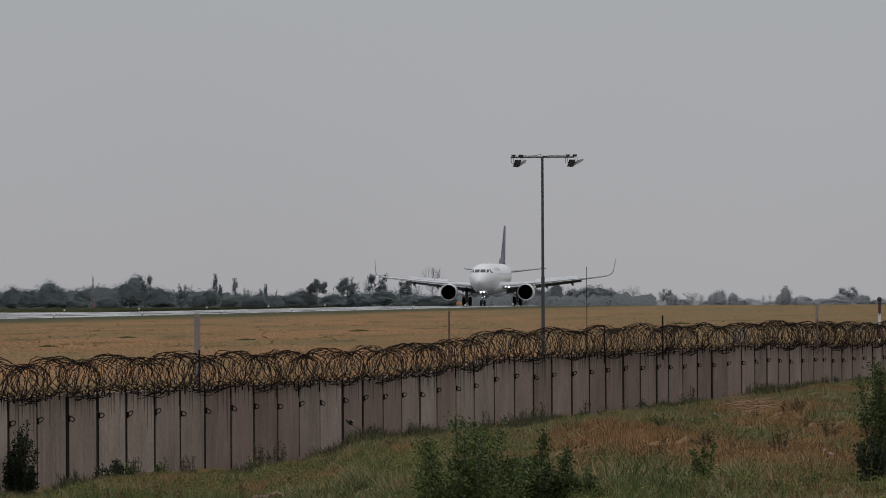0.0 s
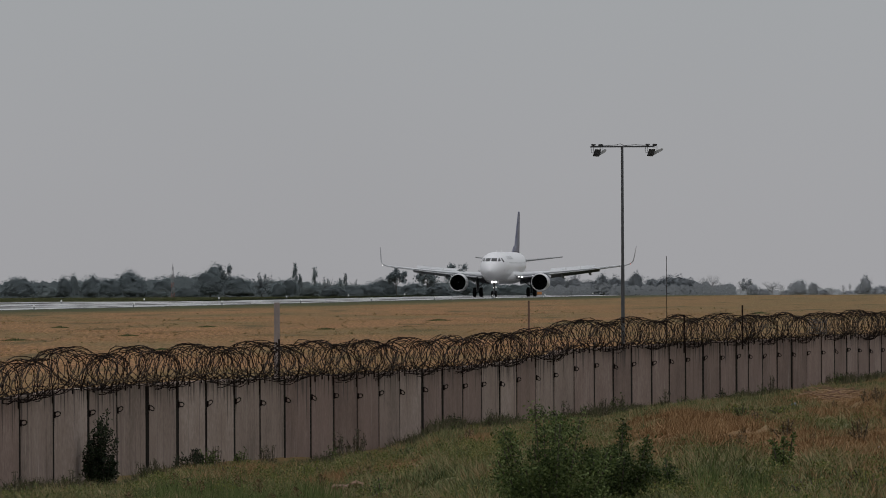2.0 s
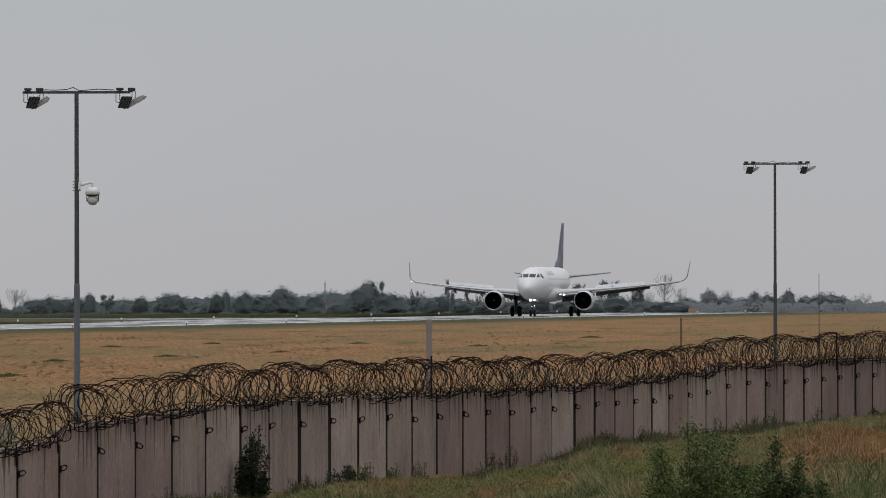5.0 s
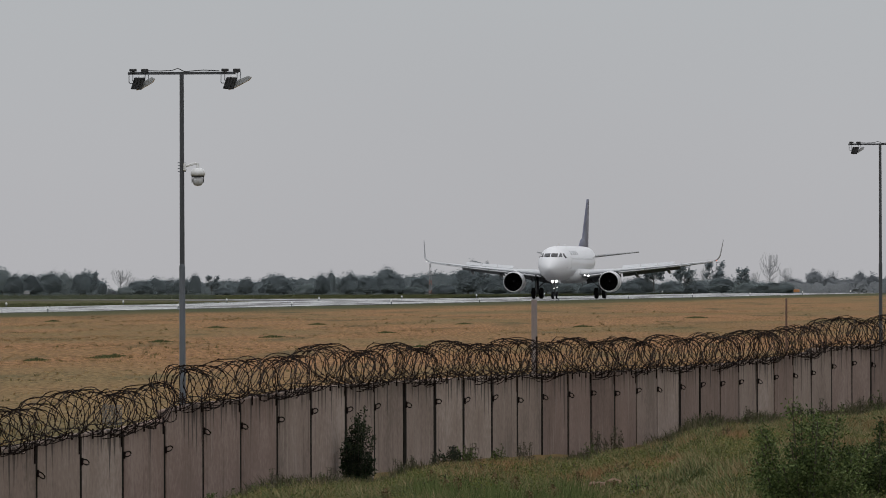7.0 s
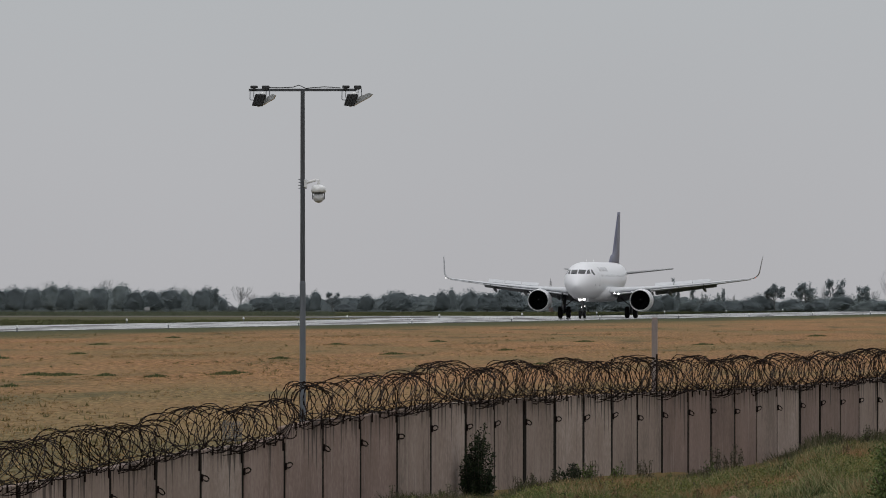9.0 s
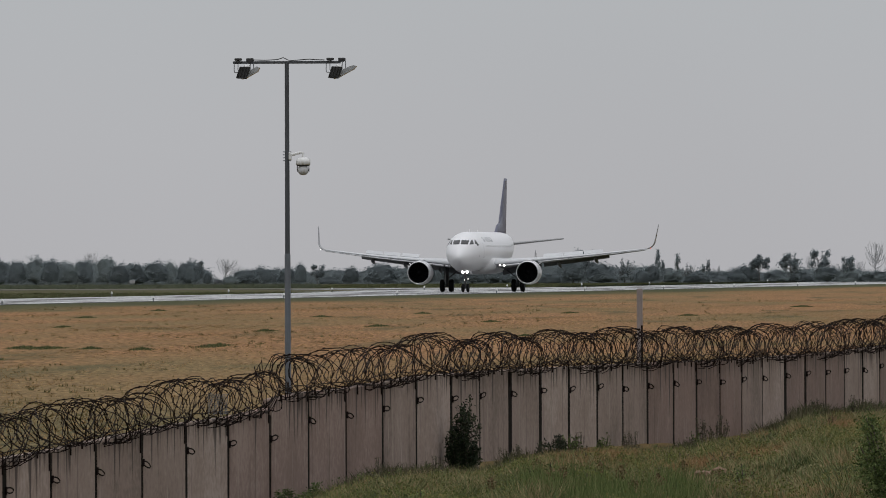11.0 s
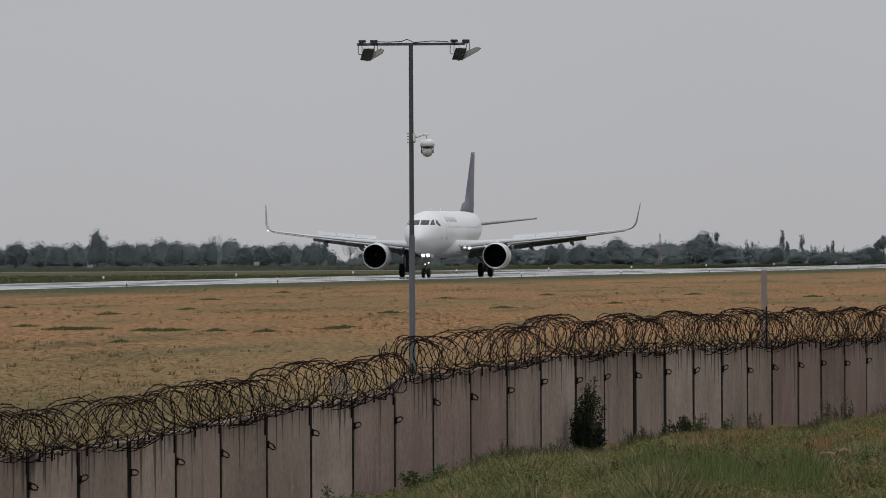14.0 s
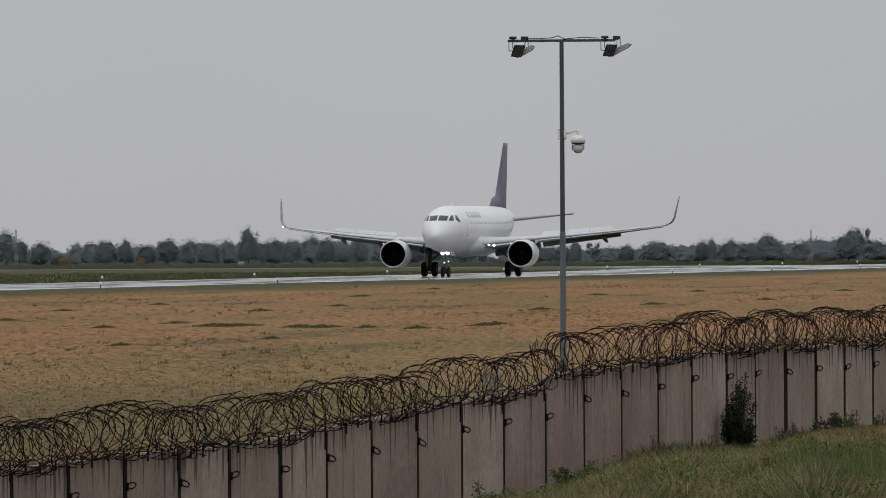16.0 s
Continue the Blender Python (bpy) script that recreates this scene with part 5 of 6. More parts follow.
def leaf_bank(name, count, az0, az1, depth, top, size, mat, label, rnd, gap=None):
    """Undergrowth that closes the belt, past counting."""
    lv, lf = [], []
    for i in range(count):
        az = rnd.uniform(az0, az1)
        if gap and gap[0] < az < gap[1]:
            continue
        d = depth + rnd.uniform(0, 60)
        x = az / RAD * d
        z0 = ground_z(x, d)
        p = Vector((x, d, z0 + (EYE + top(az) / RAD * d - z0) * rnd.random() ** 0.8))
        s = rnd.uniform(0.6, 1.4) * size
        u = Vector((1, rnd.uniform(-0.4, 0.4), rnd.uniform(-0.5, 0.5))).normalized()
        v = Vector((rnd.uniform(-0.4, 0.4), rnd.uniform(0.3, 0.7), 1)).normalized()
        b = len(lv)
        lv += [p - u * s, p + v * s * 0.7, p + u * s * 1.2, p - v * s * 0.8]
        lf.append((b, b + 1, b + 2, b + 3))
    tagged(raw(name, lv, lf, mat), label, "thicket", kind="stuff")


def build_trees():
    rnd = random.Random(5)
    dark = tree_stock(rnd, "dark green, haze-tinted", M_LEAF, M_BARK, (("round", 5), ("bush", 2), ("open", 3), ("umbrella", 1), ("spire", 2), ("fan", 2)), 2300)
    behind = tree_stock(rnd, "dark green, haze-tinted", M_LEAF, M_BARK, (("round", 4),), 1000)
    mid = tree_stock(rnd, "haze-painted grey-green", M_LEAF_MID, M_BARK_HAZE, (("round", 3), ("bush", 1), ("bare", 3)))
    far = tree_stock(rnd, "far-off haze-paled", M_LEAF_FAR, M_BARK_HAZE, (("round", 3), ("bush", 2), ("open", 1), ("bare", 2)))
    near, deep, off = 1790.0, 1980.0, 2900.0
    stand(dark, "round", near, rnd, (-2150, 10, 50), (-2104, 16, 50), (-2054, 21, 46), (-2029, 6, 26), (-1991, 3, 36), (-1925, -1, 30), (-1902, 1, 34), (-1874, 6, 40), (-1840, 4, 34),
          (-1801, -2, 34), (-1765, 9, 42), (-1723, 6, 38), (-1692, -2, 34), (-1660, 5, 38), (-1620, 22, 36), (-1592, 1, 30), (-1572, 6, 34), (-1541, 6, 32), (-1506, 11, 40))
    stand(dark, "round", near, rnd, (-1481, 9, 30), (-1451, 1, 34), (-1423, 7, 36), (-1380, 9, 32), (-1358, 1, 36), (-1330, -3, 34), (-1295, 5, 38), (-1268, 0, 30), (-1240, 2, 32),
          (-1233, 5, 26), (-1202, -14, 16), (-1133, -12, 40), (-1108, -6, 32), (-1083, -8, 44), (-1060, -8, 30), (-1038, -2, 22), (-967, -15, 30), (-947, -6, 32), (-892, -1, 44))
    stand(dark, "round", near, rnd, (-862, -15, 40), (-837, -20, 40), (-812, -1, 30), (-796, 2, 18), (-762, 1, 34), (-759, -5, 50), (-732, -5, 32), (-699, 2, 50), (-696, 8, 36), (-680, 2, 30),
          (-637, -5, 34), (-569, -4, 30), (-554, 6, 40), (-544, 17, 30), (-504, -2, 45), (-414, -4, 26), (-249, -7, 40), (-194, -14, 44), (-104, -8, 50))
    stand(dark, "bush", near - 25, rnd, (-1959, -14, 28), (-1161, -19, 26), (-987, -21, 26), (-654, -21, 40), (-599, -17, 40), (-434, -10, 24), (-369, -13, 50), (-334, -17, 50), (-300, -16, 40),
          (-269, -11, 40), (-14, -14, 60), (-60, -16, 50), (-150, -16, 50))
    stand(dark, "open", near, rnd, (-1220, 4, 26), (-1007, -4, 24), (-527, 18, 26), (-168, 14, 34), (-117, 18, 32), (-69, 7, 28))
    stand(dark, "umbrella", near, rnd, (-223, 14, 32))
    stand(dark, "spire", near, rnd, (-404, 21, 12), (-395, 2, 14), (-369, 13, 16), (-323, -5, 14), (-315, 3, 10))
    stand(dark, "fan", near, rnd, (-462, 14, 38), (-349, 4, 22), (-298, -4, 16))
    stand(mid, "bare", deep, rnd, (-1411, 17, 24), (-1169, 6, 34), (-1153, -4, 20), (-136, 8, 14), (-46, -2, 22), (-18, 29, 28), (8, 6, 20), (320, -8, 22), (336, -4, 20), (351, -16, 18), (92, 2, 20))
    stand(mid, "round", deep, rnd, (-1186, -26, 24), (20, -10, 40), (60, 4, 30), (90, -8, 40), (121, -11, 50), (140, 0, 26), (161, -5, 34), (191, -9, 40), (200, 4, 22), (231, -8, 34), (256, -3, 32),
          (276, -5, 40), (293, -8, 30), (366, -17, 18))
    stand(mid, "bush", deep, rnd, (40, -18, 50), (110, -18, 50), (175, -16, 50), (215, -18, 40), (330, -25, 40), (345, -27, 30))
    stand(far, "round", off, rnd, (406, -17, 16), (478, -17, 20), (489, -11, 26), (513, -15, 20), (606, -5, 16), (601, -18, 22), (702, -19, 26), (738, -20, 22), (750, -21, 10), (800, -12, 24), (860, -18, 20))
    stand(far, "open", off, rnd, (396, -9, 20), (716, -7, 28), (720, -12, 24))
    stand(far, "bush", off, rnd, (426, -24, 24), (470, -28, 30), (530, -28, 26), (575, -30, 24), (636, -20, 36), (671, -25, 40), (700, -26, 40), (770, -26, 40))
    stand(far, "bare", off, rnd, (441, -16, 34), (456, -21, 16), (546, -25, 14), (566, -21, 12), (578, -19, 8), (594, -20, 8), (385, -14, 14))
    # a second, lower row behind the first
    row = [(-2450, 4), (-2054, 8), (-2010, -6), (-1990, -8), (-1950, -14), (-1900, -6), (-1700, -2), (-1500, 2), (-1300, -6), (-1215, -6), (-1205, -24), (-1150, -24), (-1130, -14), (-900, -12),
           (-700, -6), (-544, 0), (-480, -8), (-400, -12), (-300, -16), (-200, -17), (-100, -13), (0, -18)]
    az = -2400.0
    while az < -20:
        if not -1208 < az < -1150:
            stand(behind, "round", near + 130, rnd, (az, lerp_table(row, az) + rnd.uniform(-6, 4), rnd.uniform(24, 48)))
        az += rnd.uniform(10, 19)
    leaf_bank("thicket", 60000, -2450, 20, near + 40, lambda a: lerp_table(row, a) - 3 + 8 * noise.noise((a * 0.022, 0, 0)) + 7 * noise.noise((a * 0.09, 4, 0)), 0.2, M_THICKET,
              "dark haze-tinted thicket beyond the runway", rnd, (-1206, -1168))
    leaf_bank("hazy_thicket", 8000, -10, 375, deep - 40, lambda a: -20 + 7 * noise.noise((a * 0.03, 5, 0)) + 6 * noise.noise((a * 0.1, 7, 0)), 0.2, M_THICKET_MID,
              "grey-green thicket with haze in its colour, beyond the runway", rnd)
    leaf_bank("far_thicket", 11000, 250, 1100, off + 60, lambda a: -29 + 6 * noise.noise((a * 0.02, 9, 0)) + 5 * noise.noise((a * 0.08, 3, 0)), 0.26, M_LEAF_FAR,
              "thicket on the far plain, paled by haze in its colour", rnd)
    for tree, m in FIRST_PLACE.items():
        tree.matrix_basis = m


build_trees()


M_DRY_LEAF = material("dry_brown_leaves", [(0.13, 0.085, 0.045), (0.22, 0.14, 0.075)], 1.0, 0.95, island=0.3, spec=0.1)


def dry_bush(az, depth, w, hgt, seed):
    rnd = random.Random(seed)
    bm, lv, lf = tree_meshes(rnd, "bush", 90)
    ob = new("dry_bush")
    x = az / RAD * depth
    ob.location = (x, depth, ground_z(x, depth) - 0.1)
    ob.scale = (w * 1.15, w, hgt * 1.2)
    tagged(ob, "round dry brown bush beyond the runway", "bush", "dry bushes")
    part("stem", bm, M_BARK, ob)
    raw("crown", lv, lf, M_DRY_LEAF, ob, smooth=True)


dry_bush(-1950, 1440, 1.6, 1.15, 61)
dry_bush(-1811, 1440, 1.5, 1.1, 62)


# ---- what stands along the runway ----
M_ORANGE = material("orange_sign", [(0.42, 0.17, 0.05), (0.5, 0.22, 0.07)], 2.0, 0.5)
M_MAST_RED = material("mast_red", [(0.26, 0.11, 0.09), (0.32, 0.15, 0.12)], 2.0, 0.6)
M_MAST_WHITE = material("mast_white", [(0.26, 0.26, 0.27), (0.34, 0.34, 0.35)], 2.0, 0.6)


def lattice_mast(az, depth, top_el):
    mast = new("lattice_mast")
    x = az / RAD * depth
    z0 = ground_z(x, depth) - 0.1
    mast.location = (x, depth, z0)
    h = EYE + top_el / RAD * depth - z0
    tagged(mast, "slim red and white lattice mast with a small platform", "mast")
    n = 6
    for i in range(n):
        bm = bmesh.new()
        za, zb = h * 0.92 * i / n, h * 0.92 * (i + 1) / n
        for sx, sy in ((-1, -1), (1, -1), (1, 1), (-1, 1)):
            w0, w1 = 0.24 * (1 - 0.6 * i / n), 0.24 * (1 - 0.6 * (i + 1) / n)
            rod(bm, (sx * w0, sy * w0, za), (sx * w1, sy * w1, zb), 0.035, segs=4)
        rod(bm, (-w0, -w0, za), (w1, -w1, zb), 0.025, segs=4)
        rod(bm, (w0, w0, za), (-w1, w1, zb), 0.025, segs=4)
        rod(bm, (w0, -w0, za), (w1, w1, zb), 0.025, segs=4)
        part("mast_section", bm, M_MAST_RED if i in (0, 2) else M_MAST_WHITE, mast, "red section" if i in (0, 2) else "grey-white section")
    bm = bmesh.new()
    box(bm, -0.55, 0.55, -0.4, 0.4, h * 0.60, h * 0.625)
    box(bm, -0.12, 0.12, -0.12, 0.12, h * 0.62, h * 0.68)
    part("platform", bm, M_MAST_WHITE, mast)
    bm = bmesh.new()
    rod(bm, (0, 0, h * 0.9), (0, 0, h), 0.03, segs=5)
    part("aerial", bm, M_STEEL, mast)


lattice_mast(-620, 1500.0, 22)
lattice_mast(-2035, 1650.0, 32)


def edge_light(x, y, k):
    lamp = new("runway_edge_light")
    lamp.location = (x, y, 0.0 if y < 1450 else ground_z(x, y))
    bm = bmesh.new()
    rod(bm, (0, 0, -0.05), (0, 0, 0.32), 0.05, segs=6)
    part("stem", bm, M_STEEL, lamp)
    bm = bmesh.new()
    rod(bm, (0, 0, 0.32), (0, 0, 0.38), 0.11, 0.10, segs=8)
    lathe(bm, [(0.09, 0.38), (0.085, 0.46), (0.04, 0.52), (0.001, 0.53)], 8)
    part("globe", bm, M_WHITE_PLASTIC, lamp, "pale glass globe")
    return tagged(lamp, "small runway edge light with a pale globe", "edge light", "runway edge lights")


first_light = None
for side in (NEAR_EDGE + 1.5, FAR_EDGE - 1.5):
    for i in range(15):
        y = 560 + 60 * i
        if first_light is None:
            first_light = edge_light(track_x(y) + side, y, i)
        else:
            copy_thing(first_light, pose(track_x(y) + side, y, 0.0))


def sign_board(az, depth, w, h, mat, label, name="runway_sign"):
    x = az / RAD * depth
    s = new(name)
    s.location = (x, depth, ground_z(x, depth))
    tagged(s, label, "sign")
    bm = bmesh.new()
    box(bm, -w / 2, w / 2, -0.12, 0.12, 0.25, 0.25 + h, 0.03)
    part("panel", bm, mat, s)
    for sx in (-0.35, 0.35):
        bm = bmesh.new()
        rod(bm, (sx * w, 0, -0.1), (sx * w, 0, 0.27), 0.04, segs=6)
        part("leg", bm, M_STEEL, s)


sign_board(28, 1560.0, 0.95, 0.45, M_ORANGE, "small orange runway sign on two legs")
sign_board(-1633, 1300.0, 0.8, 0.45, M_MAST_WHITE, "small pale grey equipment box on two legs", "equipment_box")
sign_board(-1336, 1420.0, 0.8, 0.5, M_MAST_WHITE, "small pale grey equipment box on two legs", "equipment_box")


# ---- plants on the bank and at the wall ----
M_BUSH = material("bush_leaves", [(0.034, 0.050, 0.017), (0.085, 0.118, 0.037), (0.185, 0.225, 0.085)], 2.0, 0.75, island=0.4, spec=0.2, thin=0.25)
# The bush leaves again, their colours lowered to put shade into them.
M_BUSH_SHADE = material("shaded_bush_leaves", [(0.022, 0.034, 0.012), (0.052, 0.073, 0.024), (0.115, 0.142, 0.052)], 2.0, 0.75, island=0.4, spec=0.2, thin=0.25)
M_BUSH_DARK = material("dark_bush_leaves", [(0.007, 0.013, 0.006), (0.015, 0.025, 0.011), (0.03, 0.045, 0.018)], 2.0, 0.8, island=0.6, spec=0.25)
M_WEED = material("grey_weeds", [(0.07, 0.07, 0.045), (0.125, 0.115, 0.078), (0.18, 0.155, 0.11)], 2.0, 0.9, island=0.5, spec=0.1)
M_TWIG = material("twigs", [(0.05, 0.04, 0.03), (0.09, 0.075, 0.055)], 3.0, 0.9)


def shrub(az, depth, width, height, leaves, leaf, mat, label, seed, stems=9, upright=0.5, sink=0.08, name="shrub", vary=0.55):
    """A shrub: stems that fan out, each with leaves along it."""
    rnd = random.Random(seed)
    if depth is None:                       # at the wall's foot
        depth = wall_depth(az / RAD) - 2.2
    x = az / RAD * depth
    ob = new(name)
    ob.location = (x, depth, ground_z(x, depth) - sink)
    tagged(ob, label, "shrub")
    bm = bmesh.new()
    lv, lf = [], []
    paths = []
    for i in range(stems):
        a = rnd.uniform(0, 6.28)
        out = width * 0.5 * math.sqrt(rnd.uniform(0.02, 1))
        h = height * rnd.uniform(vary, 1.0) * (1 - 0.35 * (out / (width * 0.5)) ** 2)
        b0 = Vector((math.cos(a) * out * 0.35, math.sin(a) * out * 0.35, 0))
        b2 = Vector((math.cos(a) * out, math.sin(a) * out, h))
        b1 = b0.lerp(b2, 0.5) + Vector((0, 0, h * 0.12 * upright))
        pts = [b0.lerp(b1, f).lerp(b1.lerp(b2, f), f) for f in (0, 0.25, 0.5, 0.75, 1)]
        for p, q in zip(pts, pts[1:]):
            rod(bm, p, q, 0.008, 0.005, 3, cap=False)
        paths.append(pts)
    for i in range(leaves):
        pts = paths[i % stems]
        f = rnd.uniform(0.08, 1) ** 0.8 * 4
        j = min(3, int(f))
        p = pts[j].lerp(pts[j + 1], f - j)
        spread = min(0.11, width * 0.085) * (1.15 - f / 5.5)
        p = p + Vector((rnd.gauss(0, spread), rnd.gauss(0, spread), rnd.gauss(0, spread * 0.8)))
        p.z = max(p.z, 0.02)
        u = Vector((rnd.uniform(-1, 1), rnd.uniform(-1, 1), rnd.uniform(-0.4, 1))).normalized() * leaf * rnd.uniform(0.7, 1.4)
        v = u.cross(Vector((rnd.uniform(-1, 1), rnd.uniform(-1, 1), rnd.uniform(-1, 1)))).normalized() * leaf * 0.27
        b = len(lv)
        lv += [p, p + u * 0.5 + v, p + u, p + u * 0.5 - v]
        lf.append((b, b + 1, b + 2, b + 3))
    tagged(part("branchwork", bm, M_TWIG, ob), kind="stuff")
    tagged(raw("foliage", lv, lf, mat, ob), kind="stuff")
    return ob


shrub(44, 77, 1.0, 1.12, 16000, 0.030, M_BUSH, "leafy bright green shrub on the bank", 11, stems=30, vary=0.45)
shrub(160, 78, 0.64, 0.95, 10500, 0.030, M_BUSH_SHADE, "leafy green shrub on the bank, shade in its leaf colour", 12, stems=20, vary=0.45)
shrub(238, 80, 0.5, 0.5, 2200, 0.030, M_BUSH_SHADE, "low leafy green shrub on the bank", 13, stems=12)
shrub(788, 92, 0.82, 1.38, 7400, 0.034, M_BUSH_SHADE, "tall leafy green shrub on the bank", 14, stems=22)
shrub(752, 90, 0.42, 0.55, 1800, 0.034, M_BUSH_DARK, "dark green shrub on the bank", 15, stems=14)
shrub(460, 93, 0.36, 0.48, 900, 0.036, M_BUSH, "small open green shrub in dry grass", 16, stems=7)
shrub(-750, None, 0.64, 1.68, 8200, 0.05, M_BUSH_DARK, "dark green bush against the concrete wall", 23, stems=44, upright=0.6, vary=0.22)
shrub(-1038, 136, 0.85, 0.62, 2600, 0.038, M_BUSH_SHADE, "low green bush at the wall's foot", 18, stems=14)
shrub(-1184, 132, 0.75, 0.66, 2200, 0.038, M_BUSH_SHADE, "low green bush at the wall's foot", 19, stems=12)
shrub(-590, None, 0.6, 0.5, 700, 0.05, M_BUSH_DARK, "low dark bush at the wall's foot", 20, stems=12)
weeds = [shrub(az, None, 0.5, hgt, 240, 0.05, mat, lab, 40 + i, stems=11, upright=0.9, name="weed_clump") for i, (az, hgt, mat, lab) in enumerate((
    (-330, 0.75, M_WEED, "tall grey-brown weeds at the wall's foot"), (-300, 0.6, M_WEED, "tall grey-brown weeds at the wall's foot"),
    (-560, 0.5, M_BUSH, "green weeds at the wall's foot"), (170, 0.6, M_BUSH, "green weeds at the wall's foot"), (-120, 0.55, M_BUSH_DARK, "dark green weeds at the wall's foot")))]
for w in weeds:
    tagged(w, group="weeds along the wall")
wr = random.Random(77)
for i in range(120):
    az = wr.uniform(-1000, 790)
    y = wall_depth(az / RAD) - wr.choice((1.6, 2.5, 4.0, 7.0))
    sc = wr.uniform(0.25, 0.8)
    copy_thing(wr.choice(weeds), pose(az / RAD * y, y, ground_z(az / RAD * y, y) - 0.06, 0, 0, wr.uniform(0, 360)) @ Matrix.Diagonal((sc, sc, sc * wr.uniform(0.8, 1.2), 1)))


M_HERB = material("yellow_green_herbs", [(0.075, 0.090, 0.024), (0.135, 0.150, 0.040), (0.215, 0.205, 0.070)], 2.0, 0.85, island=0.4, spec=0.15, thin=0.3)
M_DRY_HERB = material("dry_herbs", [(0.11, 0.078, 0.044), (0.18, 0.128, 0.072), (0.26, 0.19, 0.11)], 2.0, 0.95, island=0.4, spec=0.1, thin=0.2)
herbs = [shrub(az, y, w, hgt, n, leaf, mat, lab, 140 + i, stems=st, upright=0.8, name="herb_clump") for i, (az, y, w, hgt, n, leaf, st, mat, lab) in enumerate((
    (-420, 104, 0.42, 0.26, 420, 0.032, 14, M_HERB, "low yellow-green herbs on the bank"), (-250, 96, 0.34, 0.32, 380, 0.03, 12, M_BUSH, "leafy green herbs on the bank"),
    (520, 84, 0.5, 0.22, 460, 0.026, 16, M_HERB, "low yellow-green herbs on the bank"), (380, 128, 0.3, 0.4, 260, 0.04, 9, M_DRY_HERB, "dry tan-brown herbs on the bank")))]
for h in herbs:
    tagged(h, group="herbs on the bank")
for i in range(230):
    az = wr.uniform(-1150, 790)
    y = 72 + (wall_depth(az / RAD) - 78) * wr.random() ** 1.4
    x = az / RAD * y
    if noise.noise((x * 0.6, y * 0.08, 51)) < -0.12:
        continue
    sc = wr.uniform(0.4, 1.0)
    kind = 3 if dryness(x, y) > 0.25 else wr.choice((0, 0, 1, 2, 2))
    copy_thing(herbs[kind], pose(x, y, ground_z(x, y) - 0.04, 0, 0, wr.uniform(0, 360)) @ Matrix.Diagonal((sc * wr.uniform(0.8, 1.6), sc, sc, 1)))


M_FIELD_GREEN = material("field_green_weeds", [(0.045, 0.058, 0.026), (0.075, 0.092, 0.040), (0.12, 0.13, 0.06)], 1.0, 0.95, island=0.5, spec=0.1)


def weed_patches(name, seed, *patches):
    """Low patches of green weeds in the mown field, past counting: (angle, angle below the horizon, size)."""
    rnd = random.Random(seed)
    verts, faces = [], []
    for az, el, w in patches:
        y0 = EYE * RAD / -el
        x0 = az / RAD * y0
        for i in range(int(700 * w)):
            a, r = rnd.uniform(0, 6.28), rnd.random() ** 0.7
            p = Vector((x0 + math.cos(a) * r * 1.3 * w, y0 + math.sin(a) * r * 9 * w, 0))
            p.z = ground_z(p.x, p.y) - 0.02
            h = rnd.uniform(0.05, 0.15) * (1.15 - r)
            u = Vector((rnd.uniform(0.012, 0.03), rnd.uniform(-0.02, 0.02), 0))
            t = Vector((rnd.gauss(0, 0.03), rnd.gauss(0, 0.03), h))
            b = len(verts)
            verts += [p - u, p + u, p + u * 0.8 + t * 0.6, p + t, p - u * 0.9 + t * 0.55]
            faces.append((b, b + 1, b + 2, b + 3, b + 4))
    tagged(raw(name, verts, faces, M_FIELD_GREEN), "low green weeds in patches of the dry field", "weeds", kind="stuff")


weed_patches("near_weed_patches", 300, (-1680, -146, 0.9), (-1640, -146, 0.8), (-1530, -148, 0.6), (-1490, -149, 0.7), (-1410, -150, 0.35), (-1320, -152, 0.4), (-2055, -135, 0.4), (-1750, -141, 0.5),
             (-1200, -148, 0.5), (-1180, -146, 0.4), (-1850, -180, 0.3), (-1580, -170, 0.3), (-1880, -148, 0.4), (-640, -130, 0.4), (-1950, -118, 0.5), (-1600, -120, 0.5), (-1100, -120, 0.5))
weed_patches("far_weed_patches", 340, (-1290, -83, 0.5), (-1420, -95, 0.6), (-900, -112, 0.6), (-700, -105, 0.5), (-560, -90, 0.6), (-350, -95, 0.6), (-150, -80, 0.7), (100, -85, 0.7), (420, -70, 0.7),
             (-1780, -108, 0.4), (-1000, -95, 0.6), (-820, -90, 0.5), (-1460, -112, 0.4))


def blade_field(name, count, seed, pick, height, mat, label, blades=5, width=0.0045, clump=0.06, lean=0.55):
    rnd = random.Random(seed)
    verts, faces = [], []
    while count > 0:
        q = pick(rnd)
        if q is None:
            continue
        x, y, hs = q
        count -= 1
        z = ground_z(x, y) - 0.02
        for j in range(blades):
            h = height * hs * rnd.uniform(0.4, 1.25)
            bx, by = x + rnd.gauss(0, clump), y + rnd.gauss(0, clump * 2)
            w = width * rnd.uniform(0.6, 1.6)
            if rnd.random() < 0.4:
                w, h = w * 1.9, h * 0.6
            b = len(verts)
            verts += [(bx - w, by, z), (bx + w, by + w, z), (bx + rnd.gauss(0, lean) * h, by + rnd.gauss(0, lean) * h, z + h)]
            faces.append((b, b + 1, b + 2))
    ob = raw(name, verts, faces, mat)
    return tagged(ob, label, "grass", kind="stuff")


def grass_material(name, green, dry, scale=1.7):
    """Blades: green or dry by the same patches as the ground, with a spread from blade to blade."""
    m = material(name, [green[0], green[1], dry[0], dry[1]], scale, 0.9, space="World", island=0.22, fine=7, spec=0.15, stretch=(1, 0.14, 1), span=(0.38, 0.63))
    return m


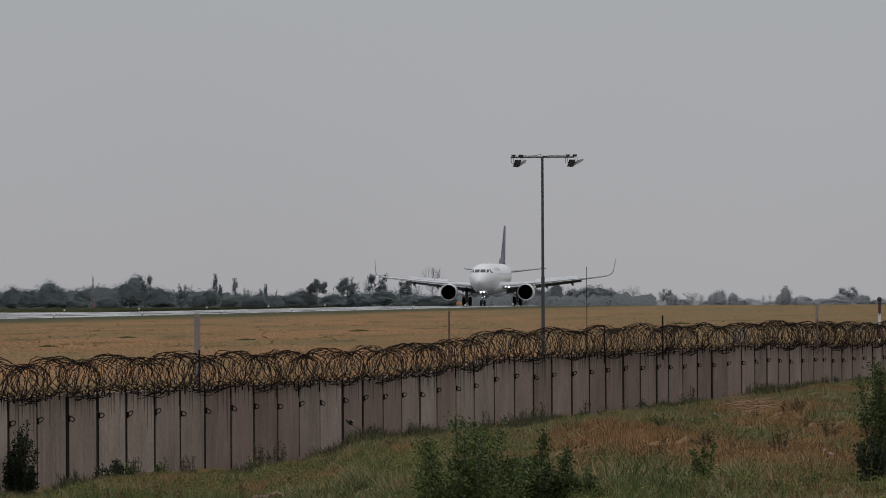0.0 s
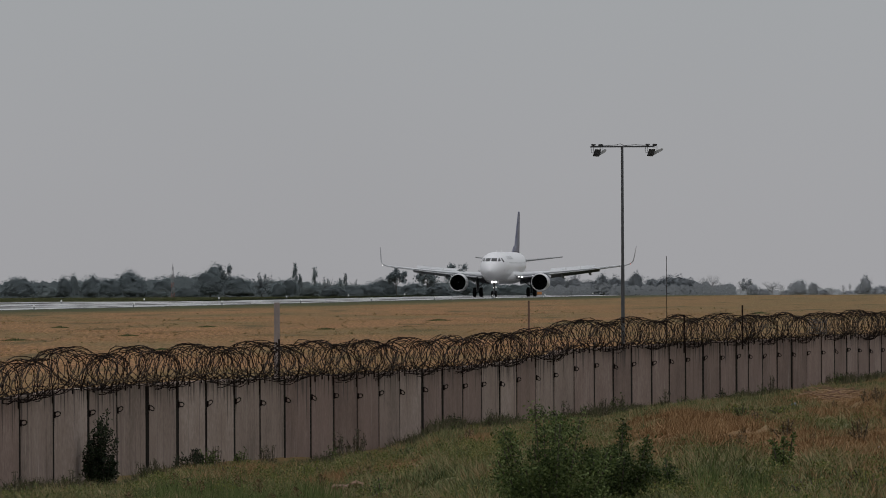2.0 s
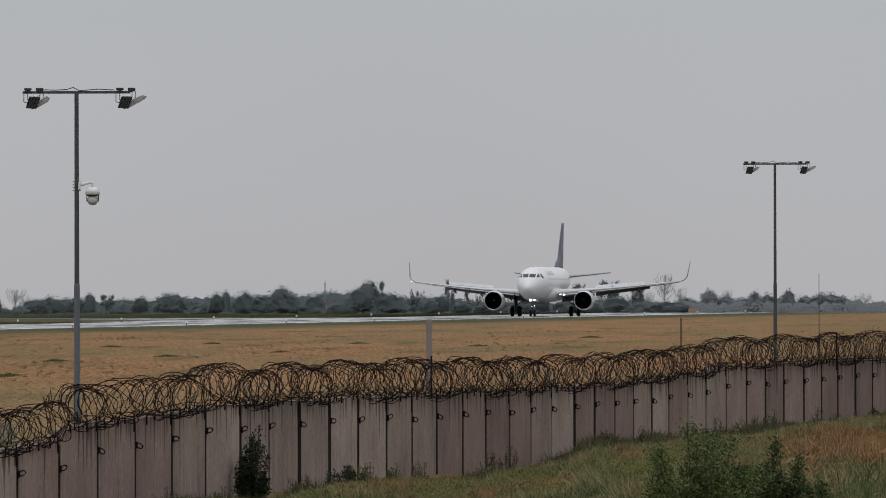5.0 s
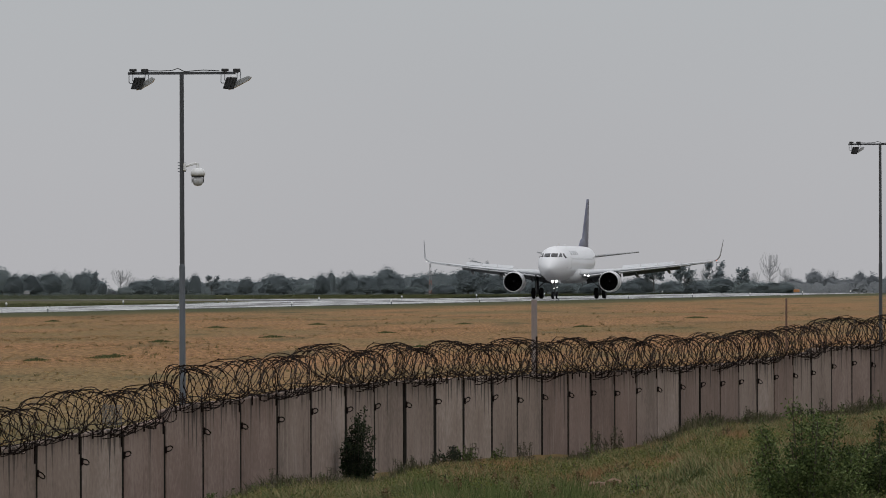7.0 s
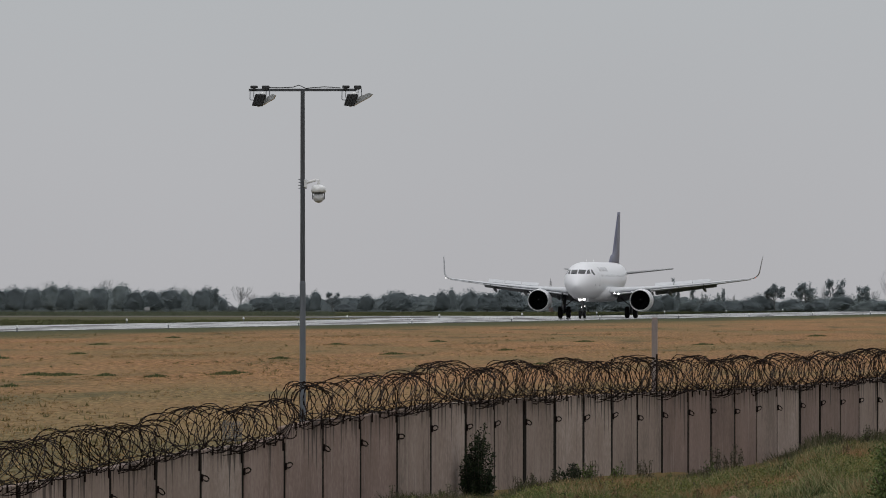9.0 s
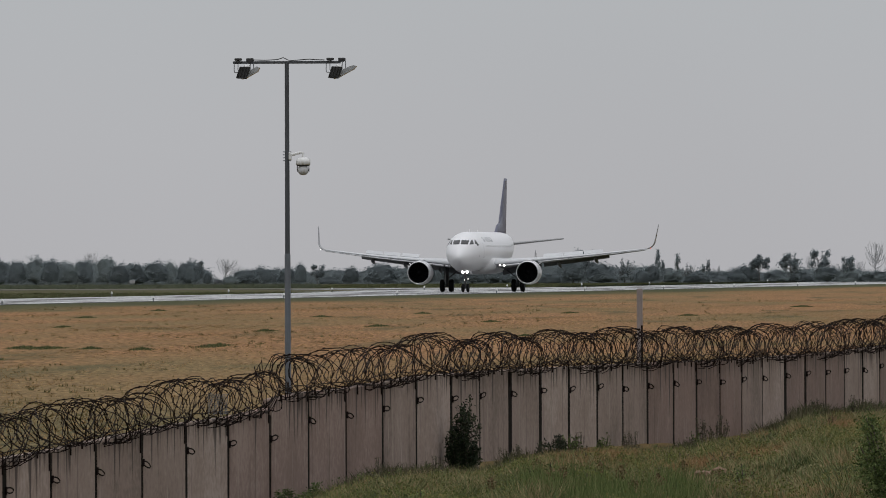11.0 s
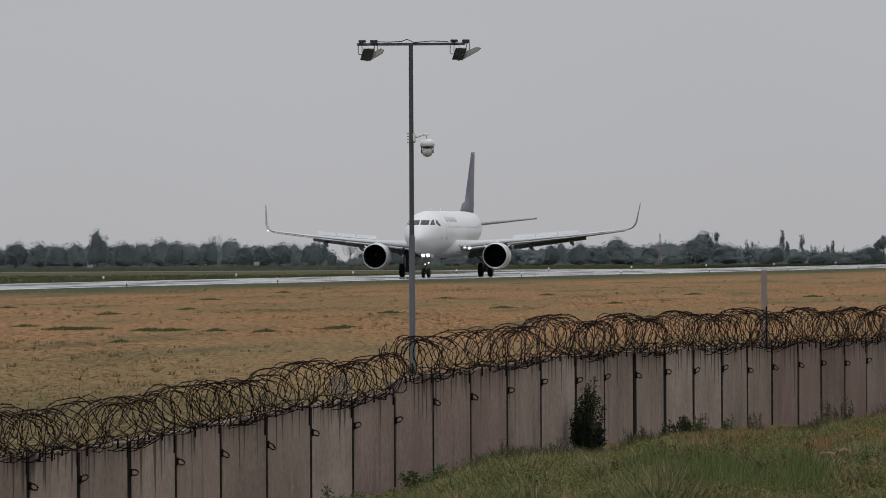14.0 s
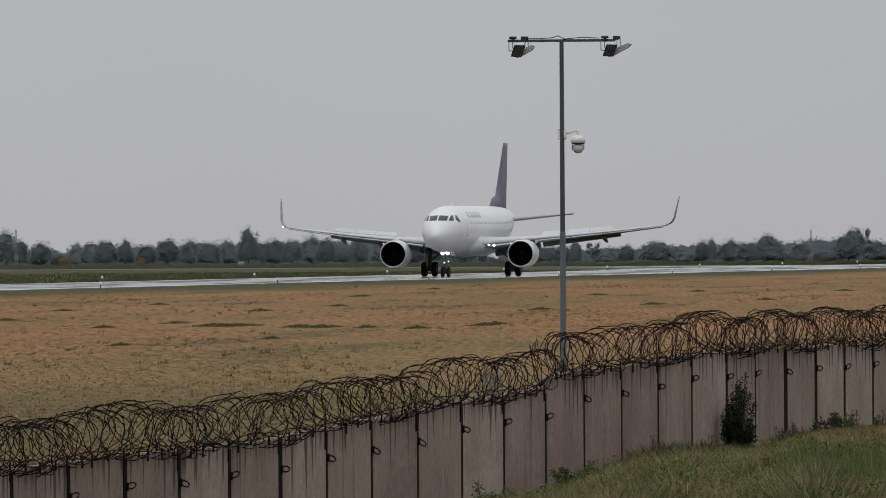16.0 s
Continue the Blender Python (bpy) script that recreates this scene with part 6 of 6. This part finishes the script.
M_BLADE = grass_material("bank_grass_blades", ((0.050, 0.066, 0.027), (0.112, 0.130, 0.051)), ((0.185, 0.166, 0.082), (0.280, 0.212, 0.118)))
M_BLADE_DRY = material("dry_grass_blades", [(0.125, 0.075, 0.036), (0.22, 0.13, 0.065), (0.33, 0.215, 0.115)], 0.9, 0.95, space="World", island=0.45, spec=0.1, stretch=(1, 0.14, 1))
M_TUFT = material("field_tufts", [(0.138, 0.101, 0.044), (0.253, 0.161, 0.076), (0.391, 0.259, 0.132)], 0.12, 0.95, space="World", island=0.5, spec=0.1)


def pick_bank(rnd, want_dry):
    s = rnd.uniform(-0.095, 0.05)
    dw = wall_depth(s)
    y = 57 + (dw - 57) * rnd.random() ** 1.25
    if y > dw - 1.2:
        return None
    x = s * y
    dry = dryness(x, y) + rnd.uniform(-0.3, 0.3) > 0
    if dry != want_dry:
        return None
    return x, y, tall(x, y) * min(1, 0.4 + (dw - y) / 40)


def pick_field(rnd):
    s = rnd.uniform(-0.125, 0.05)
    dw = wall_depth(s)
    y = dw + 5 + 560 * rnd.random() ** 1.6
    x = s * y
    if x - track_x(y) < 12:
        return None
    if noise.noise((x * 0.09, y * 0.012, 2)) < -0.05 and rnd.random() < 0.75:
        return None
    return x, y, rnd.uniform(0.5, 1.3)


def tall(x, y):
    """Clumps where the grass stands higher."""
    return 0.6 + 2.4 * max(0, noise.noise((x * 1.5, y * 0.24, 4)) + 0.5 * noise.noise((x * 4.1, y * 0.9, 8)) + 0.1)


blade_field("bank_grass", 130000, 21, lambda r: pick_bank(r, False), 0.10, M_BLADE, "long green grass on the bank")
blade_field("dry_bank_grass", 70000, 22, lambda r: pick_bank(r, True), 0.085, M_BLADE_DRY, "dry orange-brown grass on the bank", width=0.0045, lean=0.5)
blade_field("field_grass", 56000, 23, pick_field, 0.055, M_TUFT, "scattered tufts of dry and green field grass", blades=4, width=0.016)


def pick_verge(rnd):
    if rnd.random() < 0.7:
        y = rnd.uniform(640, 1042)
        off = -17.5 - 160 * rnd.random() ** 1.7
    else:
        y = rnd.uniform(1228, 1420)
        off = -17.5 - 60 * rnd.random() ** 1.5
    return track_x(y) + off, y, rnd.uniform(0.4, 1.3)


def pick_weed(rnd):
    s = rnd.uniform(-0.125, 0.05)
    y = wall_depth(s) + 8 + 620 * rnd.random() ** 1.3
    x = s * y
    if x - track_x(y) < 20 or noise.noise((x * 0.15, y * 0.02, 9)) < 0.0:
        return None
    return x, y, rnd.uniform(0.6, 1.4)


def pick_stalk(rnd):
    a = rnd.uniform(-620, -150) if rnd.random() < 0.7 else rnd.uniform(250, 700)
    y = rnd.uniform(62, 125)
    x = a / RAD * y
    if noise.noise((x * 0.9, y * 0.15, 6)) < -0.1:
        return None
    return x, y, rnd.uniform(0.6, 1.3)


def pick_lump(rnd):
    s = rnd.uniform(-0.075, 0.05)
    y = math.sqrt(rnd.uniform(60 ** 2, 150 ** 2))
    if y > wall_depth(s) - 2:
        return None
    x = s * y
    if noise.noise((x * 0.55, y * 0.09, 31)) + rnd.uniform(-0.25, 0.25) < 0.02 or dryness(x, y) + rnd.uniform(-0.2, 0.2) > 0.05:
        return None
    return x, y


def leaf_lumps(name, count, seed, mat, label):
    """Low leafy weeds: heaps of small leaves, past counting."""
    rnd = random.Random(seed)
    verts, faces = [], []
    while count > 0:
        q = pick_lump(rnd)
        if q is None:
            continue
        count -= 1
        r = rnd.uniform(0.07, 0.2)
        hgt = r * rnd.uniform(0.7, 1.5)
        z = ground_z(*q) - 0.02
        for j in range(int(60 + 260 * r)):
            a, f = rnd.uniform(0, 6.28), math.sqrt(rnd.random())
            p = Vector((q[0] + math.cos(a) * f * r, q[1] + math.sin(a) * f * r * 1.6, z + hgt * math.sqrt(max(0.02, 1 - f * f)) * rnd.uniform(0.35, 1.05)))
            u = Vector((rnd.uniform(-1, 1), rnd.uniform(-1, 1), rnd.uniform(-0.2, 1.2))).normalized() * rnd.uniform(0.014, 0.034)
            v = u.cross(Vector((rnd.uniform(-1, 1), rnd.uniform(-1, 1), rnd.uniform(-1, 1)))).normalized() * 0.007
            b = len(verts)
            verts += [p, p + u * 0.5 + v, p + u, p + u * 0.5 - v]
            faces.append((b, b + 1, b + 2, b + 3))
    return tagged(raw(name, verts, faces, mat), label, "weeds", kind="stuff")


M_LUMP = material("bank_weed_leaves", [(0.045, 0.062, 0.020), (0.088, 0.108, 0.032), (0.150, 0.160, 0.050), (0.240, 0.195, 0.080)], 1.0, 0.85, space="World", island=0.3, spec=0.2, thin=0.25, stretch=(1, 0.14, 1))
leaf_lumps("bank_weeds", 1600, 27, M_LUMP, "low leafy green weeds in the bank's grass")


def pick_foot(rnd):
    s = rnd.uniform(-0.065, 0.048)
    y = wall_depth(s) - 1.4 - 5 * rnd.random() ** 2
    x = s * y
    k = noise.noise((x * 0.35, y * 0.05, 41)) + 0.5 * noise.noise((x * 1.3, y * 0.1, 17))
    if k < -0.05:
        return None
    return x, y, 0.35 + 1.3 * k


M_FOOT = material("wall_foot_weeds", [(0.040, 0.046, 0.023), (0.085, 0.082, 0.046), (0.13, 0.11, 0.072)], 0.8, 0.95, space="World", island=0.4, spec=0.1)
blade_field("wall_foot_weeds", 3600, 28, pick_foot, 0.32, M_FOOT, "grey-green weeds and stalks along the wall's foot", blades=6, width=0.010, clump=0.09, lean=0.45)
M_STALK = material("pale_seed_stalks", [(0.10, 0.085, 0.045), (0.17, 0.14, 0.08), (0.24, 0.20, 0.12)], 2.0, 0.95, space="World", island=0.5, spec=0.1)
M_FIELD_WEED = material("field_weeds", [(0.085, 0.082, 0.037), (0.14, 0.125, 0.058), (0.20, 0.15, 0.076)], 0.3, 0.95, space="World", island=0.5, spec=0.1)
M_VERGE = material("verge_grass_blades", [(0.060, 0.070, 0.034), (0.090, 0.100, 0.048), (0.130, 0.132, 0.066)], 0.06, 0.95, space="World", island=0.3, spec=0.1)
blade_field("verge_grass", 21000, 24, pick_verge, 0.23, M_VERGE, "long green grass beyond the runway", blades=5, width=0.03, clump=0.4)
M_DITCH = material("dark_ditch_grass", [(0.022, 0.028, 0.017), (0.04, 0.048, 0.028)], 0.1, 0.95, space="World", island=0.3, spec=0.1)


def pick_ditch(rnd):
    y = rnd.uniform(1228, 1440)
    return track_x(y) - 17.2 - 5 * rnd.random(), y, rnd.uniform(0.5, 1.3)


M_RANK = material("rank_far_grass", [(0.075, 0.088, 0.060), (0.105, 0.118, 0.082), (0.14, 0.15, 0.105)], 0.05, 0.95, space="World", island=0.2, spec=0.05, thin=0.3)


def pick_rank(rnd):
    y = rnd.uniform(1225, 1330)
    return rnd.uniform(-2450, -1010) / RAD * y, y, rnd.uniform(0.5, 1.2)


blade_field("rank_grass", 7000, 30, pick_rank, 0.5, M_RANK, "rank grey-green grass before the far trees", blades=4, width=0.05, clump=0.5)
blade_field("ditch_grass", 2600, 29, pick_ditch, 0.26, M_DITCH, "dark rank grass along the runway's far edge", blades=5, width=0.035, clump=0.5)
blade_field("field_weeds", 1500, 25, pick_weed, 0.13, M_FIELD_WEED, "thin olive weeds in the dry field", blades=7, width=0.012, clump=0.07)
blade_field("seed_stalks", 1100, 26, pick_stalk, 0.17, M_STALK, "pale dry seed stalks in the bank's grass", blades=2, width=0.0032, clump=0.05, lean=0.18)


TALL_CLUMPS = [(-575, 88), (-545, 84), (-505, 86), (-470, 82), (-430, 84), (-385, 88), (-350, 84), (-620, 92), (330, 84), (420, 80)]


def pick_tall(rnd):
    az, y = rnd.choice(TALL_CLUMPS)
    y += rnd.gauss(0, 4)
    return (az + rnd.gauss(0, 16)) / RAD * y, y, rnd.uniform(0.5, 1.2)


M_TALL = material("tall_grass_blades", [(0.055, 0.078, 0.026), (0.098, 0.130, 0.044), (0.16, 0.175, 0.07)], 3.0, 0.85, space="World", island=0.4, spec=0.15, thin=0.3)
blade_field("tall_grass", 1100, 31, pick_tall, 0.27, M_TALL, "tall fresh green grass in clumps on the bank", blades=7, width=0.0042, clump=0.05, lean=0.22)


# ---- rubble and litter on the bank ----
def bank_depth(az, el):
    """Depth at which the line of sight meets the bank."""
    y = 60.0
    while y < 220 and EYE + el / RAD * y > ground_z(az / RAD * y, y):
        y += 0.25
    return y


def rubble_heap(az, el, count, spread, seed, label):
    rnd = random.Random(seed)
    y0 = bank_depth(az, el)
    x0 = az / RAD * y0
    heap = new("rubble_heap")
    heap.location = (x0, y0, ground_z(x0, y0))
    tagged(heap, label, "rubble", "rubble on the bank")
    for i in range(count):
        r = rnd.uniform(0.025, 0.075)
        bm = bmesh.new()
        bmesh.ops.create_icosphere(bm, subdivisions=1, radius=r)
        for v in bm.verts:
            v.co *= rnd.uniform(0.7, 1.25)
        dx, dy = rnd.gauss(0, spread), rnd.gauss(0, spread * 2)
        dz = ground_z(x0 + dx, y0 + dy) - heap.location.z
        bm.transform(Matrix.Translation((dx, dy, dz + 0.035 + r * 0.2)) @ Matrix.Diagonal((1.5, 1.2, 0.75, 1)))
        part("stone", bm, M_RUBBLE if i else M_PALE_STONE, heap, "" if i else "pale grey stone")


M_RUBBLE = material("reddish_rubble", [(0.12, 0.068, 0.045), (0.19, 0.11, 0.075), (0.26, 0.165, 0.12)], 9.0, 0.95, 0.003)
M_PALE_STONE = material("pale_stone", [(0.34, 0.31, 0.29), (0.46, 0.42, 0.39)], 9.0, 0.95)
M_LITTER = material("faded_blue_plastic", [(0.08, 0.10, 0.13), (0.14, 0.165, 0.20)], 8.0, 0.6)
rubble_heap(-196, -346, 12, 0.10, 71, "small heap of reddish rubble with a pale stone in the grass")
rubble_heap(-318, -382, 7, 0.08, 72, "few reddish stones in a bare spot of the grass")
bm = bmesh.new()
bmesh.ops.create_icosphere(bm, subdivisions=2, radius=0.06)
for v in bm.verts:
    v.co *= 1 + 0.5 * noise.noise(v.co * 30)
    v.co.z *= 0.6
scrap = mesh_object("plastic_bag", bm, M_LITTER)
scrap_y = bank_depth(479, -236)
scrap.location = (479 / RAD * scrap_y, scrap_y, ground_z(479 / RAD * scrap_y, scrap_y) + 0.05)
tagged(scrap, "crumpled faded blue plastic bag in the dry grass", "litter")


for az, y, size in ((629, 102, 0.016), (684, 102, 0.026), (673, 104, 0.015)):
    bm = bmesh.new()
    bmesh.ops.create_icosphere(bm, subdivisions=2, radius=size)
    for v in bm.verts:
        v.co *= 1 + 0.5 * noise.noise(v.co * 40 + Vector((az, 0, 0)))
        v.co.z *= 0.55
    scrap = mesh_object("paper_scrap", bm, M_PALE_STONE)
    scrap.location = (az / RAD * y, y, ground_z(az / RAD * y, y) + 0.06)
    tagged(scrap, "crumpled white paper scrap in the grass", "litter", "litter on the bank")


def brush_pile(az, y, count, spread, seed):
    """Dead branches thrown on a heap."""
    rnd = random.Random(seed)
    x = az / RAD * y
    pile = new("brush_pile")
    pile.location = (x, y, ground_z(x, y))
    tagged(pile, "heap of dead orange-brown branches on bare soil", "brush pile")
    for i in range(count):
        bm = bmesh.new()
        a = Vector((rnd.gauss(0, spread), rnd.gauss(0, spread * 1.6), rnd.uniform(0.02, 0.16)))
        d = Vector((rnd.uniform(0.3, 1) * rnd.choice((-1, 1)), rnd.uniform(-0.6, 0.6), rnd.uniform(-0.22, 0.22))).normalized() * rnd.uniform(0.25, 0.6)
        b, c = a + d, a + d * 0.5 + Vector((0, 0, rnd.uniform(0, 0.05)))
        for v in (a, b, c):
            v.z = max(v.z, 0.01)
        rod(bm, a, c, 0.011, 0.009, 4)
        rod(bm, c, b, 0.009, 0.004, 4)
        rod(bm, c, c + d * 0.3 + Vector((0, 0.05, 0.08)), 0.005, 0.003, 3)
        part("branch", bm, M_BRUSH if i % 4 else M_RUBBLE, pile)


M_BRUSH = material("dead_branches", [(0.16, 0.095, 0.05), (0.27, 0.17, 0.095), (0.36, 0.25, 0.15)], 6.0, 0.9)
brush_pile(560, 200, 46, 0.26, 81)
brush_pile(545, 205, 22, 0.2, 82)


def dock(az, y, hgt, seed):
    """A dock gone to seed: a stiff stalk with a brown plume and a few basal leaves."""
    rnd = random.Random(seed)
    x = az / RAD * y
    plant = new("dock_plant")
    plant.location = (x, y, ground_z(x, y) - 0.03)
    tagged(plant, "dry dock plant with a rust-brown seed head", "weed", "docks on the bank")
    bm = bmesh.new()
    tip = Vector((rnd.uniform(-0.04, 0.04), 0, hgt))
    rod(bm, (0, 0, 0), tip, 0.005, 0.003, 5)
    stalk = part("stalk", bm, M_BRUSH, plant)
    verts, faces = [], []
    for i in range(150):
        f = rnd.random()
        r = 0.05 * math.sin(math.pi * min(1, 0.12 + f * 0.85))
        p = tip * (0.58 + 0.42 * f) + Vector((rnd.gauss(0, r * 0.6), rnd.gauss(0, r * 0.6), 0))
        u = Vector((rnd.uniform(-1, 1), rnd.uniform(-1, 1), rnd.uniform(-1, 1))).normalized() * 0.011
        v = u.cross(Vector((rnd.uniform(-1, 1), rnd.uniform(-1, 1), 1))).normalized() * 0.008
        b = len(verts)
        verts += [p - u, p + v, p + u, p - v]
        faces.append((b, b + 1, b + 2, b + 3))
    tagged(raw("seed_head", verts, faces, M_SEED, plant), "rust-brown seed head", kind="stuff")
    for i in range(5):
        bm = bmesh.new()
        a = rnd.uniform(0, 6.28)
        o = Vector((math.cos(a), math.sin(a), 0))
        w = Vector((-o.y, o.x, 0)) * 0.022
        slab(bm, [o * 0.01, o * 0.08 + w + Vector((0, 0, 0.07)), o * 0.19 + Vector((0, 0, 0.08)), o * 0.08 - w + Vector((0, 0, 0.07))], 0.003)
        part("leaf", bm, M_BUSH, plant)


M_SEED = material("dock_seeds", [(0.085, 0.062, 0.032), (0.14, 0.100, 0.052), (0.20, 0.145, 0.082)], 8.0, 0.95, island=0.4, spec=0.1)
for i, (az, y, hgt) in enumerate(((-588, 90, 0.26), (-568, 91, 0.28), (-473, 92, 0.3), (-398, 88, 0.26), (-698, 90, 0.26), (-505, 104, 0.28), (-440, 86, 0.24), (-360, 98, 0.28), (-615, 108, 0.3), (640, 128, 0.3))):
    dock(az, y, hgt, 200 + i)


def snagged_net(s, w, h, seed, label):
    """Torn plastic netting caught in the coil."""
    rnd = random.Random(seed)
    p = wall_at(s)
    net = new("plastic_net")
    net.location = p
    tagged(net, label, "netting")
    bm = bmesh.new()
    n = 9
    at = lambda i, j: Vector(((i / n - 0.5) * w + 0.03 * noise.noise((i * 0.7, j * 0.5, seed)), -0.42 + 0.05 * noise.noise((i * 0.5, j * 0.6, seed + 5)), 0.08 + h * j / n + 0.05 * noise.noise((i * 0.6, 3, seed))))
    for i in range(n + 1):
        tube(bm, [at(i, j) for j in range(n + 1)], 0.006, 3)
        tube(bm, [at(j, i) for j in range(n + 1)], 0.006, 3)
    part("mesh_strands", bm, M_NET, net)


M_NET = material("grey_blue_netting", [(0.08, 0.085, 0.10), (0.14, 0.145, 0.16)], 8.0, 0.7)
snagged_net(28.7, 0.55, 0.42, 7, "torn grey-blue plastic netting caught in the wire")
snagged_net(-13.2, 0.30, 0.30, 9, "scrap of dark plastic netting caught in the wire")


# ---- bird ----
def build_bird():
    m_black = material("black_feathers", [(0.01, 0.01, 0.012), (0.025, 0.025, 0.03)], 9.0, 0.5)
    m_white = material("white_feathers", [(0.5, 0.5, 0.5), (0.65, 0.65, 0.65)], 9.0, 0.7)
    bird = new("bird")
    tagged(bird, "black and white long-tailed bird in flight", "bird")
    bm = bmesh.new()
    lathe(bm, [(0.002, -0.14), (0.012, -0.12), (0.028, -0.105), (0.03, -0.085), (0.032, -0.06), (0.045, -0.02), (0.042, 0.04), (0.02, 0.09), (0.006, 0.11)], 12, "Y")
    part("body", bm, m_black, bird, "black body", smooth=True)
    bm = bmesh.new()
    bmesh.ops.create_icosphere(bm, subdivisions=2, radius=0.03, matrix=Matrix.Translation((0, 0.0, -0.018)) @ Matrix.Diagonal((1, 1.7, 0.9, 1)))
    part("belly", bm, m_white, bird, "white belly", smooth=True)
    bm = bmesh.new()
    slab(bm, [(-0.012, 0.08, 0.0), (0.012, 0.08, 0.0), (0.022, 0.31, 0.005), (-0.022, 0.31, 0.005)], 0.008)
    part("tail", bm, m_black, bird, "long black tail")
    for s in (-1, 1):
        bm = bmesh.new()
        slab(bm, [(s * 0.03, -0.05, 0.02), (s * 0.03, 0.05, 0.02), (s * 0.13, 0.06, 0.05), (s * 0.14, -0.05, 0.06)], 0.008)
        w = part("wing", bm, m_black, bird, "black wing")
        bm = bmesh.new()
        slab(bm, [(s * 0.14, -0.05, 0.06), (s * 0.13, 0.06, 0.05), (s * 0.23, 0.05, 0.07), (s * 0.25, -0.01, 0.075)], 0.006)
        part("wing_tip", bm, m_white, w, "white wing tip")
    return bird


bird = build_bird()
bird.scale = (0.75, 0.75, 0.75)


# ---- what moves ----
# seconds, angle from the camera's y axis (1 / RAD), heading's change in degrees
PLANE_AZ = [(0.0, 70, 0.0), (4.0, -183.5, 0.0), (6.5, -361.5, 0.2), (8.5, -521, 0.5), (11.0, -744.5, 0.9), (12.5, -885, 1.2), (13.5, -984, 1.4), (14.5, -1088.5, 1.1),
            (15.5, -1206, 0.55), (16.0, -1268.5, 0.35)]


def motions():
    rows = []
    heading = -math.degrees(math.atan(TRACK))
    for t, az, veer in PLANE_AZ:
        d = 1446 - 44.7 * t + 0.496 * t * t
        rows.append((t, pose(az / RAD * d, d, 0.066, 0, 0, heading + veer)))
    walk(plane, rows)

    def at(az, el, d):
        return az / RAD * d, d, EYE + el / RAD * d
    walk(bird, [(0.0, pose(*at(-167, -242, 190), -40, 0, -75)), (0.2, pose(*at(-258, -205, 191), -42, 15, -72)), (0.4, pose(*at(-312, -160, 192), -48, -15, -70)),
                (0.6, pose(*at(-345, -128, 198), -10, 0, -65)), (0.9, pose(*at(-400, -175, 208), 25, 0, -60)), (1.4, pose(-5.6, 212, 0.05, 0, 0, -60)), (16.0, pose(-5.6, 212, 0.05, 0, 0, -60))])


motions()
